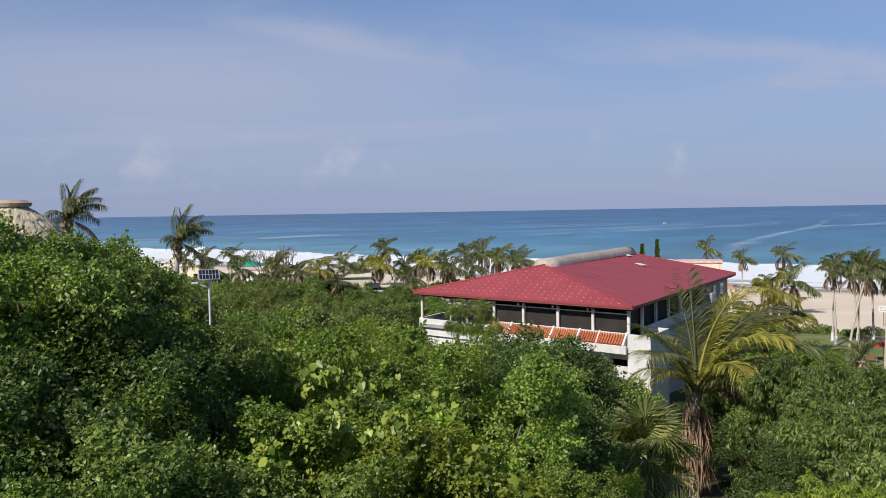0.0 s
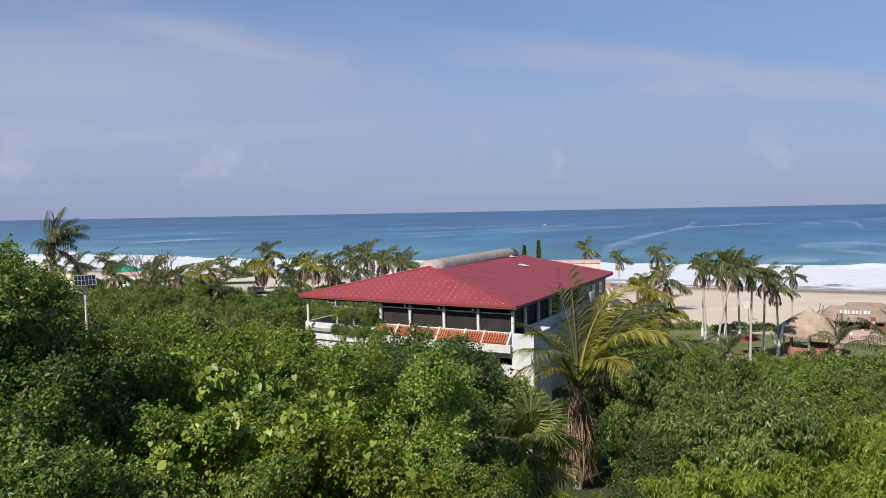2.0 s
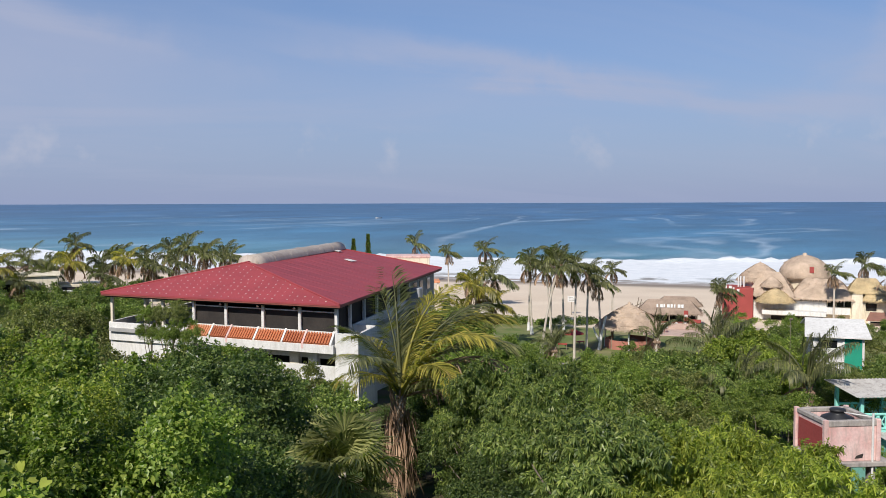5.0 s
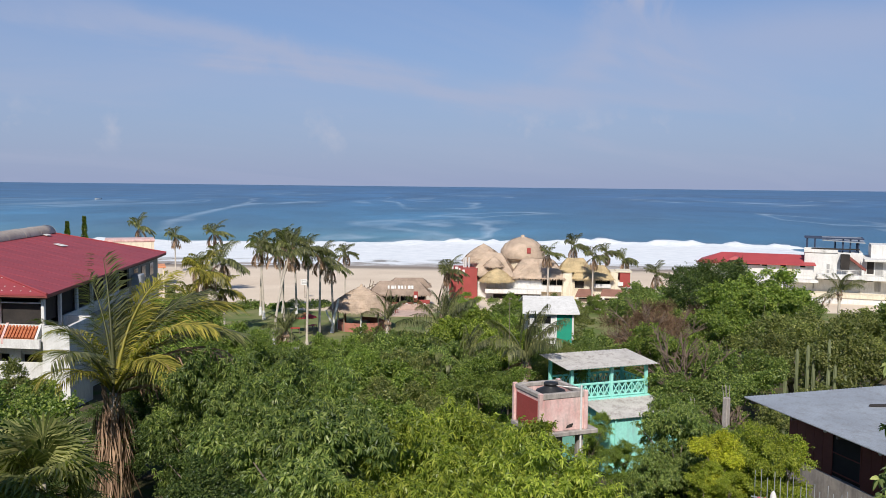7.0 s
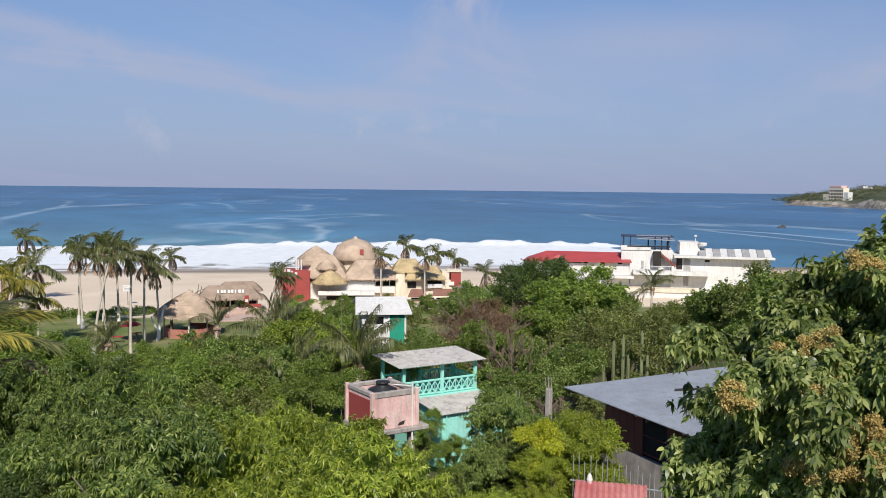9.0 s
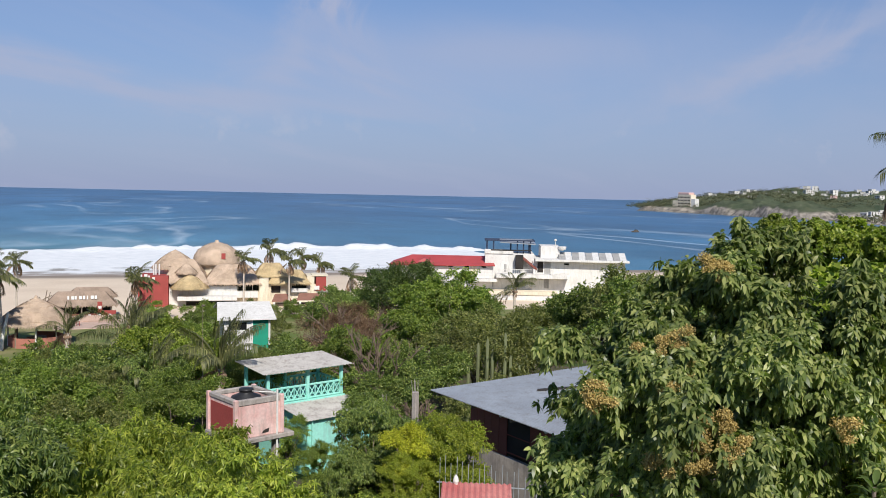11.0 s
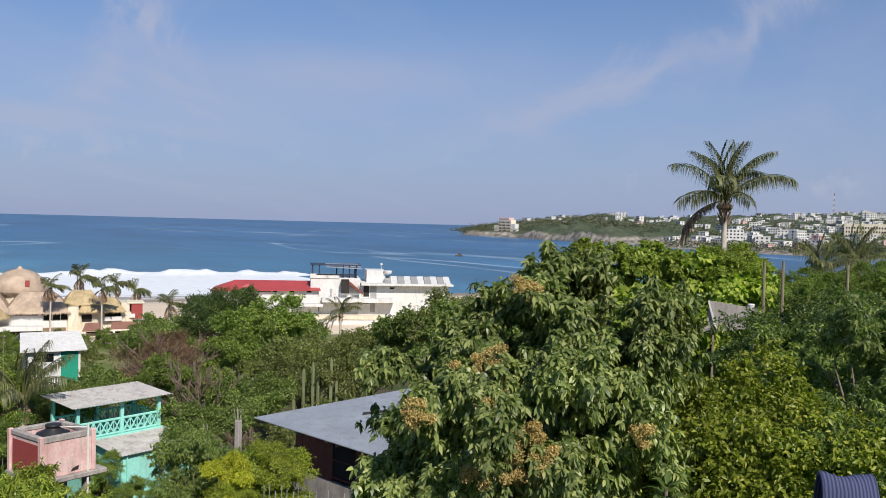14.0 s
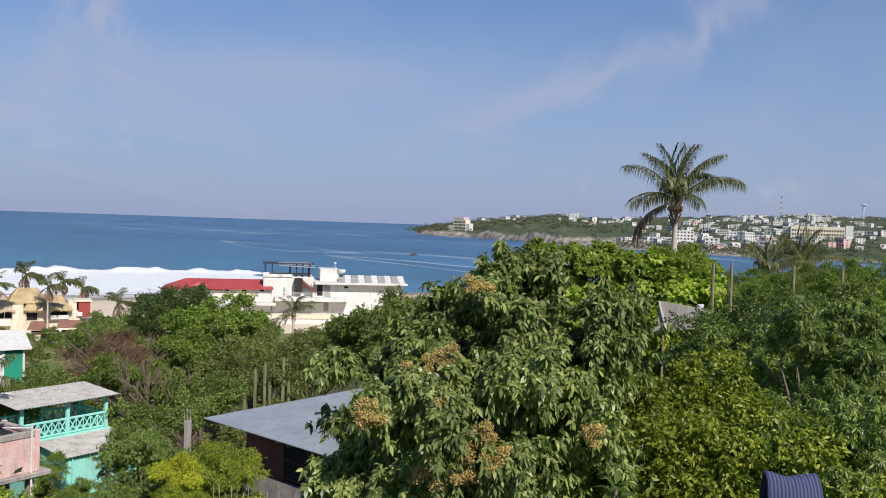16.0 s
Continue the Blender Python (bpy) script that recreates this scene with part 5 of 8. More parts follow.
# ---- the headland across the bay ----
def headland():
    path = ((1292, 544, -2, 1289, 545), (1362, 550, 12, 1280, 527), (1490, 526, 21, 1200, 428), (1640, 496, 29, 1105, 326), (1800, 483, 36, 1045, 270), (1990, 403, 40, 985, 197),
            (2394, 194, 52, 900, 150), (2500, 0, 64, 800, 58), (2500, -153, 66, 770, -35), (2450, -600, 72, 740, -290), (2200, -1200, 72, 700, -620))
    n, m = 220, 44
    ts = np.linspace(0, len(path) - 1, n)
    cols = [np.interp(ts, range(len(path)), [p[k] for p in path]) for k in range(5)]
    verts = []
    for i in range(n):
        rx, ry, rz, sx, sy = (c[i] for c in cols)
        for j in range(m):
            k = (j / (m - 1)) ** 1.6 * 1.5
            x, y = sx + (rx - sx) * k, sy + (ry - sy) * k
            prof = min(1, k) ** float(np.interp(ts[i], [3.0, 6.0], [0.50, 1.15])) if k <= 1 else 1 - (k - 1) * 1.2
            fall = min(1.0, k * 40)
            cliff = float(np.interp(ts[i], [0, 1.5, 2.8, 3.6, 4.3, 5, 7], [0.24, 0.18, 0.15, 0.34, 0.30, 0.12, 0.08]))
            z = -2 + (rz + 2) * (cliff * min(1, k / 0.028) + (1 - cliff) * prof if k <= 1 else prof)
            z += fall * (9 * noise.noise(Vector((x * 0.010, y * 0.010, 0))) + 5 * noise.noise(Vector((x * 0.035, y * 0.035, 3))) + 3.0 * noise.noise(Vector((x * 0.11, y * 0.11, 5))) + 2.5 * noise.noise(Vector((x * 0.05, y * 0.05, z * 0.2)))) * min(1, rz / 25)
            verts.append((x, y, z))
    f = np.array([[i * m + j, (i + 1) * m + j, (i + 1) * m + j + 1, i * m + j, (i + 1) * m + j + 1, i * m + j + 1] for i in range(n - 1) for j in range(m - 1)]).reshape(-1, 3)
    mt = Nodes("headland_scrub_and_rock", 0.95, 0.0, 0.1)
    pos = mt.position()
    z = mt.axes(pos)[2]
    scrub = mt.mix(mt.ramp(mt.noise(0.03, 6.0, 0.7, vec=pos), (0.35, 0.0), (0.65, 1.0)), (0.060, 0.085, 0.050), (0.125, 0.140, 0.085))
    rock = mt.mix(mt.ramp(mt.noise(0.11, 8.0, 0.8, vec=pos), (0.42, 0.0), (0.58, 1.0)), (0.16, 0.145, 0.125), (0.50, 0.44, 0.365))
    edge = mt.math("ADD", z, mt.math("MULTIPLY", mt.math("SUBTRACT", mt.noise(0.012, 5.0, vec=pos), 0.5), 16.0))
    edge = mt.math("ADD", edge, mt.math("MULTIPLY", mt.math("MAXIMUM", mt.math("SUBTRACT", 940.0, mt.axes(pos)[0]), 0.0), 0.05))
    steep = mt.axes(mt.t.nodes.new("ShaderNodeNewGeometry").outputs["Normal"])[2]
    steep = mt.math("ADD", steep, mt.math("MULTIPLY", mt.math("SUBTRACT", mt.noise(0.02, 5.0, vec=pos), 0.5), 0.5))
    green = mt.math("MULTIPLY", mt.math("MULTIPLY", mt.math("SUBTRACT", edge, 5.5), 0.30, True), mt.math("MULTIPLY", mt.math("SUBTRACT", steep, 0.72), 6.0, True))
    c = mt.mix(green, rock, scrub)
    mt.bump(mt.noise(0.12, 6.0, 0.75, vec=pos), 1.0, 4.0)
    me = tri_mesh("headland", mt.done(c), np.array(verts), f)
    tagged(new("headland", me), "green and rocky headland across the bay", "headland", kind="structure")

    def lie(k, w):
        """A place on the hill: k along it, w from the shore (0) to the ridge (1)."""
        i, j = int(k * (n - 1)), int((w / 1.5) ** 0.625 * (m - 1))
        return Vector(verts[i * m + j])
    # scattered trees as clumps
    rng = np.random.default_rng(8)
    ps = []
    for _ in range(11000):
        w = 0.03 + 1.12 * rng.random() ** 1.7
        p = lie(rng.random() ** 0.8 * 0.99, w)
        if (p.z > 6.5 and w > 0.22) or (p.x < 950 and p.z > 0.2):
            ps.append((p.x + rng.normal(0, 12), p.y + rng.normal(0, 12), p.z - 1))
    ps = np.repeat(np.array(ps), 12, 0)
    off = rng.normal(0, 1, ps.shape) * [2.2, 2.2, 1.3] + [0, 0, 1.4]
    me = leaves_mesh("far_woods", FARLEAF, ps + off, unit_np(rng, len(ps)), np.tile([0.0, 0, 1.0], (len(ps), 1)) + unit_np(rng, len(ps)) * 0.4, 1.9, 1.6, 0.3, 0.1)
    tagged(new("far_woods", me), "far scrub woods on the headland", "woods", kind="stuff")
    return lie


def unit_np(rng, n):
    v = rng.normal(size=(n, 3))
    return v / np.linalg.norm(v, axis=1, keepdims=True)


# leaf green greyed to put the haze of distance into the colour
FARLEAF = foliage("hazed_far_leaves", (0.070, 0.092, 0.058), (0.105, 0.130, 0.078), (0.150, 0.172, 0.105), 0.8, 0.05)
lie = headland()


def far_house_meshes(w, d, h, storeys, wall):
    body = Geo().box(-w / 2, -d / 2, -6, w / 2, d / 2, h, 0.1).box(-w / 2 - 0.2, -d / 2 - 0.2, h, w / 2 + 0.2, d / 2 + 0.2, h + 0.5, 0.1)
    win = Geo()
    for s in range(storeys):
        z = h * (s + 0.35) / storeys
        n = max(2, int(w / 3.2))
        for i in range(n):
            x = -w / 2 + (i + 0.5) * w / n
            for sy in (-1, 1):
                win.box(x - 0.8, sy * d / 2 - 0.06, z, x + 0.8, sy * d / 2 + 0.06, z + 1.5, 0.02)
        for sx in (-1, 1):
            win.box(sx * w / 2 - 0.06, -0.8, z, sx * w / 2 + 0.06, 0.8, z + 1.5, 0.02)
    return body.mesh("wall", wall), win.mesh("glazing", DARK)


FAR = [far_house_meshes(12, 9, 6, 2, WHITE), far_house_meshes(9, 8, 3.6, 1, WHITE), far_house_meshes(16, 10, 9, 3, WHITE), far_house_meshes(10, 9, 6.5, 2, PINK), far_house_meshes(13, 9, 3.6, 1, GREYWALL)]


def far_house(kind, p, rz, s=1.0, label="far flat-roofed house on the hill"):
    t = thing("far_house", p.x, p.y, p.z - 1.0, rz, label, "house", "houses of the far town")
    t.scale = (s, s, s)
    part("wall", FAR[kind][0], None, t)
    part("glazing", FAR[kind][1], None, t, kind="stuff")


rng_town = random.Random(12)
for i in range(250):
    k = 0.44 + 0.56 * rng_town.random() ** 0.9
    w = 0.05 + 0.98 * rng_town.random() ** 1.9 if k > 0.55 else rng_town.uniform(0.55, 1.04)
    far_house(rng_town.choice((0, 0, 0, 1, 1, 1, 2, 2, 3, 4)), lie(min(k, 0.985), w), rng_town.uniform(-60, 60), rng_town.uniform(0.55, 1.1))
def dense_town(rng, count):
    """The crowded houses further up the hill, too many to tell apart."""
    bm = bmesh.new()
    looks = []
    for i in range(count):
        k = 0.60 + 0.385 * rng.random()
        kind = rng.choice((0, 0, 1, 1, 1, 2, 4))
        p = lie(k, 0.10 + 0.93 * rng.random() ** 1.5)
        turn, s = rng.uniform(40, 120), rng.uniform(0.7, 1.3)
        m = pose(p.x, p.y, p.z - 1.0, 0, 0, turn) @ Matrix.Scale(s, 4)
        for src in FAR[kind]:
            mt = src.materials[0]
            if mt not in looks:
                looks.append(mt)
            verts = [bm.verts.new(m @ v.co) for v in src.vertices]
            for f in src.polygons:
                bm.faces.new([verts[j] for j in f.vertices]).material_index = looks.index(mt)
    me = bpy.data.meshes.new("far_town")
    bm.to_mesh(me)
    bm.free()
    for mt in looks:
        me.materials.append(mt)
    tagged(new("far_town", me), "crowded white and cream houses on the far hill", "houses", kind="stuff")


dense_town(rng_town, 380)
for k, w, s in ((0.30, 0.95, 1.3), (0.335, 1.0, 0.9), (0.36, 0.98, 0.8), (0.39, 1.0, 1.0), (0.42, 0.95, 0.9), (0.27, 0.85, 0.8), (0.17, 0.9, 0.7), (0.21, 1.0, 0.8), (0.24, 0.95, 0.9), (0.32, 0.8, 0.8)):
    far_house(0, lie(k, w), 60, s, "white villa on the green headland")


for i in range(22):
    far_house((1, 1, 0)[i % 3], lie(0.10 + 0.017 * i, rng_town.uniform(0.35, 1.0)), rng_town.uniform(30, 90), rng_town.uniform(0.45, 0.8), "white villa on the green headland")


def cliff_hotel():
    p = Vector((1262, 452, 6))
    t = thing("cliff_hotel", p.x, p.y, p.z, 68, "pale many-storeyed hotel on the headland cliff", "hotel")
    t.scale = (0.62, 0.62, 1.0)
    part("wall", Geo().box(-20, -9, -14, 20, 9, 20, 0.2), CREAM, t)
    part("wing", Geo().box(-32, -6, -8, -20, 8, 14, 0.2), WHITE, t)
    part("wing", Geo().box(20, -6, -8, 36, 8, 11, 0.2), CREAM, t)
    part("roof", Geo().box(-14, -9.4, 20, 18, 9.4, 23, 0.3), PINK, t, "pinkish roof")
    for s in range(5):
        for i in range(9):
            part("window", Geo().box(-18.4 + i * 4.2, 9.0, -3 + s * 4.4, -15.6 + i * 4.2, 9.15, -0.6 + s * 4.4, 0.05), DARK, t)


cliff_hotel()


def block_of_flats():
    t = thing("apartment_block", 1150, -41, 9.0, 88, "long pale apartment block with rows of windows", "apartment block")
    t.scale = (0.52, 0.72, 0.98)
    part("wall", Geo().box(-58, -8, -14, 58, 8, 22, 0.2), CREAM, t)
    part("end_tower", Geo().box(-74, -9, -14, -58, 9, 24, 0.2), WHITE, t)
    for s in range(5):
        for i in range(20):
            part("window", Geo().box(-55 + i * 5.6, 8.0, -3 + s * 4.7, -52 + i * 5.6, 8.2, -0.6 + s * 4.7, 0.05), DARK, t)


block_of_flats()


def radio_mast():
    t = thing("radio_mast", 2500, -1, 62, 0, "red and white lattice radio mast on the hill", "radio mast")
    for k in range(8):
        z0, z1 = k * 7.0, k * 7.0 + 7.0
        r0, r1 = 3.4 * (1 - k / 9.5), 3.4 * (1 - (k + 1) / 9.5)
        g = Geo()
        for a in range(3):
            w, w2 = 2.094 * a, 2.094 * (a + 1)
            p0, p1 = (r0 * math.cos(w), r0 * math.sin(w), z0), (r1 * math.cos(w), r1 * math.sin(w), z1)
            g.tube([p0, p1], [0.28, 0.28], 4).tube([p0, (r1 * math.cos(w2), r1 * math.sin(w2), z1)], [0.16, 0.16], 4).tube([p1, (r1 * math.cos(w2), r1 * math.sin(w2), z1)], [0.16, 0.16], 4)
        part("mast_section", g, REDPAINT if k % 2 else WHITE, t)


radio_mast()


def relay_tower():
    t = thing("relay_tower", 2393.8, -190.3, 59.8, 0, "white lattice relay tower with a round platform", "tower")
    for a in range(4):
        w = 1.571 * a
        part("leg", Geo().tube([(4.5 * math.cos(w), 4.5 * math.sin(w), -8), (1.6 * math.cos(w), 1.6 * math.sin(w), 36)], [0.5, 0.4], 5), WHITE, t)
    for k in range(5):
        r = 4.3 - 0.55 * k
        part("ring", Geo().lathe(0, 0, [(r, 6.5 * k + 3), (r, 6.5 * k + 3.6)], 10), WHITE, t)
    part("platform", Geo().lathe(0, 0, [(2.0, 34), (7.0, 36), (7.0, 38), (2.5, 39)], 14), WHITE, t)


relay_tower()


# ---- plants ----
def unit(rng, n):
    v = rng.normal(size=(n, 3))
    return v / np.linalg.norm(v, axis=1, keepdims=True)


def crown_mesh(name, material, seed, r=3.0, flat=0.75, count=13, subs=7, leaves=9000, length=0.13, width=0.07, droop=0.2, tuft=1, spread=0.8, blade=False, size=(0.26, 0.42)):
    """A crown of many small leaves: boughs carry masses, the masses smaller clumps, and leaves gather on the outside of the clumps. tuft: leaves that spring from one point."""
    rng = np.random.default_rng(seed)
    i = np.arange(count)
    up, turn = 1.0 - 1.5 * (i + 0.5) / count, 2.4 * i
    d = np.stack([np.sqrt(1 - up**2) * np.cos(turn), np.sqrt(1 - up**2) * np.sin(turn), up], 1) + rng.normal(0, 0.20, (count, 3))
    c = np.concatenate([d * np.array([r, r, r * flat]) * rng.uniform(0.46, 0.78, (count, 1)), np.zeros((1, 3))])
    big = np.append(rng.uniform(*size, count), 0.42) * r
    k = np.repeat(np.arange(count + 1), subs)
    e = unit(rng, len(k))
    e[:, 2] = np.where(rng.random(len(k)) < 0.75, np.abs(e[:, 2]), e[:, 2])
    sc = c[k] + e * big[k][:, None] * rng.uniform(0.55, 0.95, (len(k), 1)) * np.array([1, 1, 0.85])
    sr = big[k] * rng.uniform(0.22, 0.60, len(k))
    far = sc / (np.linalg.norm(sc, axis=1, keepdims=True) + 1e-6)
    j = rng.choice(len(k), leaves // tuft, p=sr**2 / (sr**2).sum())
    g = unit(rng, len(j)) + 0.55 * far[j] + np.array([0, 0, 0.30])
    g /= np.linalg.norm(g, axis=1, keepdims=True)
    reach = 1.08 - 0.6 * rng.random((len(j), 1)) ** 1.6
    p = sc[j] + g * sr[j][:, None] * reach
    # young shoots that stand out of the clumps and carry leaves along their length
    m = max(40, len(j) // (60 if tuft == 1 else 16))
    q = rng.choice(len(k), m)
    way = unit(rng, m) * 0.6 + far[q] * 0.9 + np.array([0, 0, 0.45])
    way /= np.linalg.norm(way, axis=1, keepdims=True)
    a = rng.integers(0, m, len(j) * 2 // 7)
    along = rng.random((len(a), 1))
    reachy = (rng.uniform(0.10, 0.26, m) * r)[a][:, None]
    p[: len(a)] = sc[q[a]] + way[a] * (sr[q[a]][:, None] * 0.85 + along * reachy) - np.array([0, 0, 0.35]) * along**2 * reachy + rng.normal(0, 0.010 * r, (len(a), 3))
    g[: len(a)] = way[a] * 0.5 + g[: len(a)] * 0.8
    out = g * 0.8 + far[j] * 0.30 + np.array([0, 0, 0.30])
    p, out = np.repeat(p, tuft, 0), np.repeat(out, tuft, 0)
    ahead = unit(rng, len(p)) * spread + out * 0.5 - np.array([0, 0, droop])
    s = rng.uniform(0.65, 1.25, len(p))
    # fill the given radii exactly
    p = p / np.array([np.percentile(np.abs(p[:, 0]), 97) / r, np.percentile(np.abs(p[:, 1]), 97) / r, np.percentile(p[:, 2], 98) / (r * flat)])
    if blade:
        return blades_mesh(name, material, p, ahead, out + unit(rng, len(p)) * 0.45, length * s, width * s, 0.25 + 0.35 * droop)
    return leaves_mesh(name, material, p, ahead, out + unit(rng, len(p)) * 0.55, length * s, width * s, 0.18, 0.12 + droop * 0.3)


def trunk_mesh(seed, height, r0, crown_r, material=BARK):
    rng = random.Random(seed)
    g = Geo()
    pts = [(0, 0, -0.6)]
    for i in range(1, 6):
        k = i / 5
        pts.append((rng.uniform(-0.12, 0.12) * height * 0.3 * k, rng.uniform(-0.12, 0.12) * height * 0.3 * k, height * k * 0.85))
    g.tube(pts, [r0 * (1.25 - 0.75 * i / 5) for i in range(6)], 8)
    for i in range(7):
        a = Vector(pts[rng.choice((2, 3, 4, 5))])
        w, e = rng.uniform(0, 6.28), rng.uniform(0.5, 0.85) * crown_r
        b = Vector((e * math.cos(w), e * math.sin(w), height + rng.uniform(-0.35, 0.35) * crown_r))
        mid = a.lerp(b, 0.5) + Vector((0, 0, -0.1 * crown_r))
        g.tube([a, mid, b], [r0 * 0.45, r0 * 0.28, r0 * 0.08], 5)
    return g.mesh("trunk", material, True)


CROWNS = {
    "broad": [crown_mesh("crown", LEAF_DARK, s, leaves=44000, length=0.120, width=0.072, count=16, droop=0.15) for s in (1, 2, 3)],
    "deep": [crown_mesh("crown", LEAF_DEEP, s, leaves=28000, length=0.125, width=0.075, droop=0.15) for s in (31, 32)],
    "close": [crown_mesh("crown", LEAF_LIME, s, leaves=24000, length=0.16, width=0.085, count=14, droop=0.25) for s in (33, 34)],
    "leafy": [crown_mesh("crown", LEAF_MID, s, leaves=28000, length=0.130, width=0.078, count=12, droop=0.2) for s in (4, 5)],
    "small": [crown_mesh("crown", LEAF_LIGHT, s, leaves=28000, length=0.090, width=0.055, droop=0.15) for s in (21, 22)],
    "mango": [crown_mesh("crown", LEAF_LIGHT, s, leaves=34000, length=0.20, width=0.046, count=12, subs=7, droop=0.5, tuft=10, spread=1.0, blade=True) for s in (6, 7, 8)],
    "darkmango": [crown_mesh("crown", LEAF_DARK, s, leaves=34000, length=0.20, width=0.048, count=12, subs=7, droop=0.5, tuft=10, spread=1.0, blade=True) for s in (9, 10)],
    "fine": [crown_mesh("crown", LEAF_OLIVE, s, leaves=24000, length=0.15, width=0.075, count=15, flat=0.7, droop=0.1) for s in (11, 12)],
    "wood": [crown_mesh("crown", LEAF_DARK, s, leaves=26000, length=0.16, width=0.10, count=14, flat=0.72) for s in (13, 14)],
    "green": [crown_mesh("crown", LEAF_MID, s, leaves=26000, length=0.16, width=0.10, count=12, flat=0.72) for s in (15, 16)],
    "yellow": [crown_mesh("crown", LEAF_YELLOW, 17, leaves=18000, length=0.17, width=0.10, count=11, droop=0.25)],
    "round": [crown_mesh("crown", LEAF_VINE, 18, leaves=24000, length=0.19, width=0.14, count=13, droop=0.1)],
    "vine": [crown_mesh("crown", LEAF_VINE, s, leaves=9000, length=0.36, width=0.27, count=14, droop=0.35) for s in (41, 42)],
    "dry": [crown_mesh("crown", LEAF_DRY, 19, leaves=9000, length=0.42, width=0.022, count=14, droop=-0.2, spread=1.2)],
}
SAYS = {
    "deep": ("very dark green dense tree with small leaves", "tree"), "close": ("yellow-green shrub with oval leaves below the balcony", "shrub"),
    "broad": ("dense dark green leafy tree on the slope", "tree"), "leafy": ("mid-green leafy tree on the slope", "tree"), "small": ("bright green shrub with fine small leaves", "shrub"),
    "mango": ("light green mango tree with drooping leaf tufts", "tree"), "darkmango": ("dark green mango tree with drooping leaf tufts", "tree"),
    "fine": ("olive-green feathery tree among the houses", "tree"), "wood": ("dark green round-topped shade tree", "tree"),
    "green": ("bright green full-crowned shade tree", "tree"), "yellow": ("yellow-green ornamental shrub by the house", "shrub"),
    "round": ("sea-almond tree with round light leaves", "tree"), "vine": ("tree overgrown with a broad-leaved light green vine", "tree"), "dry": ("leafless brown thicket of twigs", "shrub"),
}
made = {k: 0 for k in CROWNS}
placed = []


def tree(kind, x, y, top, r, flat=0.75):
    """A tree or shrub whose crown of radius r ends at height top."""
    i = made[kind]
    made[kind] += 1
    z0 = ground_at(x, y)
    rv = r * flat / 0.75
    label, cat = SAYS[kind]
    t = thing(cat, x, y, z0, 0, label, cat, kind + " trees")
    mid = top - z0 - rv
    part("trunk", trunk_mesh(i * 7 + len(kind), max(mid, 0.6), 0.05 + 0.045 * r, r), BARK, t)
    c = part("crown", CROWNS[kind][i % len(CROWNS[kind])], None, t)
    placed.append((c, x, y, z0 + mid))
    if mid - rv > 0.9 and r < 3.2 and kind not in ("fine", "wood", "dry"):
        # the skirt of lower branches
        low = part("crown", CROWNS[kind][(i + 1) % len(CROWNS[kind])], None, t)
        low.matrix_basis = pose(0, 0, mid - 1.25 * rv, 0, 0, 67.0 * i + 40) @ Matrix.Diagonal((r / 3.3, r / 3.3, rv / 2.6, 1))
    c.matrix_basis = pose(0, 0, mid, 0, 0, 67.0 * i) @ Matrix.Diagonal((r / 3.0, r / 3.0, rv / 3.0, 1))
    return t


def frond_mesh(name, material, seed, length, leaf, pairs=44, tilt=40.0, bend=70.0, hang=0.8, width=0.03, wind=(0.0, 0.0)):
    """One feathered palm frond that leaves the origin along +x at that tilt and bows over; its leaflets hang."""
    rng = np.random.default_rng(seed)
    steps = 24
    pts = [np.zeros(3)]
    for i in range(steps):
        a = radians(tilt - bend * ((i + 0.5) / steps) ** 1.5)
        pts.append(pts[-1] + np.array([math.cos(a) + wind[0] * i / steps, wind[1] * i / steps, math.sin(a)]) * length / steps)
    pts = np.array(pts)

    def at(k):
        q = min(max(k, 0.0), 0.9999) * steps
        i = int(q)
        return pts[i] + (pts[i + 1] - pts[i]) * (q - i)
    g = Geo()
    g.tube([at(k) for k in np.linspace(0, 1, 9)], [0.05 * length / 3.5 * (1.15 - k) for k in np.linspace(0, 1, 9)], 4)
    v, f = [tuple(p) for p in g.v], []
    for poly in g.f:
        f += [(poly[0], poly[i], poly[i + 1]) for i in range(1, len(poly) - 1)]
    for i in range(pairs):
        k = 0.15 + 0.84 * i / (pairs - 1)
        p, way = at(k), at(min(k + 0.03, 1)) - at(k - 0.03)
        way /= np.linalg.norm(way)
        across = np.cross([0, 0, 1.0], way)
        across /= np.linalg.norm(across) + 1e-6
        ll = leaf * (0.55 + 0.9 * math.sin(math.pi * min(1, k * 0.82 + 0.10)) ** 0.8)
        for sgn in (-1, 1):
            if rng.random() < 0.04:
                continue
            lq = ll * rng.uniform(0.8, 1.1)
            out = across * sgn * 0.75 + way * (0.55 + 0.4 * k) + rng.normal(0, 0.07, 3)
            out /= np.linalg.norm(out)
            mid = p + out * lq * 0.5 - np.array([0, 0, hang * 0.14 * lq])
            tip = p + out * lq * (1 - 0.28 * hang) - np.array([0, 0, hang * 0.62 * lq * rng.uniform(0.7, 1.2)])
            e = np.cross(out, [0, 0, 1.0])
            e = e / (np.linalg.norm(e) + 1e-6) * width + np.array([0, 0, -0.4 * width])
            n = len(v)
            v += [tuple(p), tuple(mid + e * 0.5), tuple(mid - e * 0.5), tuple(tip)]
            f += [(n, n + 1, n + 2), (n + 1, n + 3, n + 2)]
    return tri_mesh(name, material, np.array(v), np.array(f))


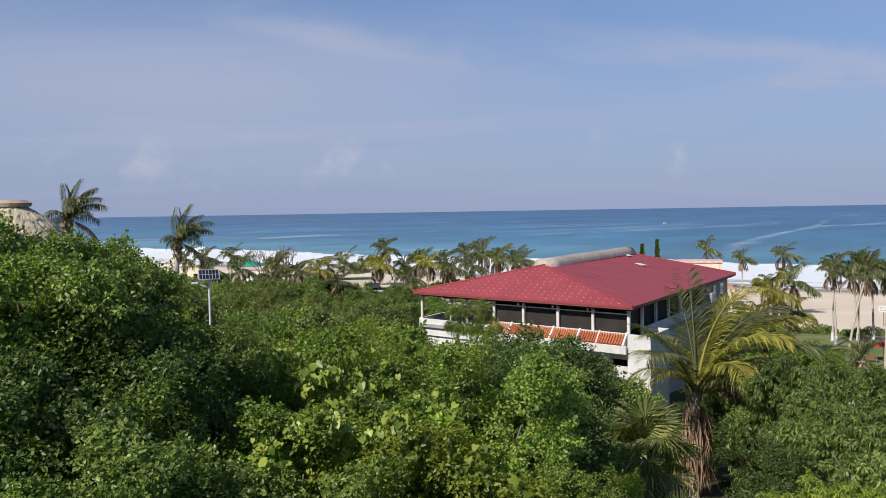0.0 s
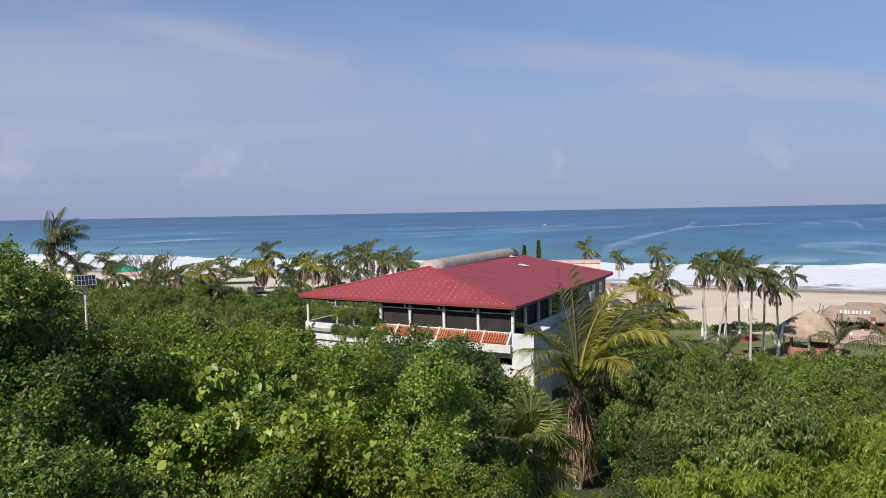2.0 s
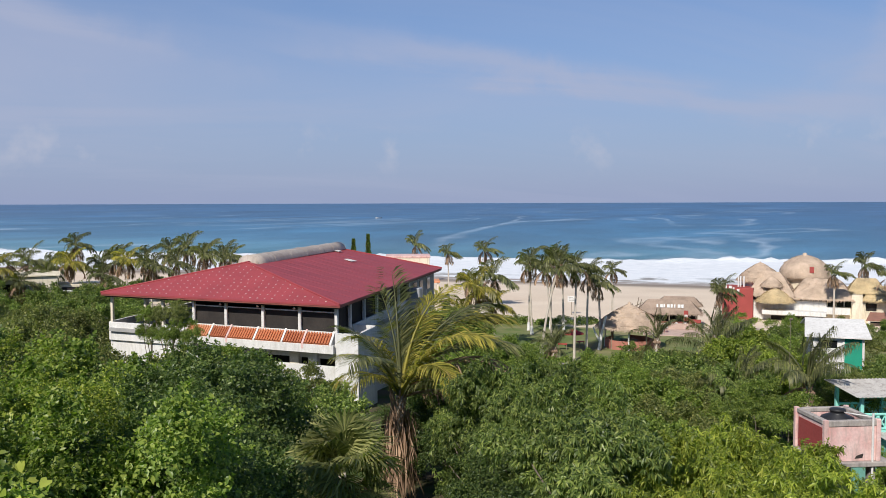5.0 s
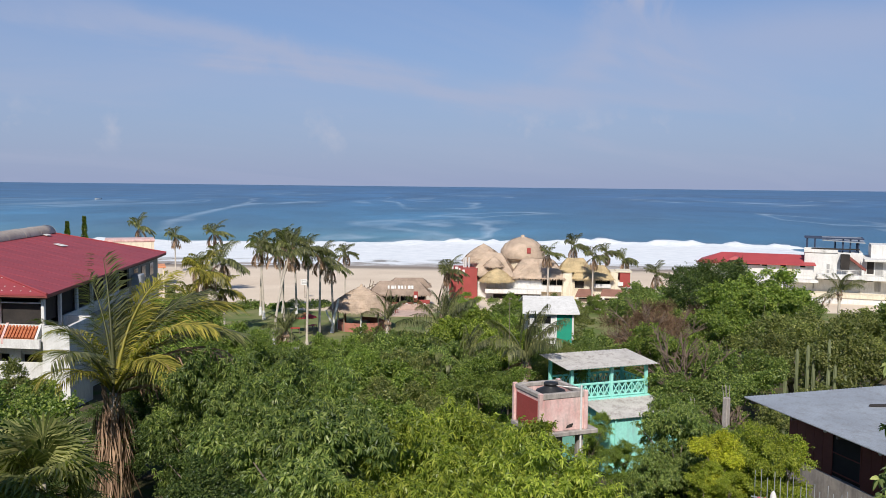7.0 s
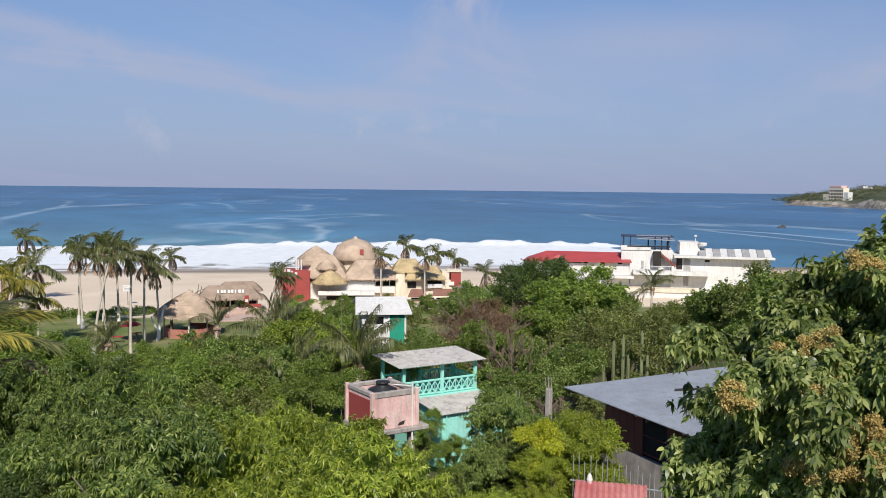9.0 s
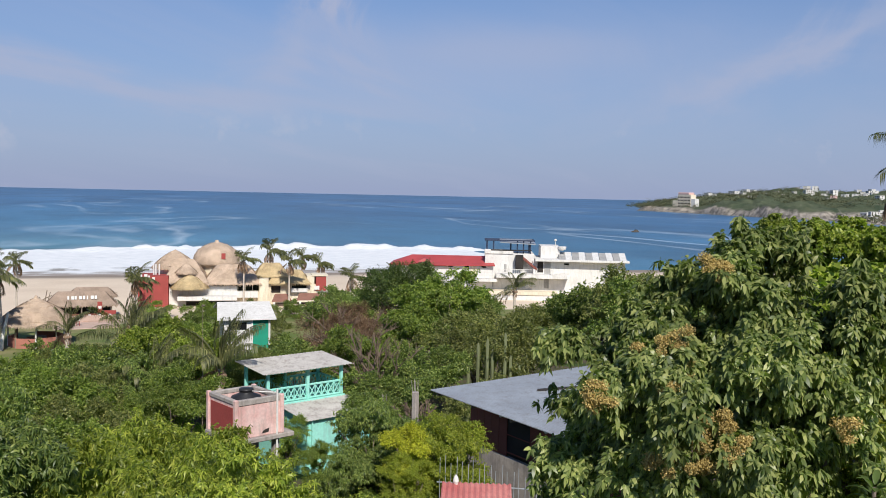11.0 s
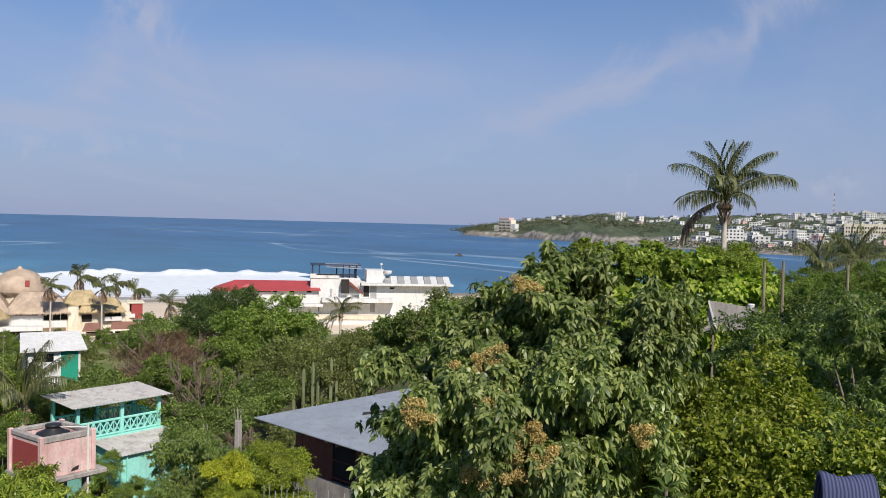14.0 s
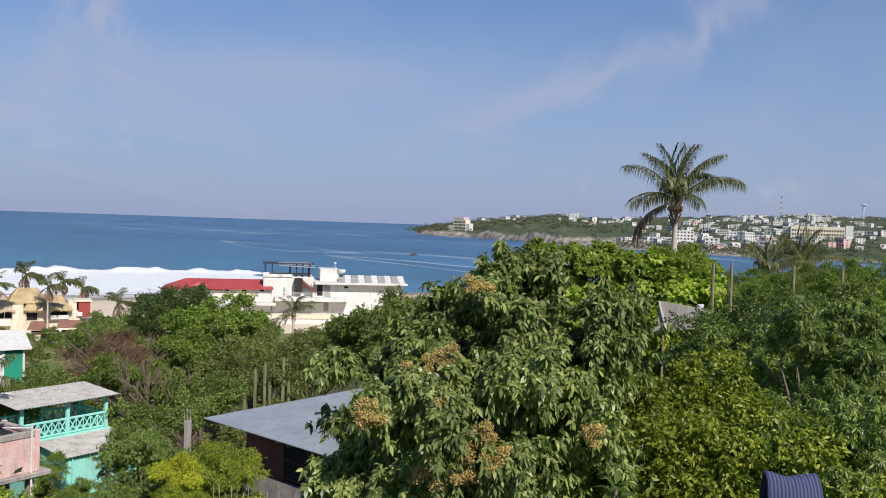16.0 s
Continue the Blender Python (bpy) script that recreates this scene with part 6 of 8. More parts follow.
# fronds by the tilt at which they leave the crown
FRONDS = {
    "green": {a: frond_mesh("frond", FROND, 10 + i, 3.6, 0.72, 72, a, b, 1.25, 0.040) for i, (a, b) in enumerate(((84, 42), (72, 60), (60, 72), (48, 74), (36, 70), (22, 62), (6, 55), (-14, 45)))},
    "yellow": {a: frond_mesh("frond", FROND_YELLOW, 30 + i, 3.6, 0.80, 84, a, b, 0.50, 0.042) for i, (a, b) in enumerate(((80, 60), (68, 85), (56, 95), (40, 95), (22, 80)))},
    "dry": {a: frond_mesh("frond", FROND_DRY, 50 + i, 3.4, 0.60, 60, a, b, 1.1, 0.034) for i, (a, b) in enumerate(((48, 110), (20, 100), (-15, 70), (-45, 45)))},
}


FRONDS["lush"] = {a: frond_mesh("frond", FROND, 70 + i, 3.6, 0.80, 84, a, b, 0.45, 0.042) for i, (a, b) in enumerate(((84, 40), (72, 62), (58, 78), (40, 80)))}


def frond_at(parent, kind, az, tilt, s, place, label=""):
    a = min(FRONDS[kind], key=lambda q: abs(q - tilt))
    f = part("frond", FRONDS[kind][a], None, parent, label)
    f.matrix_basis = pose(*place, 0, 0, az) @ Matrix.Diagonal((s, s, s, 1))


def palm_crown(name, material, seed, fronds=16, length=3.0, wind=0.0, low=2.0, high=82.0):
    """A whole far crown in one mesh, its fronds blown along +x."""
    rng = np.random.default_rng(seed)
    vs, fs, n = [], [], 0
    for i in range(fronds):
        w = 2.4 * i + rng.uniform(-0.3, 0.3)
        tilt = low + (high - low) * ((i * 0.618 + rng.uniform(0, 0.15)) % 1.0)
        blow = wind * (0.5 + 0.5 * (tilt > 30))
        me = frond_mesh("tmp", material, seed * 31 + i, length * rng.uniform(0.8, 1.1), length * 0.25, 34, tilt, rng.uniform(45, 85), 0.9, 0.080, (blow * math.cos(w), -blow * math.sin(w)))
        co = np.empty(len(me.vertices) * 3, np.float32)
        me.vertices.foreach_get("co", co)
        idx = np.empty(len(me.loops), np.int32)
        me.loops.foreach_get("vertex_index", idx)
        bpy.data.meshes.remove(me)
        vs.append(co.reshape(-1, 3) @ np.array(Matrix.Rotation(w, 3, "Z")).T)
        fs.append(idx.reshape(-1, 3) + n)
        n += len(vs[-1])
    return tri_mesh(name, material, np.concatenate(vs), np.concatenate(fs))


PALM_CROWNS = [palm_crown("crown", FROND, s, 19, 2.7, 0.45) for s in (1, 2, 3, 4)]
PALM_YELLOW = palm_crown("crown", FROND_YELLOW, 6, 19, 2.7, 0.40)
PALM_DEAD = [palm_crown("dead_fronds", FROND_DRY, s, 5, 2.3, 0.15, -70, -20) for s in (8, 9)]


def palm_trunk(seed, height, lean, r0=0.17, r1=0.11, sides=8):
    rng = random.Random(seed)
    g = Geo()
    n = max(8, int(height / 0.45))
    pts, rad = [], []
    for i in range(n + 1):
        k = i / n
        bend = k * k * 0.7 + 0.3 * k
        pts.append((lean[0] * bend, lean[1] * bend, -0.4 * (1 - k) + height * k))
        rad.append((r0 * 1.5 if k < 0.05 else r0 + (r1 - r0) * k) * (1.06 if i % 2 else 0.96))
    return g.tube(pts, rad, sides).mesh("trunk", PALMBARK, True)


def far_palm(i, x, y, top, lean=(0.6, 0.2), size=1.0, yellow=False, lime=False, label="tall coconut palm with a windblown crown"):
    z0 = ground_at(x, y)
    h = top - z0
    t = thing("coconut_palm", x, y, z0, 0, label, "palm tree", "coconut palms by the beach")
    part("trunk", palm_trunk(i, h, lean), None, t)
    if lime:
        part("lime_wash", Geo().tube([(lean[0] * 0.0, 0, -0.2), (lean[0] * 0.05, lean[1] * 0.05, 1.25)], [0.275, 0.20], 8), LIME, t, "whitewashed trunk foot")
    c = part("crown", PALM_YELLOW if yellow else PALM_CROWNS[i % 4], None, t)
    c.matrix_basis = pose(lean[0], lean[1], h, 0, 0, -28 + 24 * math.sin(5 * i)) @ Matrix.Diagonal((size, size, size * (0.9 + 0.2 * (i % 3)), 1))
    part("dead_fronds", PALM_DEAD[i % 2], None, t, "hanging dry brown fronds").matrix_basis = pose(lean[0], lean[1], h - 0.1, 0, 0, 71 * i) @ Matrix.Diagonal((size, size, size, 1))
    nuts = Geo()
    rng = random.Random(i)
    for k in range(5):
        w = rng.uniform(0, 6.28)
        nuts.lathe(lean[0] + 0.2 * math.cos(w), lean[1] + 0.2 * math.sin(w), [(0.02, h - 0.42), (0.12, h - 0.34), (0.12, h - 0.22), (0.02, h - 0.14)], 6)
    part("coconut_cluster", nuts, LEAF_OLIVE, t, kind="stuff")
    return t


# trees and shrubs: kind, x, y, height of the top, crown radius
for kind, x, y, top, r in (
    ("broad", -6.6, 11.4, 22.20, 1.9), ("broad", -5.6, 11.8, 22.05, 1.6), ("broad", -5.0, 12.2, 21.85, 1.3), ("broad", -4.7, 12.6, 21.40, 0.8), ("broad", -3.6, 12.8, 20.60, 1.0), ("broad", -8.0, 14.5, 22.10, 2.4),
    ("deep", -5.4, 9.4, 20.60, 1.8), ("broad", -3.6, 9.6, 20.20, 1.6), ("deep", -4.7, 10.6, 21.00, 1.6), ("leafy", -2.3, 11.0, 19.80, 1.4), ("leafy", -4.6, 19.6, 19.90, 2.6), ("leafy", -1.7, 14.0, 20.30, 1.7), ("close", -0.5, 11.6, 19.50, 1.5),
    ("leafy", 0.5, 14.8, 19.90, 1.8), ("small", -2.8, 16.6, 20.10, 1.8), ("deep", 1.4, 16.4, 19.20, 1.5), ("small", 0.8, 11.2, 18.70, 1.3), ("leafy", 1.7, 13.4, 18.30, 1.1), ("small", -0.8, 17.0, 19.80, 1.6), ("leafy", -2.4, 8.6, 18.90, 1.3), ("leafy", -0.7, 9.0, 18.40, 1.3),
    ("leafy", -2.0, 24.0, 18.90, 3.0), ("deep", 2.7, 25.6, 18.80, 2.3), ("deep", 1.2, 21.0, 18.80, 2.0), ("deep", 3.2, 25.6, 17.80, 1.5), ("small", 6.2, 27.0, 13.20, 1.6), ("small", 4.0, 17.0, 16.60, 1.6),
    ("leafy", -8.5, 27.0, 19.40, 3.6), ("small", -4.5, 30.0, 18.40, 3.0), ("green", -2.0, 40.0, 17.40, 4.0), ("fine", -8.0, 46.0, 17.20, 4.5), ("wood", -16.0, 52.0, 15.80, 4.2), ("wood", -11.0, 60.0, 16.00, 4.5),
    ("fine", 3.0, 44.0, 15.40, 3.6), ("wood", 5.4, 37.0, 14.60, 3.0), ("fine", 3.0, 56.0, 13.90, 4.0), ("fine", -4.5, 64.0, 14.60, 4.6), ("green", -13.0, 72.0, 14.80, 5.0), ("fine", -24.0, 78.0, 16.20, 6.0), ("wood", 8.5, 52.0, 12.40, 3.6),
    ("fine", 10.0, 62.0, 11.50, 3.6), ("green", 6.0, 68.0, 12.00, 3.4), ("wood", 14.5, 58.0, 7.60, 2.6), ("fine", -8.0, 84.0, 13.60, 5.0), ("fine", -18.0, 96.0, 13.20, 6.0), ("wood", -30.0, 104.0, 13.60, 7.0), ("fine", -8.0, 106.0, 11.80, 5.5), ("wood", -42.0, 120.0, 13.80, 8.0),
    ("fine", -20.0, 130.0, 11.20, 6.5), ("fine", -34.0, 150.0, 11.00, 8.0), ("wood", -8.0, 140.0, 10.00, 6.0), ("wood", -55.0, 170.0, 11.00, 9.0), ("fine", 4.0, 135.0, 9.20, 5.0), ("fine", -30.0, 190.0, 7.60, 6.0), ("wood", -45.0, 205.0, 7.40, 7.0), ("fine", -15.0, 200.0, 7.00, 6.0), ("fine", 0.0, 200.0, 7.00, 6.0), ("wood", -70.0, 200.0, 8.60, 8.0), ("fine", 14.0, 190.0, 6.80, 5.0), ("wood", -5.0, 165.0, 8.20, 6.0), ("wood", -60.0, 215.0, 8.60, 8.0), ("fine", 10.0, 160.0, 8.00, 6.0), ("wood", 24.0, 140.0, 8.50, 5.0),
    ("darkmango", 14.8, 35.0, 16.00, 2.8), ("darkmango", 16.6, 34.0, 15.40, 2.8), ("deep", 12.6, 30.0, 13.90, 2.4), ("leafy", 9.6, 27.5, 11.70, 1.8), ("darkmango", 11.8, 23.4, 17.20, 2.5), ("deep", 10.2, 25.5, 13.70, 1.8),
    ("deep", 9.2, 20.0, 15.10, 2.1), ("mango", 14.4, 21.0, 16.50, 2.4), ("mango", 16.9, 24.5, 15.80, 2.8), ("darkmango", 6.8, 21.0, 14.20, 1.8), ("deep", 8.0, 16.0, 14.70, 1.9), ("mango", 11.0, 16.8, 16.60, 2.0), ("mango", 7.6, 16.6, 16.9, 1.4),
    ("mango", 13.4, 16.6, 17.20, 2.0), ("mango", 16.5, 19.8, 15.00, 1.6), ("mango", 15.8, 14.0, 15.50, 1.6), ("mango", 20.4, 28.0, 14.40, 2.4), ("small", 21.6, 25.6, 12.50, 1.8), ("leafy", 20.6, 34.5, 13.50, 2.6), ("leafy", 19.0, 41.0, 13.00, 3.2), ("fine", 24.5, 39.0, 13.00, 2.8),
    ("darkmango", 24.1, 22.1, 15.45, 1.55), ("leafy", 26.4, 21.5, 14.13, 1.2), ("darkmango", 23.6, 21.6, 14.20, 1.3), ("leafy", 25.6, 20.6, 14.20, 1.2), ("close", 24.0, 18.6, 14.10, 1.0), ("close", 23.0, 19.4, 13.90, 0.8), ("leafy", 22.6, 20.6, 12.90, 1.3), ("leafy", 26.4, 22.4, 13.60, 1.3), ("yellow", 23.0, 19.6, 15.00, 0.8), ("close", 22.6, 19.3, 14.30, 0.7), ("close", 24.4, 18.9, 15.20, 1.1), ("leafy", 30.6, 29.0, 10.30, 1.2), ("darkmango", 34.2, 31.0, 9.40, 1.2), ("small", 20.5, 19.5, 13.70, 1.7), ("leafy", 22.4, 18.6, 13.10, 1.2),
    ("wood", 31.0, 51.0, 12.60, 3.6), ("fine", 38.0, 52.0, 12.00, 3.8), ("green", 27.0, 45.0, 13.00, 3.0), ("round", 47.5, 64.0, 10.90, 3.6), ("green", 42.0, 57.0, 10.60, 3.4), ("fine", 33.0, 62.0, 10.20, 4.0), ("fine", 24.0, 56.0, 11.40, 4.0),
    ("wood", 28.0, 66.0, 9.60, 4.0), ("fine", 36.0, 72.0, 8.60, 3.6), ("wood", 50.0, 82.0, 7.40, 3.0), ("fine", 43.0, 66.0, 9.40, 3.6), ("leafy", 39.0, 80.0, 7.20, 3.0), ("fine", 20.5, 48.0, 12.20, 3.6),
    ("dry", 56.85, 52.05, 12.8, 4.2), ("dry", 51.1, 46.2, 13.2, 3.0), ("dry", 64.9, 55.8, 12.2, 3.6), ("fine", 54.0, 60.0, 8.80, 3.2), ("deep", 70.0, 55.1, 15.90, 4.0), ("deep", 74.1, 59.4, 15.00, 4.0), ("green", 66.0, 48.0, 15.80, 4.0), ("green", 58.5, 46.5, 13.40, 3.2), ("fine", 55.0, 36.0, 14.20, 4.0), ("fine", 58.5, 40.0, 13.80, 3.6),
    ("green", 47.4, 42.4, 13.20, 2.6), ("fine", 62.0, 36.0, 13.90, 3.6), ("wood", 66.0, 33.0, 16.40, 4.2), ("fine", 62.0, 28.5, 17.60, 4.0), ("wood", 56.0, 24.0, 17.40, 3.6), ("fine", 75.0, 45.0, 12.10, 4.0), ("fine", 80.0, 60.0, 12.40, 5.0), ("wood", 46.5, 36.0, 12.60, 2.4), ("fine", 43.0, 29.5, 12.2, 2.4), ("leafy", 33.5, 35.2, 10.7, 1.1), ("leafy", 30.7, 30.3, 10.9, 0.9),
    *(("wood", -64.0 + 7.2 * i, 188.0 + 6 * math.sin(3 * i), 6.9 + 0.7 * math.sin(5 * i), 4.6) for i in range(12)), ("wood", 41.0, 35.0, 12.00, 2.4),
    ("wood", 84.0, 75.0, 10.40, 5.0), ("fine", 70.0, 78.0, 9.00, 4.4), ("wood", 96.0, 86.0, 9.20, 5.0), ("fine", 100.0, 70.0, 9.20, 5.0), ("fine", 88.0, 95.0, 6.40, 4.0), ("wood", 76.0, 92.0, 6.60, 3.6), ("fine", 65.0, 88.0, 7.20, 3.6), ("fine", 110.0, 60.0, 7.80, 5.0), ("wood", 120.0, 80.0, 7.00, 4.0),
    ("close", 12.6, 4.4, 20.70, 1.3), ("close", 11.6, 3.5, 20.30, 1.2), ("close", 13.4, 5.3, 20.30, 1.2), ("darkmango", 16.6, 3.3, 20.80, 1.5), ("darkmango", 14.6, 2.6, 21.40, 1.3), ("deep", 17.6, 2.8, 21.20, 1.3), ("darkmango", 12.0, 2.6, 20.60, 1.0), ("close", 10.4, 3.2, 19.40, 1.0), ("fine", 22.0, 2.4, 20.90, 2.4), ("leafy", 19.6, 0.6, 21.20, 1.9), ("close", 9.6, 1.2, 19.00, 1.4), ("darkmango", 11.6, 0.4, 19.60, 1.4),
    ("vine", 25.4, 6.3, 21.55, 1.4), ("vine", 25.2, 7.6, 21.70, 0.9), ("vine", 25.0, 8.6, 21.62, 0.55), ("vine", 24.9, 9.4, 21.70, 0.5), ("wood", 30.0, 8.0, 19.20, 2.6), ("wood", 40.0, 2.0, 20.20, 4.0), ("fine", 30.0, 0.8, 20.60, 3.2), ("fine", 46.0, 16.0, 17.20, 3.6), ("fine", 38.0, 15.0, 17.60, 3.0), ("wood", 26.0, 12.0, 17.60, 2.4),
    ("leafy", 84.0, 113.0, 5.40, 2.4), ("leafy", 89.0, 108.0, 5.60, 2.6), ("fine", 94.0, 104.0, 5.20, 2.6), ("leafy", 99.0, 99.0, 5.60, 2.6), ("fine", 103.0, 95.0, 4.60, 2.4), ("leafy", 109.0, 89.0, 4.80, 2.4), ("leafy", 80.0, 108.0, 5.00, 2.4), ("fine", 91.0, 100.0, 6.20, 3.0),
    ("fine", 28.0, 80.0, 13.00, 3.2), ("fine", 25.0, 77.0, 12.00, 3.4), ("leafy", 31.0, 84.0, 10.00, 3.2), ("fine", 22.0, 66.0, 10.40, 3.2), ("leafy", 28.5, 70.0, 10.60, 3.0), ("fine", 35.0, 84.0, 7.40, 2.8),
    ("vine", 24.4, 7.6, 20.70, 2.0), ("leafy", 26.6, 4.6, 20.40, 2.0), ("fine", 70.0, -6.0, 19.60, 4.5), ("wood", 80.0, 2.0, 19.00, 5.0), ("fine", 75.0, 10.0, 18.40, 4.5), ("wood", 62.0, 10.0, 18.40, 3.8), ("fine", 85.0, -12.0, 19.60, 5.5), ("fine", 58.0, 18.0, 17.80, 3.8), ("wood", 72.0, 22.0, 17.20, 4.5), ("fine", 92.0, 15.0, 17.20, 5.0), ("wood", 90.0, 30.0, 15.50, 5.0), ("fine", 110.0, 10.0, 16.80, 6.0), ("fine", 105.0, -12.0, 18.00, 6.0), ("wood", 110.0, 35.0, 13.50, 6.0),
    ("fine", 56.0, 0.0, 19.60, 4.5), ("fine", 52.0, 12.0, 16.60, 3.0), ("wood", 48.0, 4.0, 18.80, 3.0), ("wood", 35.0, -4.0, 21.00, 3.6), ("leafy", 22.0, -2.5, 21.40, 2.4),
    ("fine", 33.1, 57.0, 11.25, 2.6), ("leafy", 27.4, 51.0, 11.62, 2.2), ("wood", 33.7, 54.3, 12.03, 2.6), ("fine", 38.8, 58.1, 11.44, 2.6), ("round", 38.0, 51.3, 13.65, 2.4), ("leafy", 40.1, 50.9, 13.35, 2.2), ("leafy", 27.0, 44.3, 12.66, 2.2), ("leafy", 26.0, 56.2, 11.56, 2.2), ("wood", 25.2, 58.8, 11.82, 2.4), ("fine", 29.9, 44.8, 12.60, 2.4), ("fine", 26.6, 46.9, 12.16, 2.2), ("darkmango", 31.7, 43.6, 13.33, 2.2), ("leafy", 20.9, 51.9, 13.66, 2.6), ("wood", 16.9, 47.0, 14.03, 2.4), ("leafy", 19.7, 43.7, 12.99, 2.2), ("leafy", 38.4, 44.6, 12.78, 1.9), ("round", 38.3, 47.3, 13.02, 2.0), ("leafy", 30.0, 39.9, 13.22, 2.2), ("fine", 29.6, 45.1, 13.06, 2.4), ("leafy", 26.8, 46.8, 12.79, 2.4), ("wood", 46.0, 47.0, 12.15, 2.6), ("fine", 37.4, 41.5, 12.86, 1.8),
    ("leafy", -4.0, 13.4, 20.06, 1.3), ("broad", -4.8, 15.3, 20.20, 1.5), ("leafy", -4.3, 17.5, 19.46, 1.6), ("broad", -3.9, 11.3, 20.08, 1.1), ("small", -4.4, 21.6, 19.21, 2.0), ("leafy", -3.8, 25.7, 18.89, 2.4), ("fine", -8.4, 32.9, 18.19, 2.6), ("wood", -9.3, 43.0, 17.41, 3.2), ("wood", -11.6, 149.6, 9.57, 4.5), ("wood", -20.1, 138.5, 9.56, 4.0), ("fine", -28.9, 147.2, 10.33, 5.0), ("wood", -36.6, 155.8, 10.25, 5.0), ("fine", -13.5, 119.2, 10.00, 4.0), ("fine", -7.8, 139.8, 8.97, 4.5), ("wood", -3.6, 120.0, 10.38, 4.0), ("deep", 20.6, 3.4, 21.02, 1.6), ("fine", 23.6, 2.3, 21.31, 1.9),
    ("deep", 15.2, 42.6, 12.10, 2.0), ("deep", 14.4, 37.6, 13.90, 2.2), ("darkmango", 16.1, 40.9, 14.04, 2.6), ("darkmango", 14.3, 33.0, 14.69, 2.0), ("leafy", 28.3, 51.7, 12.85, 2.2), ("deep", 14.1, 47.9, 11.75, 1.8), ("round", 40.0, 67.0, 9.40, 3.0),
    ("green", 22.3, 59.9, 13.2, 2.6), ("leafy", 25.2, 60.9, 12.65, 2.6), ("fine", 35.7, 60.1, 11.11, 2.6), ("leafy", 29.4, 54.5, 11.93, 2.2), ("green", 21.6, 64.3, 14.47, 3.0), ("darkmango", 24.7, 52.4, 12.49, 2.2),
    ("fine", 2.6, 75.1, 14.47, 1.5), ("leafy", 1.0, 76.6, 13.88, 1.1), ("leafy", 3.2, 73.6, 13.08, 1.6),
    ("leafy", 32.7, 3.9, 20.74, 1.0), ("fine", 35.7, 3.4, 20.81, 1.2), ("leafy", 31.7, 2.9, 20.91, 1.0), ("fine", 34.7, 2.3, 21.06, 1.3), ("leafy", 32.6, 1.9, 21.25, 1.2), ("fine", 34.6, 1.2, 21.31, 1.5), ("leafy", 31.6, 0.8, 21.50, 1.4), ("fine", 33.5, 0.1, 21.47, 1.6), ("leafy", 32.4, -0.4, 21.53, 1.7), ("leafy", 31.7, 4.3, 20.51, 0.9), ("fine", 37.6, 5.2, 20.26, 1.0),
    ("fine", 37.6, 4.9, 20.58, 1.0), ("leafy", 36.7, 4.2, 20.78, 1.0), ("round", 25.6, 5.4, 21.47, 0.6), ("round", 25.5, 5.9, 21.73, 0.8), ("fine", 35.6, 5.4, 20.47, 0.9),
    ("leafy", 25.2, 20.7, 14.63, 1.0), ("wood", -50.8, 165.7, 10.90, 4.6), ("fine", -46.0, 168.6, 10.33, 4.6), ("wood", -37.1, 156.9, 10.57, 4.6), ("fine", -35.8, 177.0, 10.05, 4.6), ("wood", -27.0, 163.3, 10.41, 4.6), ("fine", -21.8, 170.0, 8.49, 4.6), ("wood", -15.5, 170.8, 8.52, 4.6), ("fine", -7.6, 163.2, 9.26, 4.6),
):
    tree(kind, x, y, top, r)

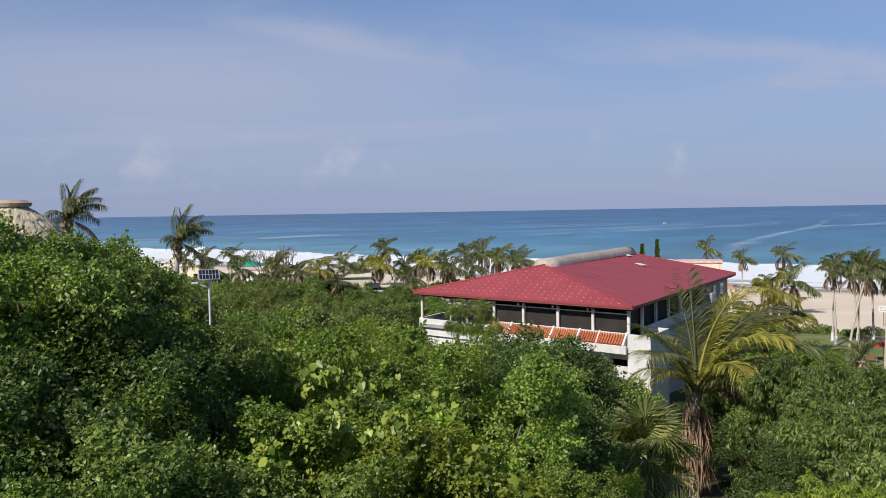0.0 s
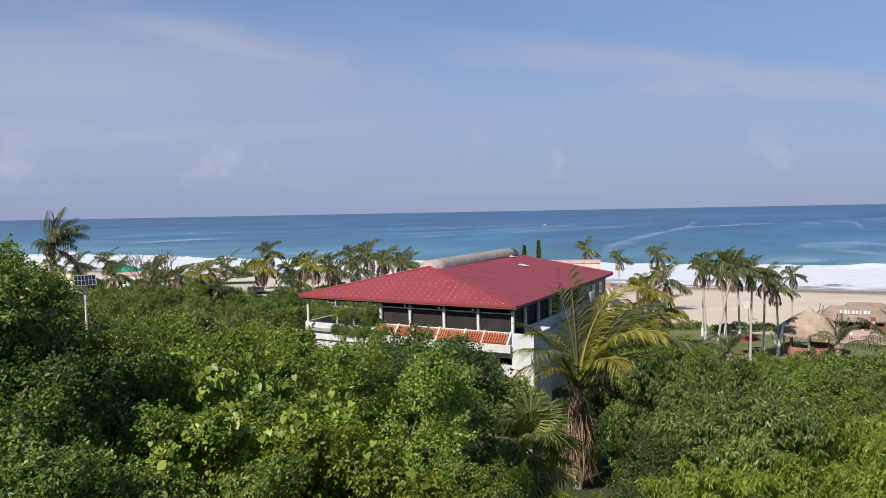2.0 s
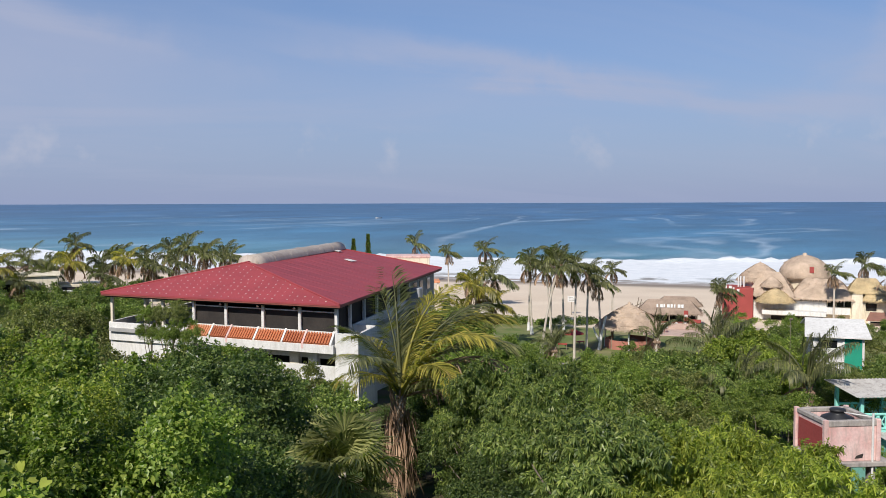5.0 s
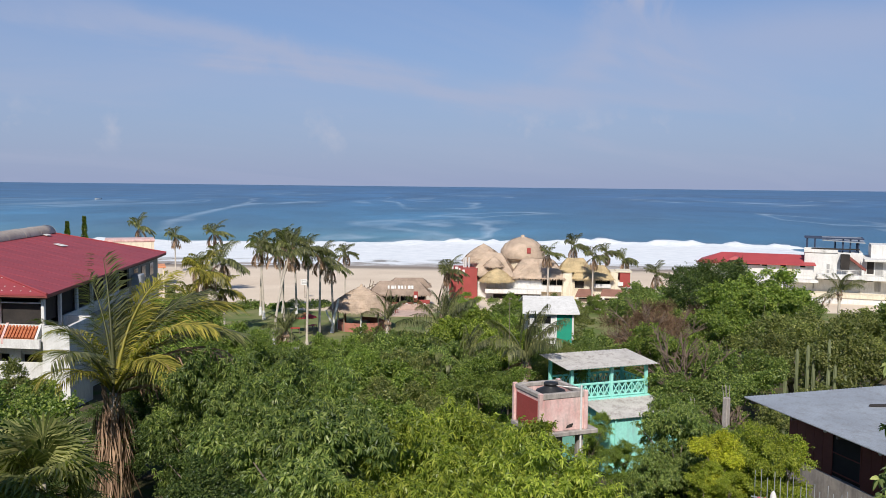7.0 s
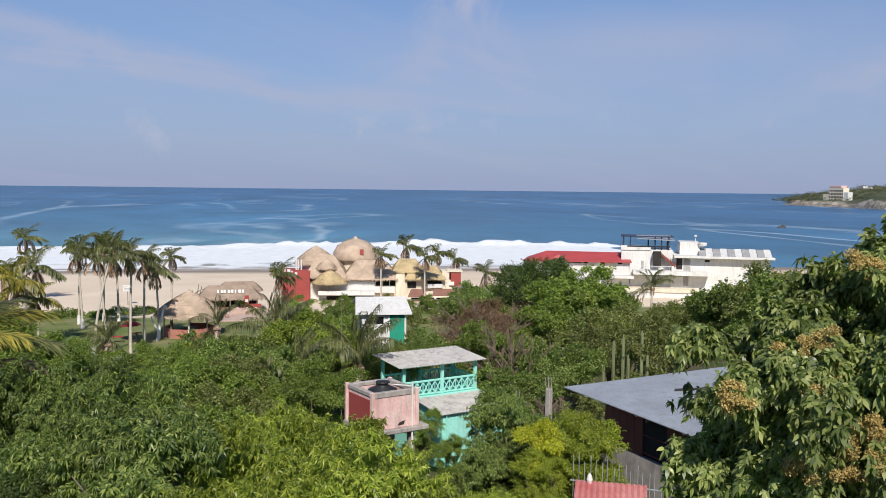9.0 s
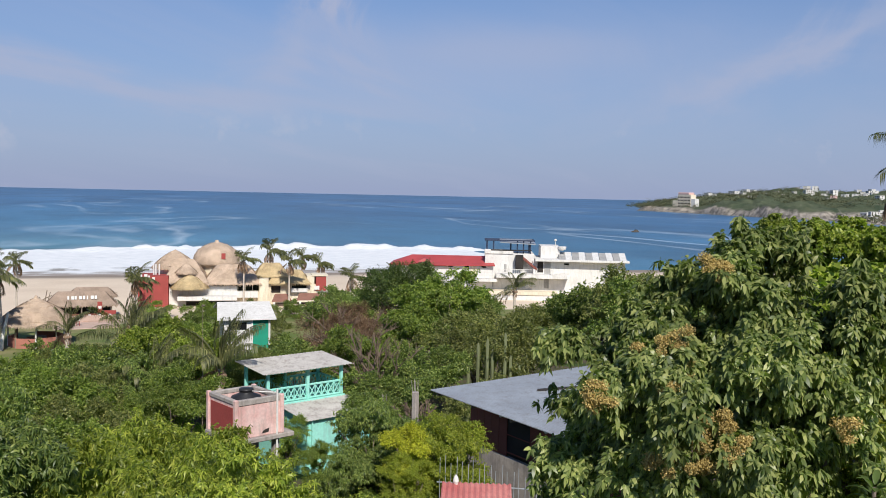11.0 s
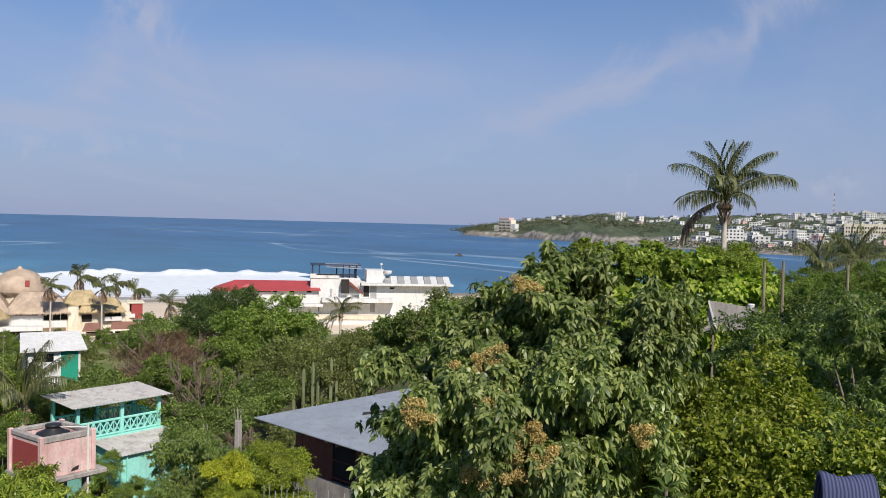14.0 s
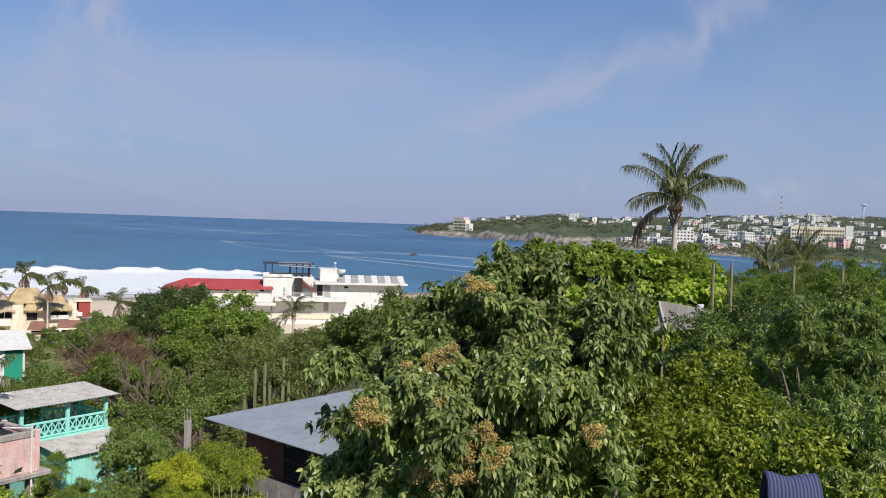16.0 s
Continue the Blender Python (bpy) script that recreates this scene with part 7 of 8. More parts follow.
# palms along the beach and in the grove beside the red roof
for i, (x, y, top, lx, ly, size, lime) in enumerate((
    (52.4, 118.8, 12.4, -0.4, 0.5, 1.0, 1), (54.5, 122.4, 13.0, 0.5, 0.2, 1.05, 1), (53.6, 115.7, 12.2, -0.8, 0.6, 1.0, 0), (58.0, 122.8, 13.6, 0.3, 0.3, 1.0, 1),
    (58.3, 120.1, 13.4, -0.2, 0.4, 1.0, 1), (33.0, 88.0, 12.8, 0.3, 0.2, 1.0, 0), (35.6, 90.0, 10.8, 0.3, 0.2, 0.95, 0), (31.2, 87.0, 10.6, 0.3, 0.2, 0.95, 0), (46.5, 96.7, 13.9, 2.0, -0.5, 1.0, 1), (49.6, 98.1, 14.0, 0.4, 0.2, 1.05, 0), (53.3, 102.2, 12.4, 0.3, 0.2, 0.9, 0),
    (56.3, 105.2, 11.0, -0.2, 0.4, 0.9, 0), (72.1, 129.6, 10.5, 0.2, 0.3, 0.9, 0), (64.9, 191.7, 9.8, 0.0, 0.4, 1.1, 0), (66.4, 222.6, 10.2, 0.2, 0.3, 1.3, 0),
    (58.0, 150.7, 13.0, 0.2, 0.3, 1.1, 0), (42.9, 91.3, 5.6, 0.0, 0.4, 0.75, 0), (42.7, 107.8, 12.0, 0.0, 0.4, 1.1, 0), (46.4, 127.3, 9.6, 0.3, 0.3, 1.0, 0),
    (-48.7, 202.2, 11.6, 0.5, 0.2, 1.3, 0), (-37.3, 196.5, 9.8, 0.5, 0.2, 1.4, 0), (-29.0, 176.8, 9.9, 0.6, 0.2, 1.4, 0), (-24.2, 171.0, 10.2, 0.4, 0.2, 1.4, 0),
    (-21.5, 190.8, 10.0, 0.6, 0.2, 1.4, 0), (-12.7, 188.4, 13.4, 0.6, 0.2, 1.5, 0), (-12.5, 175.6, 10.8, 0.3, 0.2, 1.4, 0), (-8.2, 195.0, 9.0, 0.5, 0.2, 1.4, 0),
    (-2.9, 179.2, 10.8, 0.6, 0.2, 1.5, 0), (5.1, 200.0, 11.2, 0.6, 0.2, 1.5, 0), (8.4, 188.6, 12.2, 0.5, 0.2, 1.5, 0), (10.9, 178.9, 11.5, 0.6, 0.2, 1.5, 0),
    (1.6, 172.8, 10.0, 0.5, 0.2, 1.4, 0), (-19.0, 204.0, 8.0, 0.5, 0.2, 1.4, 0), (-32.8, 187.2, 8.2, 0.5, 0.2, 1.4, 0), (15.2, 188.8, 10.4, 0.5, 0.2, 1.4, 0), (6.0, 184.0, 9.6, 0.5, 0.2, 1.4, 0), (-17.0, 180.0, 8.8, 0.5, 0.2, 1.4, 0),
    (-58.0, 214.0, 10.8, 0.5, 0.2, 1.4, 0), (-44.0, 190.0, 9.2, 0.5, 0.2, 1.4, 0), (-26.0, 198.0, 9.6, 0.5, 0.2, 1.4, 0), (-39.0, 205.0, 8.8, 0.5, 0.2, 1.4, 0), (-5.0, 188.0, 10.4, 0.5, 0.2, 1.4, 0), (12.5, 196.0, 11.0, 0.5, 0.2, 1.4, 0), (-15.0, 196.0, 9.4, 0.5, 0.2, 1.4, 0), (0.0, 190.0, 9.8, 0.5, 0.2, 1.4, 0), (18.0, 200.0, 10.0, 0.5, 0.2, 1.4, 0), (-34.0, 176.0, 8.4, 0.5, 0.2, 1.3, 0), (-52.0, 196.0, 8.6, 0.5, 0.2, 1.4, 0), (-20.0, 168.0, 8.0, 0.5, 0.2, 1.3, 0), (-7.0, 170.0, 8.6, 0.5, 0.2, 1.3, 0), (-66.0, 225.0, 10.0, 0.5, 0.2, 1.4, 0),
    (102.3, 114.0, 10.3, 0.2, 0.2, 0.95, 0), (107.7, 108.9, 9.9, 0.2, 0.2, 0.95, 0), (122.6, 115.9, 8.2, 0.1, 0.2, 0.9, 0), (107.1, 94.8, 8.4, 0.3, 0.2, 1.0, 0), (83.8, 117.0, 8.1, 0.2, 0.2, 1.0, 0),
    (116.3, 122.4, 10.6, 0.3, 0.2, 1.0, 0), (120.4, 118.2, 9.6, 0.2, 0.2, 1.0, 0), (86.5, 121.0, 6.6, 0.2, 0.2, 0.9, 0),
)):
    far_palm(i, x - lx, y - ly, top, (lx, ly), size, i in (5, 6, 7, 22, 27, 25), bool(lime))


# ---- single plants and small things ----
def near_coconut_palm():
    x, y, top = 12.0, 42.3, 12.9
    z0 = ground_at(x, y)
    h = top - z0
    t = thing("coconut_palm", x, y, z0, -15.9, "young coconut palm with yellowing fronds and a dead leaf skirt", "palm tree")
    part("trunk", palm_trunk(99, h, (0.1, 0.0), 0.24, 0.2, 10), None, t)
    boots = Geo()
    rng = random.Random(5)
    for k in range(26):
        w, z = 2.4 * k, h - 1.1 + 0.045 * k
        r = 0.20 + 0.10 * (k / 26)
        a = Vector((r * math.cos(w), r * math.sin(w), z))
        boots.tube([a * 1.0, a + Vector((0.14 * math.cos(w), 0.14 * math.sin(w), 0.42))], [0.085, 0.04], 5, 0.6)
    part("trunk_skirt", boots, DRYLEAF, t, "brown fibrous leaf bases", kind="stuff")
    # hanging dead leaves
    r2 = np.random.default_rng(3)
    n = 800
    w = r2.uniform(0, 6.28, n)
    rr = r2.uniform(0.18, 0.72, n)
    p = np.stack([rr * np.cos(w), rr * np.sin(w), r2.uniform(h - 3.6, h - 0.5, n)], 1)
    d = np.stack([0.10 * np.cos(w), 0.10 * np.sin(w), -np.ones(n)], 1) + r2.normal(0, 0.12, (n, 3))
    part("dead_skirt", leaves_mesh("dead_skirt", FROND_DRY, p, d, np.stack([np.cos(w), np.sin(w), 0 * w], 1), r2.uniform(0.7, 1.7, n), r2.uniform(0.04, 0.13, n), 0.3, 0.0), None, t, "skirt of hanging dead leaves", kind="stuff")
    # azimuth (from the right, counter-clockwise), tilt, scale, which
    for az, tilt, s, kind, i in ((100, 78, 1.75, "lush", 2), (70, 66, 1.75, "yellow", 0), (18, 62, 1.95, "yellow", 0), (-12, 52, 1.75, "lush", 1), (2, 44, 2.05, "dry", 1), (165, 72, 1.3, "lush", 2),
                                 (186, 62, 1.1, "yellow", 1), (198, 55, 1.0, "yellow", 1), (-60, 52, 1.5, "yellow", 0), (-118, 55, 1.55, "lush", 0), (132, 66, 1.35, "yellow", 1), (228, 58, 1.05, "yellow", 0),
                                 (58, 84, 1.6, "yellow", 0), (120, 84, 1.5, "lush", 0), (10, 76, 1.7, "lush", 0), (88, 72, 1.6, "yellow", 0), (-30, 66, 1.7, "yellow", 0), (-5, 30, 1.6, "dry", 0),
                                 (312, 32, 1.35, "lush", 1), (45, 76, 1.75, "yellow", 0), (30, 30, 1.5, "yellow", 1), (80, 30, 1.5, "lush", 0)):
        frond_at(t, kind, az, tilt, s, (0.1, 0, h - 0.1), {"yellow": "yellowing frond", "dry": "dry brown frond"}.get(kind, ""))


near_coconut_palm()


def tall_palm(x, y, top, s, label, seed, n=22):
    z0 = ground_at(x, y)
    h = top - z0
    t = thing("coconut_palm", x, y, z0, 0, label, "palm tree")
    slim = 0.85 if "rising" in label else 1.0
    part("trunk", palm_trunk(seed, h, (0.25, 0.1), 0.2 * slim, 0.15 * slim, 10), None, t)
    rng = random.Random(seed)
    for i in range(n):
        az, tilt = 137.5 * i, (84, 66, 50, 72, 36, 58, 22, 78, 42, 6, 62, 28, -10)[i % 13] + rng.uniform(-8, 8)
        if "young" in label:
            tilt = 0.55 * max(tilt, 15) + 40
        elif "windblown" in label:
            az = ((az + 180) % 360 - 180) * 0.48 - 14
            tilt = 0.8 * max(tilt, 0) + 14
        elif "rising" in label:
            tilt = 14 + 0.84 * max(tilt, 0)
        kind = "dry" if i in (6, 11, 19) else "green"
        frond_at(t, kind, az, tilt if kind == "green" else -20, s * rng.uniform(0.88, 1.08), (0.25, 0.1, h - 0.05), "dry brown frond" if kind == "dry" else "")
    boots = Geo()
    for k in range(30):
        w, z = 2.4 * k, h - 1.3 + 0.044 * k
        a = Vector((0.25 + 0.17 * math.cos(w), 0.1 + 0.17 * math.sin(w), z))
        boots.tube([a, a + Vector((0.16 * math.cos(w), 0.16 * math.sin(w), 0.36))], [0.08, 0.03], 5, 0.6)
    part("leaf_bases", boots, DRYLEAF, t, "brown fibrous leaf bases", kind="stuff")
    nuts = Geo()
    for k in range(7):
        w = 0.9 * k
        nuts.lathe(0.25 + 0.26 * math.cos(w), 0.1 + 0.26 * math.sin(w), [(0.02, h - 0.55), (0.13, h - 0.45), (0.13, h - 0.32), (0.02, h - 0.22)], 8)
    part("coconut_cluster", nuts, DRYLEAF, t, kind="stuff")


tall_palm(46.2, 8.1, 23.4, 0.92, "tall coconut palm rising above the hillside trees", 21, 24)
tall_palm(61.6, 3.8, 19.3, 0.8, "coconut palm half hidden behind the shrubs", 22)
tall_palm(67.6, 1.7, 19.6, 0.9, "dark coconut palm half hidden behind the shrubs", 23)
tall_palm(-23.0, 53.3, 21.7, 0.72, "windblown coconut palm beside the thatched roof", 24)
tall_palm(-18.2, 59.3, 20.0, 0.75, "windblown coconut palm above the dark bushes", 25)
tall_palm(37.8, 54.4, 11.25, 1.01, "young coconut palm among the trees", 41, 14)
tall_palm(38.6, 81.7, 7.37, 0.81, "young coconut palm among the trees", 42, 14)
tall_palm(31.8, 43.9, 11.19, 0.81, "young coconut palm among the trees", 43, 14)
tall_palm(34.6, 41.7, 11.84, 0.94, "young coconut palm beside the small white house", 26, 16)
tall_palm(51.2, 73.2, 9.2, 0.8, "young coconut palm among the shrubs", 27, 11)
tall_palm(47.0, 76.5, 8.6, 0.8, "young coconut palm among the shrubs", 29, 11)
tall_palm(105.5, 64.0, 9.0, 0.95, "leaning coconut palm before the white hotel", 28, 12)


def fan_palm():
    x, y = 7.1, 31.8
    z0 = ground_at(x, y)
    h = 12.9 - z0
    t = thing("fan_palm", x, y, z0, 0, "dusty green fan palm with drooping dry leaves", "palm tree")
    part("trunk", palm_trunk(7, h, (0, 0), 0.22, 0.2, 9), None, t)
    def fan(seed, mat):
        rng = random.Random(seed)
        v, f = [], []
        for i in range(26):
            a = radians(-125 + 250 * i / 25)
            d = Vector((math.cos(a), math.sin(a), 0.0))
            side = Vector((-d.y, d.x, 0)) * 0.032
            ll = 0.85 * rng.uniform(0.85, 1.05) * (0.75 + 0.25 * math.cos(a))
            base, mid = Vector((0.9, 0, 0.12)), Vector((0.9, 0, 0.12)) + d * ll * 0.6 + Vector((0, 0, 0.04))
            tip = base + d * ll - Vector((0, 0, 0.10 + rng.uniform(0, 0.2)))
            n = len(v)
            v += [base, mid + side, mid - side + Vector((0, 0, 0.02)), tip]
            f += [(n, n + 1, n + 2), (n + 1, n + 3, n + 2)]
        n = len(v)
        v += [Vector((0, 0.02, 0)), Vector((0, -0.02, 0)), Vector((0.92, -0.015, 0.12)), Vector((0.92, 0.015, 0.12))]
        f += [(n, n + 1, n + 2), (n, n + 2, n + 3)]
        return tri_mesh("fan_leaf", mat, np.array(v), np.array(f))
    green, dry = [fan(s, FANLEAF) for s in (1, 2, 3)], [fan(s, FROND_DRY) for s in (4, 5)]
    rng = random.Random(9)
    for i in range(66):
        low = i % 7 == 3
        o = part("fan_leaf", (dry[i % 2] if low else green[i % 3]), None, t, "dry hanging fan leaf" if low else "")
        tilt = rng.uniform(-75, -50) if low else rng.uniform(-50, 75)
        o.matrix_basis = pose(0, 0, h + rng.uniform(-0.35, 0.1)) @ Matrix.Rotation(radians(137.5 * i), 4, "Z") @ Matrix.Rotation(-radians(tilt), 4, "Y") @ Matrix.Rotation(rng.uniform(-0.5, 0.5), 4, "X") @ Matrix.Diagonal((1.4, 1.4, 1.4, 1))


fan_palm()


def near_mango():
    """The large tree close below the eye: drooping leaves and flower panicles."""
    x, y = 11.1, 6.6
    z0 = ground_at(x, y)
    t = thing("mango_tree", x, y, z0, 0, "large flowering mango tree with drooping leaves close below", "tree")
    mid = 19.9 - z0
    part("trunk", trunk_mesh(77, mid, 0.2, 1.6), BARK, t)
    for dx, dy, z, r, flat, seed, n in ((0.17, -0.59, 20.20, 1.36, 0.98, 71, 40000), (-0.44, 0.33, 19.65, 1.10, 0.98, 72, 30000), (-0.1, -0.2, 18.9, 1.5, 0.9, 73, 24000)):
        me = crown_mesh("crown", LEAF_MANGO, seed, r=r, flat=flat, count=17, subs=8, leaves=int(n * 1.7), length=0.088, width=0.037, droop=0.62, tuft=8, spread=0.95, blade=True, size=(0.22, 0.36))
        part("crown", me, None, t).matrix_basis = pose(dx, dy, z - z0, 0, 0, 20)
    rng = np.random.default_rng(14)
    # panicles on the sunny side
    spots = np.array([(9.62, 6.12, 19.8), (9.7, 5.86, 19.62), (9.58, 6.22, 19.58), (9.67, 5.97, 19.92), (9.72, 5.79, 19.82), (9.95, 6.4, 20.75), (9.8, 6.69, 20.6), (9.3, 7.04, 20.1), (9.3, 7.09, 20.18), (9.88, 6.41, 20.33), (9.55, 6.44, 20.21), (10.4, 6.51, 21.4), (10.5, 6.35, 21.4), (9.95, 4.94, 19.95), (9.47, 6.52, 19.53)]) - [x, y, z0]
    crown = np.concatenate([np.array([c.matrix_basis @ v.co for i, v in enumerate(c.data.vertices) if i % 7 == 0]) for c in t.children if c.name.startswith("crown")])
    spots = np.array([crown[((crown - q) ** 2).sum(1).argmin()] for q in spots])
    k = np.where(rng.random(18000) < 0.5, rng.integers(0, 5, 18000), rng.integers(5, len(spots), 18000))
    off = unit(rng, 5 * len(spots)) * rng.uniform(0.04, 0.20, (5 * len(spots), 1)) * [1, 1, 0.7]
    p = spots[k] + off[k * 5 + rng.integers(0, 5, len(k))] + unit(rng, len(k)) * rng.random((len(k), 1)) ** 0.5 * [0.075, 0.075, 0.06]
    part("blossom", leaves_mesh("blossom", BLOOM, p, unit(rng, len(p)) + [0, 0, 0.8], unit(rng, len(p)), 0.024, 0.016, 0.2, 0.0), None, t, "yellow-brown flower panicles", kind="stuff")


near_mango()


def broad_leaf_plant():
    x, y = 10.0, 4.75
    z0 = ground_at(x, y)
    t = thing("broad_leaf_plant", x, y, z0, 0, "dark broad-leaved plant with a rosette of drooping leaves", "plant")
    h = 19.55 - z0
    part("stem", Geo().tube([(0, 0, -0.3), (0.04, 0.02, h * 0.5), (0, 0, h)], [0.04, 0.03, 0.018], 7), BARK, t)
    rows = [(0.0, 0.012), (0.12, 0.030), (0.35, 0.052), (0.65, 0.050), (0.88, 0.024), (1.0, 0.003)]
    verts = []
    for k, w in rows:
        xx, zz = 0.05 + 0.30 * k, 0.10 * k - 0.20 * k**2.4
        verts += [(xx, -w, zz + 0.012), (xx, 0, zz), (xx, w, zz + 0.012)]
    me = Geo().add(verts, [[3 * i + j, 3 * i + 3 + j, 3 * i + 4 + j, 3 * i + 1 + j] for i in range(len(rows) - 1) for j in range(2)]).mesh("leaf", LEAF_DEEP, True)
    for i in range(22):
        part("leaf", me, None, t).matrix_basis = pose(0, 0, h - 0.012 * i) @ Matrix.Rotation(2.4 * i, 4, "Z") @ Matrix.Rotation(-radians(48 - 3.4 * i), 4, "Y") @ Matrix.Scale(0.58 + 0.010 * i, 4)


broad_leaf_plant()


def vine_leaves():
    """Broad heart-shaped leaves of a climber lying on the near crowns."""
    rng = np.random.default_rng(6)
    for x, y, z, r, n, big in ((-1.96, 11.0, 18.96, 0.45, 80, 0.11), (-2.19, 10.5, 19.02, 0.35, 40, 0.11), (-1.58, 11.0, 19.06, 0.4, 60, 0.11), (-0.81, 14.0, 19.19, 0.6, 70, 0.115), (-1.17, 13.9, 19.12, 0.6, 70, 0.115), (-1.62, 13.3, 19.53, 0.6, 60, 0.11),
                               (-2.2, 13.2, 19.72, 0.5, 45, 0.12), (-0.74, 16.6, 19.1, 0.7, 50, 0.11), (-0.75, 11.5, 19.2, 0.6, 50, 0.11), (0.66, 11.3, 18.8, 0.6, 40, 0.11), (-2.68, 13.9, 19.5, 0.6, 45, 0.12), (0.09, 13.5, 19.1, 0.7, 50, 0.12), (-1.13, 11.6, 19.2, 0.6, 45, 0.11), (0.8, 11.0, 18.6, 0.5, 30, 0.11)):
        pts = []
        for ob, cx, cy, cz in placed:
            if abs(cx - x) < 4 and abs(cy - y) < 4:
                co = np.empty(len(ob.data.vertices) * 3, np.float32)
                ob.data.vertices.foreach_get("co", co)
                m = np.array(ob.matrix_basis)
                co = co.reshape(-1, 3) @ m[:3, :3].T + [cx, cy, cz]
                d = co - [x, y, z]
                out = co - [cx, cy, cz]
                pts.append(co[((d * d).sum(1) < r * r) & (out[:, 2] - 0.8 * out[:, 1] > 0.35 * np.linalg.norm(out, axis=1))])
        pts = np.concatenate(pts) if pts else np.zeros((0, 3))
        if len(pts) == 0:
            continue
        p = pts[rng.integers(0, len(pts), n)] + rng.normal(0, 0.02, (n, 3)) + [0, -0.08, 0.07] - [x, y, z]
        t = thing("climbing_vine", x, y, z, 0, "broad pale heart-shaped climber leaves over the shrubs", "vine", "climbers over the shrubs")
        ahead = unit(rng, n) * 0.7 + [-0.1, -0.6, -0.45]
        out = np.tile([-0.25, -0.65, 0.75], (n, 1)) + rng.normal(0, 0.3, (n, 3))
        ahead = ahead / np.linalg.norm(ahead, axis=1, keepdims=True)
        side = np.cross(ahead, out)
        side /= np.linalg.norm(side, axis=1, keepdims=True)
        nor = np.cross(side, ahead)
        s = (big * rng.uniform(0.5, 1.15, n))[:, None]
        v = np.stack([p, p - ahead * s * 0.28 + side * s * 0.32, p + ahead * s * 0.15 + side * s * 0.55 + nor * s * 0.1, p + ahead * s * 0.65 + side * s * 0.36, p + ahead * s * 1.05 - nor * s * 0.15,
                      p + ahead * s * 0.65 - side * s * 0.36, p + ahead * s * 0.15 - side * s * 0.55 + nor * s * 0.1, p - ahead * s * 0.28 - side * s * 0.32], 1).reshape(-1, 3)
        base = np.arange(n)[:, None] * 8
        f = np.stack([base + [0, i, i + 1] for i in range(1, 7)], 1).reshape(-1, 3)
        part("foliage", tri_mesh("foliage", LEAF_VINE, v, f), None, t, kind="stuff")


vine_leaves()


def columnar_cactus():
    x, y = 51.0, 34.2
    z0 = ground_at(x, y)
    t = thing("columnar_cactus", x, y, z0, 0, "clump of tall grey-green columnar cacti", "cactus")
    for dx, dy, top in ((0, 0, 12.4), (-0.35, 0.5, 12.1), (0.15, -0.3, 11.7), (0.7, -0.95, 12.8), (1.0, -1.2, 11.3), (-0.9, 0.9, 11.0), (0.4, 0.2, 10.8), (1.5, -1.6, 10.6)):
        sides, g = 16, Geo()
        prof = [(0.07, -0.3), (0.085, 0.6), (0.095, (top - z0) * 0.6), (0.09, top - z0 - 0.3), (0.06, top - z0 - 0.08), (0.02, top - z0)]
        g.lathe(dx, dy, prof, sides)
        g.v = [(dx + (vx - dx) * (1.12 if (i % sides) % 2 else 0.86), dy + (vy - dy) * (1.12 if (i % sides) % 2 else 0.86), vz) for i, (vx, vy, vz) in enumerate(g.v)]
        part("stem", g, CACTUS, t)


columnar_cactus()


def dead_tree(x, y, h, r, seed, label):
    z0 = ground_at(x, y)
    t = thing("bare_tree", x, y, z0, 0, label, "tree")
    rng = random.Random(seed)
    g = Geo()
    def grow(p, d, ln, rad, depth):
        q = p + d * ln
        g.tube([p, p.lerp(q, 0.5) + Vector((rng.uniform(-1, 1), rng.uniform(-1, 1), 0)) * ln * 0.06, q], [rad, rad * 0.85, rad * 0.65], 5)
        if depth:
            for _ in range(3):
                nd = (d + Vector((rng.uniform(-1, 1), rng.uniform(-1, 1), rng.uniform(-0.3, 0.7))) * 0.7).normalized()
                grow(q, nd, ln * rng.uniform(0.55, 0.8), rad * 0.6, depth - 1)
    for _ in range(3):
        grow(Vector((0, 0, -0.3)), Vector((rng.uniform(-0.4, 0.4), rng.uniform(-0.4, 0.4), 1)).normalized(), h * 0.42, r, 4)
    part("bare_crown", g, DRYBARK, t, kind="stuff")


DRYBARK = plain("grey_dry_bark", (0.21, 0.155, 0.115), (0.15, 0.11, 0.085), 0.95, 1.5, 12.0)
dead_tree(45.6, 38.6, 6.4, 0.15, 3, "bare grey-brown tree beside the turquoise house")
dead_tree(53.5, 49.5, 7.4, 0.15, 4, "bare brown tree amid the scrub")
dead_tree(40.5, 32.0, 3.2, 0.16, 6, "leaning bare trunk with broken limbs")
dead_tree(-47.0, 232.0, 9.0, 0.2, 8, "bare windblown tree near the beach")
dead_tree(-40.0, 228.0, 9.5, 0.2, 9, "bare windblown tree near the beach")


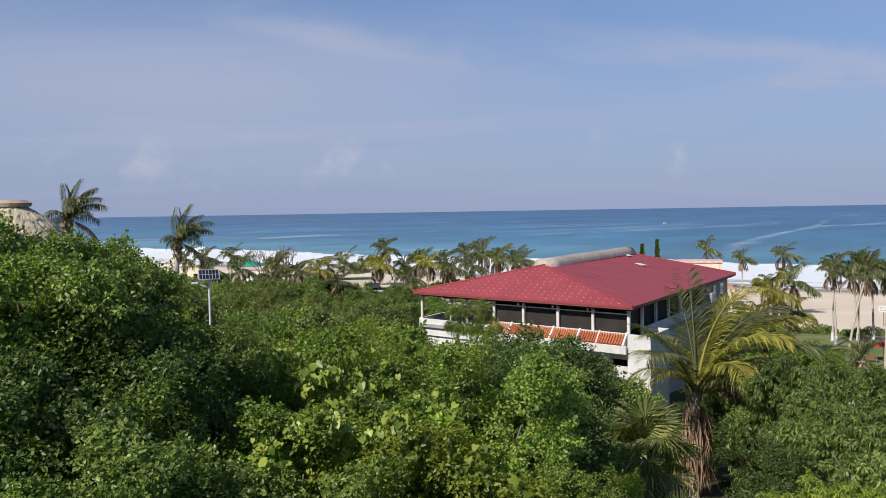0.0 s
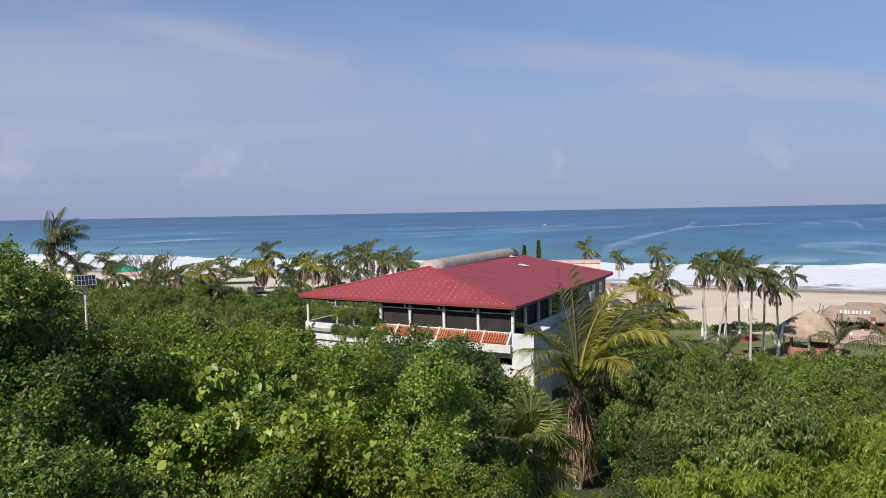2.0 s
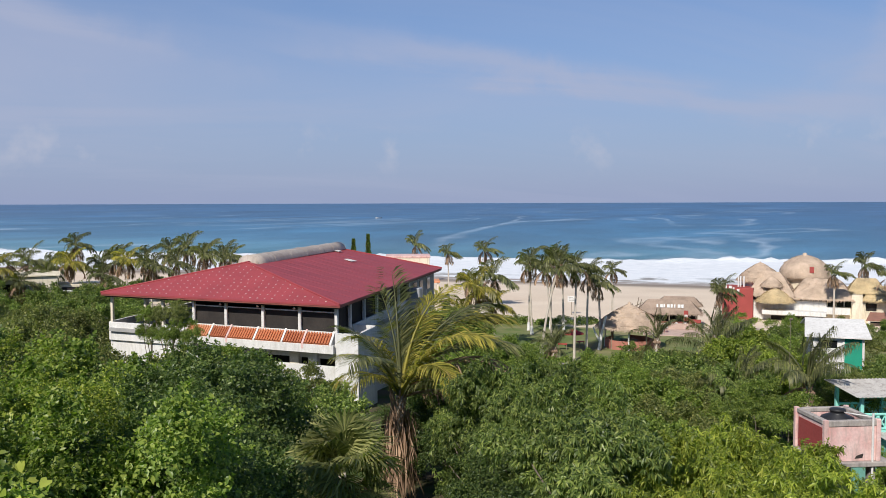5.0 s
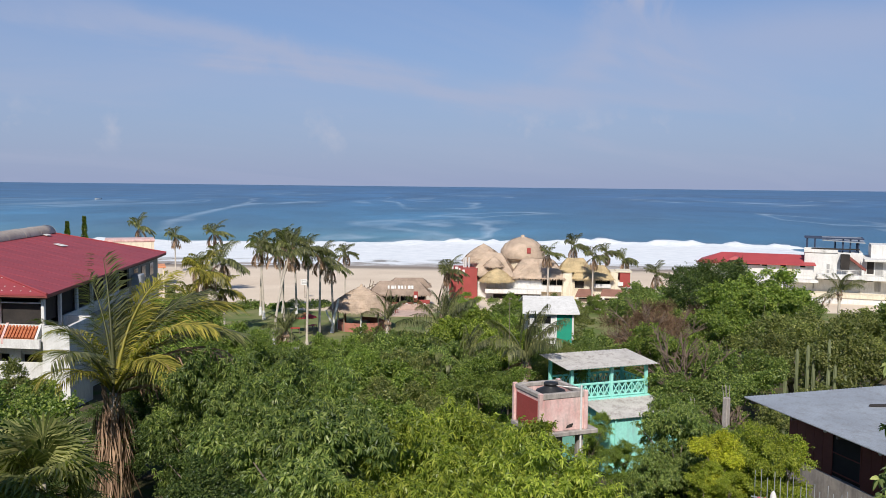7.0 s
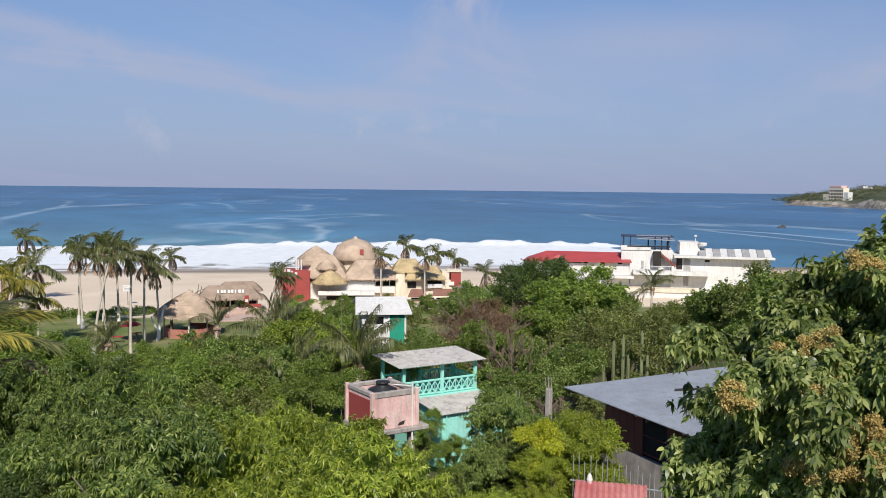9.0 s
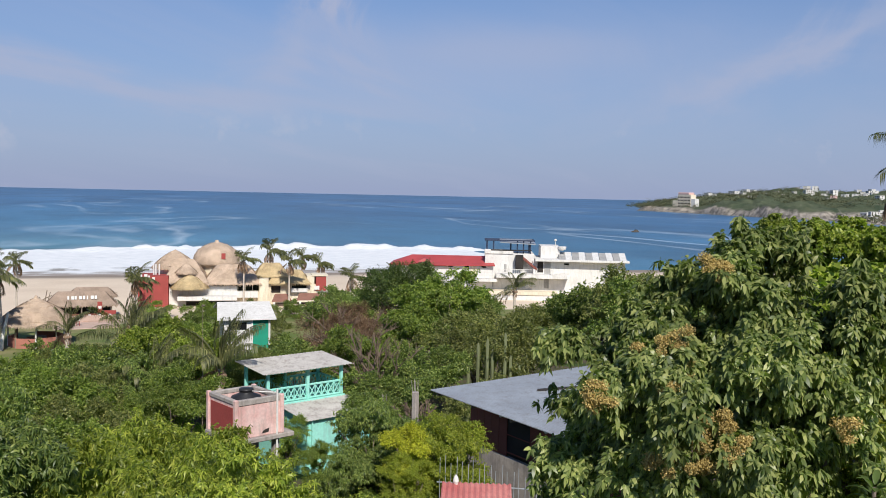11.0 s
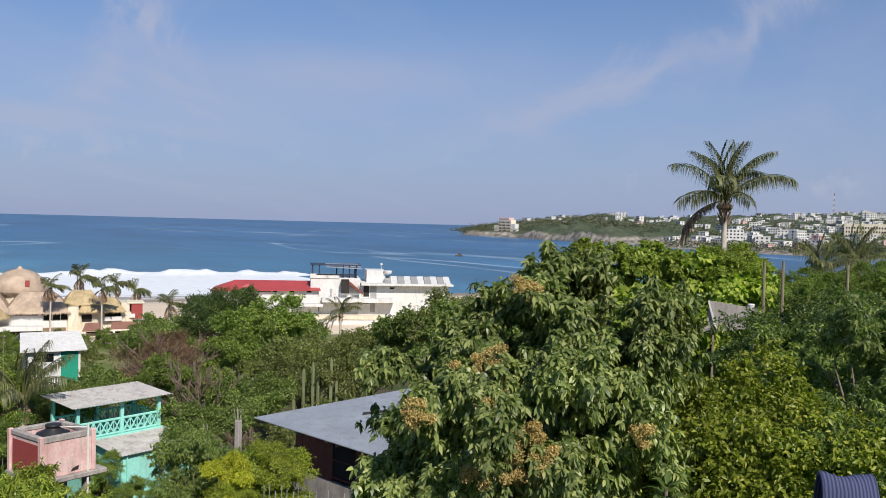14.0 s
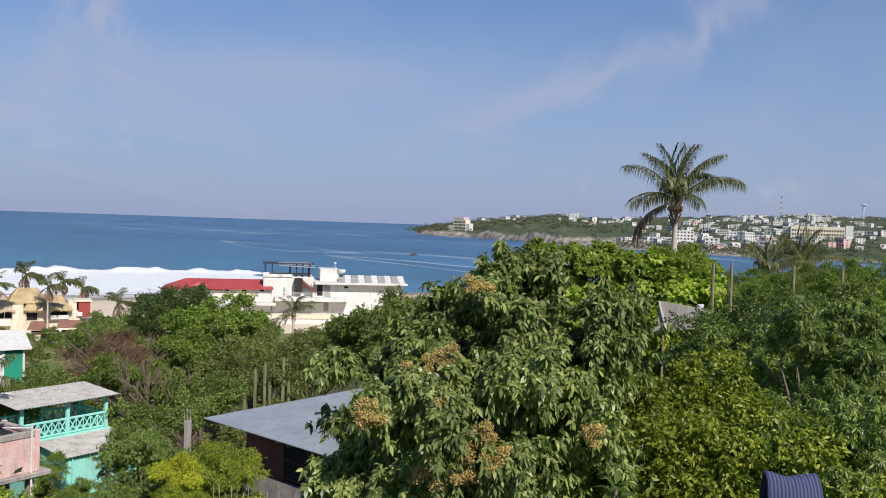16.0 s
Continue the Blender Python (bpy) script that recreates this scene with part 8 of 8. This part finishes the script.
def solar_lamp():
    x, y = -15.5, 58.0
    z0 = ground_at(x, y)
    t = thing("solar_street_lamp", x, y, z0, 18, "white street lamp with a tilted solar panel on top", "street lamp")
    top = 17.75 - z0
    part("pole", Geo().tube([(0, 0, -0.3), (0, 0, top)], [0.09, 0.07], 8), WHITE, t)
    part("arm", Geo().tube([(0, 0, top - 0.75), (-0.8, -0.1, top - 0.45)], [0.05, 0.05], 6), WHITE, t)
    part("lamp_head", Geo().box(-1.15, -0.2, top - 0.46, -0.7, 0.1, top - 0.36, 0.03), WHITE, t)
    panel = part("solar_panel", Geo().box(-0.68, -0.5, 0, 0.68, 0.5, 0.05, 0.01, pose(0, 0, top + 0.1, 38, 0, 0)), ZINC, t, "solar panel in a pale frame")
    for i in range(6):
        for j in range(2):
            part("cell", Geo().box(-0.62 + i * 0.21, -0.45 + j * 0.46, 0.052, -0.44 + i * 0.21, -0.03 + j * 0.46, 0.058, 0.001, pose(0, 0, top + 0.1, 38, 0, 0)), CELL, panel)


solar_lamp()


def thatched_lookout():
    x, y = -14.6, 30.0
    z0 = ground_at(x, y)
    t = thing("thatched_lookout", x, y, z0, 0, "pale palm-thatched roof rising behind the bushes", "hut")
    thatch_cone("thatch_roof", t, 0, 0, 21.2 - z0, 1.55, 1.3, STRAW, 41, label="pale round thatch")
    part("ridge_cap", Geo().lathe(0, 0, [(0.55, 22.28 - z0), (0.60, 22.40 - z0), (0.42, 22.50 - z0), (0.03, 22.53 - z0)], 14), THATCH, t, "dark cap of woven palm")
    for k in range(6):
        w = 1.047 * k
        part("post", Geo().tube([(1.6 * math.cos(w), 1.6 * math.sin(w), -0.3), (1.6 * math.cos(w), 1.6 * math.sin(w), 21.4 - z0)], [0.1, 0.08], 7), WOOD, t)
    part("floor", Geo().lathe(0, 0, [(1.9, 17.8 - z0), (1.9, 18.0 - z0)], 18), WOOD, t)


thatched_lookout()


# ---- small things, near to far ----
def folded_hammock():
    x, y, z = 6.68, 3.30, 20.58
    z0 = ground_at(x, y)
    m = Nodes("navy_striped_cloth", 0.85, 0.0, 0.2)
    w = m.t.nodes.new("ShaderNodeTexWave")
    w.inputs["Scale"].default_value, w.inputs["Distortion"].default_value, w.inputs["Detail"].default_value = 16.0, 1.6, 3.0
    w.bands_direction = "X"
    m.t.links.new(m.where, w.inputs["Vector"])
    cloth = m.done(m.mix(m.ramp(w.outputs["Fac"], (0.15, 0.0), (0.85, 1.0)), (0.032, 0.038, 0.085), (0.080, 0.090, 0.165)))
    # unseen post, added so the cloth has something to hang on
    post = single("fence_post", Geo().tube([(0, 0, -0.3), (0, 0, z - z0 - 0.02)], [0.036, 0.032], 8), WOOD, "plain wooden post added to hold up the hammock", "post", at=(x, y, z0))
    g = Geo()
    verts, n, k = [], 14, 41
    for i in range(n):
        a = i / (n - 1)
        for j in range(k):
            b = (j / (k - 1) - 0.5) * 2
            r = 0.105 + 0.012 * math.sin(9 * a + 2 * b)
            verts.append((b * 0.15 * (1 - 0.1 * a), -r * math.cos(math.pi * (0.08 + 0.9 * a)), 0.02 + r * 1.2 * math.sin(math.pi * (0.08 + 0.9 * a)) - 0.26 * (abs(a - 0.5) * 2) ** 2.5 + 0.004 * math.sin(5 * b) + 0.002 * math.sin(23 * b)))
    g.add(verts, [[i * k + j, i * k + j + 1, (i + 1) * k + j + 1, (i + 1) * k + j] for i in range(n - 1) for j in range(k - 1)])
    ob = single("folded_hammock", g, cloth, "navy blue striped hammock folded over a post", "hammock", at=(x, y, z), rz=-68, smooth=True)
    ob.modifiers.new("thickness", "SOLIDIFY").thickness = 0.02


folded_hammock()


def leaning_board():
    x, y = 22.5, 5.3
    z0 = ground_at(x, y)
    t = thing("tilted_board", x, y, z0, -83, "tilted pale grey board on posts among the shrubs", "board")
    part("board", Geo().slab([(-0.60, 0, 20.33 - z0), (0.42, 0, 20.20 - z0), (0.62, 0, 19.80 - z0), (-0.66, 0, 19.60 - z0)], 0.06, (0, -1, 0)), CONCRETE, t)
    part("edge", Geo().slab([(-0.64, -0.07, 20.34 - z0), (-0.60, -0.07, 20.34 - z0), (-0.42, -0.07, 19.7 - z0), (-0.46, -0.07, 19.7 - z0)], 0.03, (0, -1, 0)), WHITE, t)
    part("brace", Geo().tube([(-1.0, -0.1, 19.55 - z0), (-0.5, -0.1, 19.75 - z0)], [0.06, 0.05], 6), CONCRETE, t)
    part("pot", Geo().lathe(0.3, 0.05, [(0.05, 20.16 - z0), (0.08, 20.28 - z0), (0.07, 20.30 - z0)], 12), WHITE, t)
    for a in (-0.5, 0.5):
        part("post", Geo().box(a - 0.026, 0.08, -0.3, a + 0.026, 0.13, 20.1 - z0, 0.008), WOOD, t)


leaning_board()

for x, y, top in ((23.57, 4.8, 21.23), (24.09, 4.41, 21.24), (24.6, 3.0, 21.2), (25.0, 1.9, 21.2)):
    z0 = ground_at(x, y)
    single("wooden_pole", Geo().tube([(0, 0, -0.3), (0.03, 0, (top - z0) / 2), (0, 0.02, top - z0)], [0.042, 0.036, 0.032], 7), WOOD, "upright pale wooden pole among the shrubs", "pole", at=(x, y, z0), group="poles on the slope")

for x, y, top, w in ((32.3, 26.2, 13.3, 0.12), (31.6, 27.4, 12.6, 0.07)):
    z0 = ground_at(x, y)
    g = Geo().box(-w, -w, -0.3, w, w, top - z0, 0.03)
    for k in range(4):
        g.tube([(0.08 * (k % 2 * 2 - 1), 0.08 * (k // 2 * 2 - 1), top - z0 - 0.1), (0.1 * (k % 2 * 2 - 1), 0.1 * (k // 2 * 2 - 1) + 0.05, top - z0 + 0.5)], [0.012, 0.012], 4)
    single("concrete_post", g, CONCRETE, "unfinished concrete post with bare steel rods", "post", at=(x, y, z0), group="unfinished posts")


FADED = plain("faded_red_canopy", (0.46, 0.13, 0.125), (0.56, 0.24, 0.22), 0.8, 0.9, 10.0, stain=(0.36, 0.13, 0.12))


def tin_shed():
    x, y = 22.6, 16.9
    z0 = ground_at(x, y)
    t = thing("tin_shed", x, y, z0, -58, "small shed with a faded red canopy and pale scalloped edge", "shed")
    part("roof", corrugated(-0.9, 1.1, -0.55, 0.35, 13.38 - z0, 13.62 - z0, 0.16), FADED, t, "faded red sheet canopy")
    edge = Geo()
    for i in range(13):
        edge.lathe(-0.88 + i * 0.16, -0.58, [(0.03, 13.23 - z0), (0.085, 13.28 - z0), (0.07, 13.37 - z0), (0.03, 13.39 - z0)], 8)
    part("scalloped_edge", edge, WHITE, t, "pale scalloped trim", kind="stuff")
    part("finial", Geo().lathe(-0.5, 0.30, [(0.06, 13.58 - z0), (0.09, 13.68 - z0), (0.06, 13.8 - z0), (0.02, 13.86 - z0)], 10), WHITE, t)
    part("wall", Geo().box(-0.7, -0.5, -0.3, 0.9, 0.3, 13.3 - z0, 0.02), GREYWALL, t)
    gx, gy = 23.6, 17.2
    g0 = ground_at(gx, gy)
    f = thing("wire_fence", gx, gy, g0, -66, "fence of thin upright steel rods beside the house", "fence")
    for i in range(18):
        part("rod", Geo().tube([(-1.3 + i * 0.17, 0, -0.2), (-1.3 + i * 0.17 + 0.02 * math.sin(3 * i), 0.02 * math.sin(5 * i), 14.1 - g0 + 0.12 * math.sin(2.4 * i) - 0.02 * i)], [0.013, 0.011], 5), ZINC, f)
    part("rail", Geo().box(-1.4, 0.016, 13.3 - g0, 1.8, 0.04, 13.34 - g0, 0.005), ZINC, f)


tin_shed()

z0 = ground_at(33.8, 42.0)
single("antenna_pole", Geo().tube([(0, 0, -0.2), (0, 0, 15.6 - z0)], [0.022, 0.012], 6).tube([(-0.05, 0, 15.5 - z0), (0.12, 0, 15.5 - z0)], [0.05, 0.05], 6), WOOD, "thin metal antenna pole among the trees", "pole", at=(33.8, 42.0, z0))


def beach_things():
    z0 = ground_at(53.0, 106.0)
    t = thing("market_umbrella", 53.0, 106.0, z0, 0, "red canvas market umbrella on the lawn", "umbrella")
    part("pole", Geo().tube([(0, 0, -0.1), (0, 0, 2.5)], [0.03, 0.03], 6), WOOD, t)
    part("canopy", Geo().lathe(0, 0, [(1.55, 1.95), (1.5, 2.05), (0.05, 2.6)], 10), REDCLOTH, t)
    for dx, dy in ((1.4, 0.6), (-1.5, -0.3)):
        c = thing("lawn_table", 53.0 + dx, 106.0 + dy, z0, 20 * dx, "dark red table on the lawn", "table", "tables on the lawn")
        part("tabletop", Geo().box(-0.6, -0.4, 0.72, 0.6, 0.4, 0.76, 0.01), REDCLOTH, c)
        for a in (-0.5, 0.5):
            for b in (-0.3, 0.3):
                part("leg", Geo().box(a - 0.03, b - 0.03, -0.05, a + 0.03, b + 0.03, 0.72, 0.005), WOOD, c)
    p = thing("notice_board", 69.0, 138.0, ground_at(69, 138), -30, "white notice board on a post at the beach edge", "sign")
    part("post", Geo().tube([(0, 0, -0.2), (0, 0, 2.4)], [0.06, 0.06], 6), WOOD, p)
    part("board", Geo().box(-0.7, -0.06, 2.2, 0.7, 0.0, 3.2, 0.01), WHITE, p)
    for i in range(3):
        part("text_bar", Geo().box(-0.5, -0.075, 2.42 + i * 0.24, 0.5 - 0.15 * i, -0.062, 2.52 + i * 0.24, 0.003), GREYWALL, p)
    x, y = 55.9, 104.1
    z0 = ground_at(x, y)
    w = thing("driftwood_trunk", x, y, z0, 0, "pale forked driftwood trunk leaning beside the round hut", "driftwood")
    part("trunk", Geo().tube([(0, 0, -0.3), (0.2, -0.1, 1.6), (0.75, -0.4, 4.4)], [0.26, 0.2, 0.14], 8), LIME, w)
    part("fork", Geo().tube([(0.1, -0.05, 1.1), (-0.5, 0.2, 2.3), (-0.7, 0.3, 3.0)], [0.15, 0.12, 0.08], 7), LIME, w)
    x, y = 72.2, 114.1
    z0 = ground_at(x, y)
    st = thing("sign_stand", x, y, z0 + 0.1, -33, "small white board on two dark legs by the beach bar", "sign")
    for a in (-0.16, 0.16):
        part("leg", Geo().box(a - 0.04, -0.04, -0.3, a + 0.04, 0.04, 0.7, 0.01), REDPAINT, st)
    part("board", Geo().box(-0.26, -0.05, 0.66, 0.26, 0.05, 1.35, 0.02), WHITE, st)
    # pale paved path across the lawn
    g = Geo()
    verts = []
    for i in range(26):
        k = i / 25
        x, y = 38.0 + 16 * k, 104.0 - 15 * k + 2.5 * math.sin(5 * k)
        for s in (-0.7, 0.7):
            xx, yy = x + s * 0.7, y + s * 0.7
            verts.append((xx, yy, ground_at(xx, yy) + 0.06))
    g.add(verts, [[2 * i, 2 * i + 1, 2 * i + 3, 2 * i + 2] for i in range(25)])
    ob = single("path", g, CONCRETE, "pale paved path winding across the lawn", "path", "structure")
    ob.modifiers.new("thickness", "SOLIDIFY").thickness = 0.12
    # white-flowering shrub and low hedge
    rng = np.random.default_rng(31)
    for x, y, r, mat in ((42.5, 101.5, 1.3, 1), (44.5, 103.5, 1.0, 1), *((49.0 + 1.75 * i + 0.6 * math.sin(7 * i), 134.0 - 0.75 * i + 0.9 * math.sin(4 * i), 1.25 + 0.35 * math.sin(5 * i), 0) for i in range(14))):
        z0 = ground_at(x, y)
        t = thing("flowering_shrub" if mat else "beach_shrub", x, y, z0, 0, "shrub covered with white flowers by the lawn" if mat else "low dark green shrub at the beach edge", "shrub", "shrubs by the lawn")
        n = 900
        d = unit(rng, n)
        d[:, 2] = np.abs(d[:, 2])
        part("crown", leaves_mesh("crown", LEAF_MID if mat else LEAF_DARK, d * r * rng.uniform(0.6, 1.1, (n, 1)) * [1, 1, 0.8], unit(rng, n) + d, d + unit(rng, n) * 0.5, 0.24, 0.14), None, t)
        if mat:
            n = 420
            d = unit(rng, n)
            d[:, 2] = np.abs(d[:, 2])
            part("flowers", leaves_mesh("flowers", WHITE, d * r * 1.03 * [1, 1, 0.8], unit(rng, n), d, 0.22, 0.2), None, t, "white flowers", kind="stuff")
        part("stem", Geo().tube([(0, 0, -0.2), (0.05, 0, r * 0.5)], [0.06, 0.04], 5), BARK, t)


beach_things()


def far_left_resort():
    x, y = -60.0, 268.0
    z0 = ground_at(x, y)
    t = thing("beach_pavilion", x, y, z0, -10, "open pavilion with a green canvas roof near the beach", "pavilion")
    part("roof", Geo().add([(-5, -4, 3.2), (5, -4, 3.2), (5, 4, 3.2), (-5, 4, 3.2), (0, 0, 5.6)], [[0, 1, 4], [1, 2, 4], [2, 3, 4], [3, 0, 4], [3, 2, 1, 0]]), GREENCLOTH, t, "green canvas tent roof")
    part("roof_top", Geo().add([(-1.3, -1.1, 5.2), (1.3, -1.1, 5.2), (1.3, 1.1, 5.2), (-1.3, 1.1, 5.2), (0, 0, 6.5)], [[0, 1, 4], [1, 2, 4], [2, 3, 4], [3, 0, 4], [3, 2, 1, 0]]), GREENCLOTH, t)
    for a in (-4.6, 4.6):
        for b in (-3.6, 3.6):
            part("post", Geo().tube([(a, b, -0.4), (a, b, 3.3)], [0.12, 0.12], 6), WHITE, t)
    for name, bx, by, w, d, h, mat, lab in (("beach_house", -83.0, 262.0, 15, 8, 5.0, WHITE, "low white beach house with a flat roof"), ("beach_house", -72.0, 250.0, 9, 7, 4.4, CREAM, "low cream beach house with a flat roof"), ("beach_house", -50.0, 246.0, 12, 7, 3.4, PINK, "low beach house with a reddish roof"), ("beach_house", -36.0, 215.0, 13, 8, 3.0, OLDZINC, "low shed with a grey-brown roof")):
        g0 = ground_at(bx, by)
        c = thing(name, bx, by, g0, -8, lab, "house", "houses left of the grove")
        part("wall", Geo().box(-w / 2, -d / 2, -0.5, w / 2, d / 2, h, 0.04), mat if mat != PINK else WHITE, c)
        part("roof", Geo().box(-w / 2 - 0.4, -d / 2 - 0.4, h, w / 2 + 0.4, d / 2 + 0.4, h + 0.3, 0.04), mat, c)
        for i in range(3):
            part("window", Geo().box(-w / 2 + w * (i + 0.3) / 3, -d / 2 - 0.05, 1.0, -w / 2 + w * (i + 0.7) / 3, -d / 2, 2.3, 0.02), GLASS, c)
    g0 = ground_at(-83, 262)
    for i in range(2):
        single("rooftop_water_tank", Geo().lathe(0, 0, [(1.0, 0), (1.05, 0.4), (1.0, 1.8), (0.5, 2.2), (0.1, 2.3)], 14), CREAM, "pale round water tank on the flat roof", "water tank", at=(-80.0 + 2.6 * i, 262.0, g0 + 5.3), group="rooftop tanks")
    x, y = -18.5, 176.0
    g0 = ground_at(x, y)
    t = thing("yellow_house", x, y, g0, 5, "two-storey yellow house half hidden by palms", "house")
    part("wall", Geo().box(-8, -4, -0.5, 3.6, 4, 6.2, 0.05), CREAM, t)
    part("wing", Geo().box(3.6, -2.5, -0.5, 11.5, 4, 4.4, 0.05), CREAM, t)
    part("roof", Geo().box(-8.4, -4.4, 6.2, 4.0, 4.4, 6.5, 0.04), CREAM, t)
    part("balcony_rail", Geo().box(3.9, -3.4, 2.6, 9.5, -3.2, 3.5, 0.02), WHITE, t)
    part("opening", Geo().box(4.2, -2.56, 1.8, 9.0, -2.5, 4.0, 0.02), DARK, t)
    part("window", Geo().box(-5.5, -4.06, 3.6, -3.5, -4.0, 5.0, 0.02), GLASS, t)


far_left_resort()


def beach_cypress(x, y, top, r):
    z0 = ground_at(x, y)
    t = thing("cypress", x, y, z0, 0, "slim dark cypress standing near the surf", "tree", "pair of cypresses")
    h = top - z0
    part("trunk", Geo().tube([(0, 0, -0.3), (0, 0, h * 0.9)], [0.15, 0.04], 6), BARK, t)
    rng = np.random.default_rng(int(top * 10))
    n = 1600
    k = rng.random(n) ** 0.8
    w = rng.uniform(0, 6.28, n)
    rr = 0.95 * r * (1 - k) ** 0.8 * (0.35 + 0.75 * np.abs(np.sin(k * 18))) * rng.uniform(0.4, 1.05, n) + 0.04
    p = np.stack([rr * np.cos(w), rr * np.sin(w), h * (0.12 + 0.88 * k)], 1)
    o = np.stack([np.cos(w), np.sin(w), 0.4 + 0 * w], 1)
    part("crown", leaves_mesh("crown", LEAF_DARK, p, o + [0, 0, 0.8], o, 0.55, 0.3), None, t)


beach_cypress(44.6, 184.0, 14.6, 0.95)
beach_cypress(41.6, 184.6, 13.6, 0.95)


def beach_tower():
    x, y = 48.4, 167.3
    z0 = ground_at(x, y)
    t = thing("beach_block", x, y, z0, -16, "square pale pinkish block with a flat roof at the beach", "building")
    part("wall", Geo().box(-4.0, -3, -0.5, 4.2, 3, 10.9 - z0, 0.05), CREAM, t)
    part("parapet", Geo().box(-4.15, -3.15, 10.9 - z0, 4.35, 3.15, 11.3 - z0, 0.05), PINK, t)
    part("red_porch", Geo().box(-4.0, -8.5, 4.6 - z0 + 2, 6.0, -3.2, 4.9 - z0 + 2, 0.04), CLAY, t, "red tiled porch roof")
    for px in (-3.6, 0.8, 5.6):
        part("porch_post", Geo().box(px - 0.15, -8.2, -0.3, px + 0.15, -7.9, 4.6 - z0 + 2, 0.02), CREAM, t)


beach_tower()


def fishing_boat(x, y, rz):
    t = thing("fishing_boat", x, y, -0.1, rz, "small white open fishing boat out at sea", "boat", "boats at sea")
    g = Geo()
    rows = []
    for i in range(9):
        k = i / 8
        w = 1.1 * math.sin(math.pi * min(1, 0.25 + 0.75 * k)) ** 0.6 + 0.03
        rows += [(-3.8 + 7.6 * k, -w, 1.0 + 0.7 * (1 - k) ** 2), (-3.8 + 7.6 * k, -w * 0.6, -0.4), (-3.8 + 7.6 * k, w * 0.6, -0.4), (-3.8 + 7.6 * k, w, 1.0 + 0.7 * (1 - k) ** 2)]
    g.add(rows, [[4 * i + k, 4 * i + k + 1, 4 * i + k + 5, 4 * i + k + 4] for i in range(8) for k in range(3)] + [[0, 1, 2, 3], [35, 34, 33, 32]])
    part("hull", g, WHITE, t)
    for k in (-1.2, 0.4, 1.9):
        part("thwart", Geo().box(k - 0.15, -1.0, 0.75, k + 0.15, 1.0, 0.82, 0.01), WOOD, t)
    part("outboard_engine", Geo().box(3.7, -0.2, 0.3, 4.1, 0.2, 1.7, 0.05), BLACK, t)


fishing_boat(255, 1008, 20)


def sea_rock():
    rng = random.Random(17)
    g = Geo()
    for dx, dy, r, h in ((0, 0, 1.7, 1.8), (2.6, 1, 1.3, 1.2), (-2.4, 0.5, 1.1, 0.9)):
        prof = [(r * 1.2, -1.0), (r, h * 0.35), (r * 0.62, h * 0.75), (0.2, h)]
        n = len(g.v)
        g.lathe(dx, dy, prof, 11)
        g.v[n:] = [(vx + rng.uniform(-0.4, 0.4), vy + rng.uniform(-0.4, 0.4), vz + rng.uniform(-0.3, 0.3)) for vx, vy, vz in g.v[n:]]
    single("sea_rock", g, STONE_WET, "dark wet rock standing in the bay", "rock", at=(514, 217, -0.2))


STONE_WET = plain("dark_wet_rock", (0.10, 0.085, 0.07), (0.06, 0.05, 0.045), 0.7, 0.3, 2.0, bump=0.8, dist=0.2)
sea_rock()
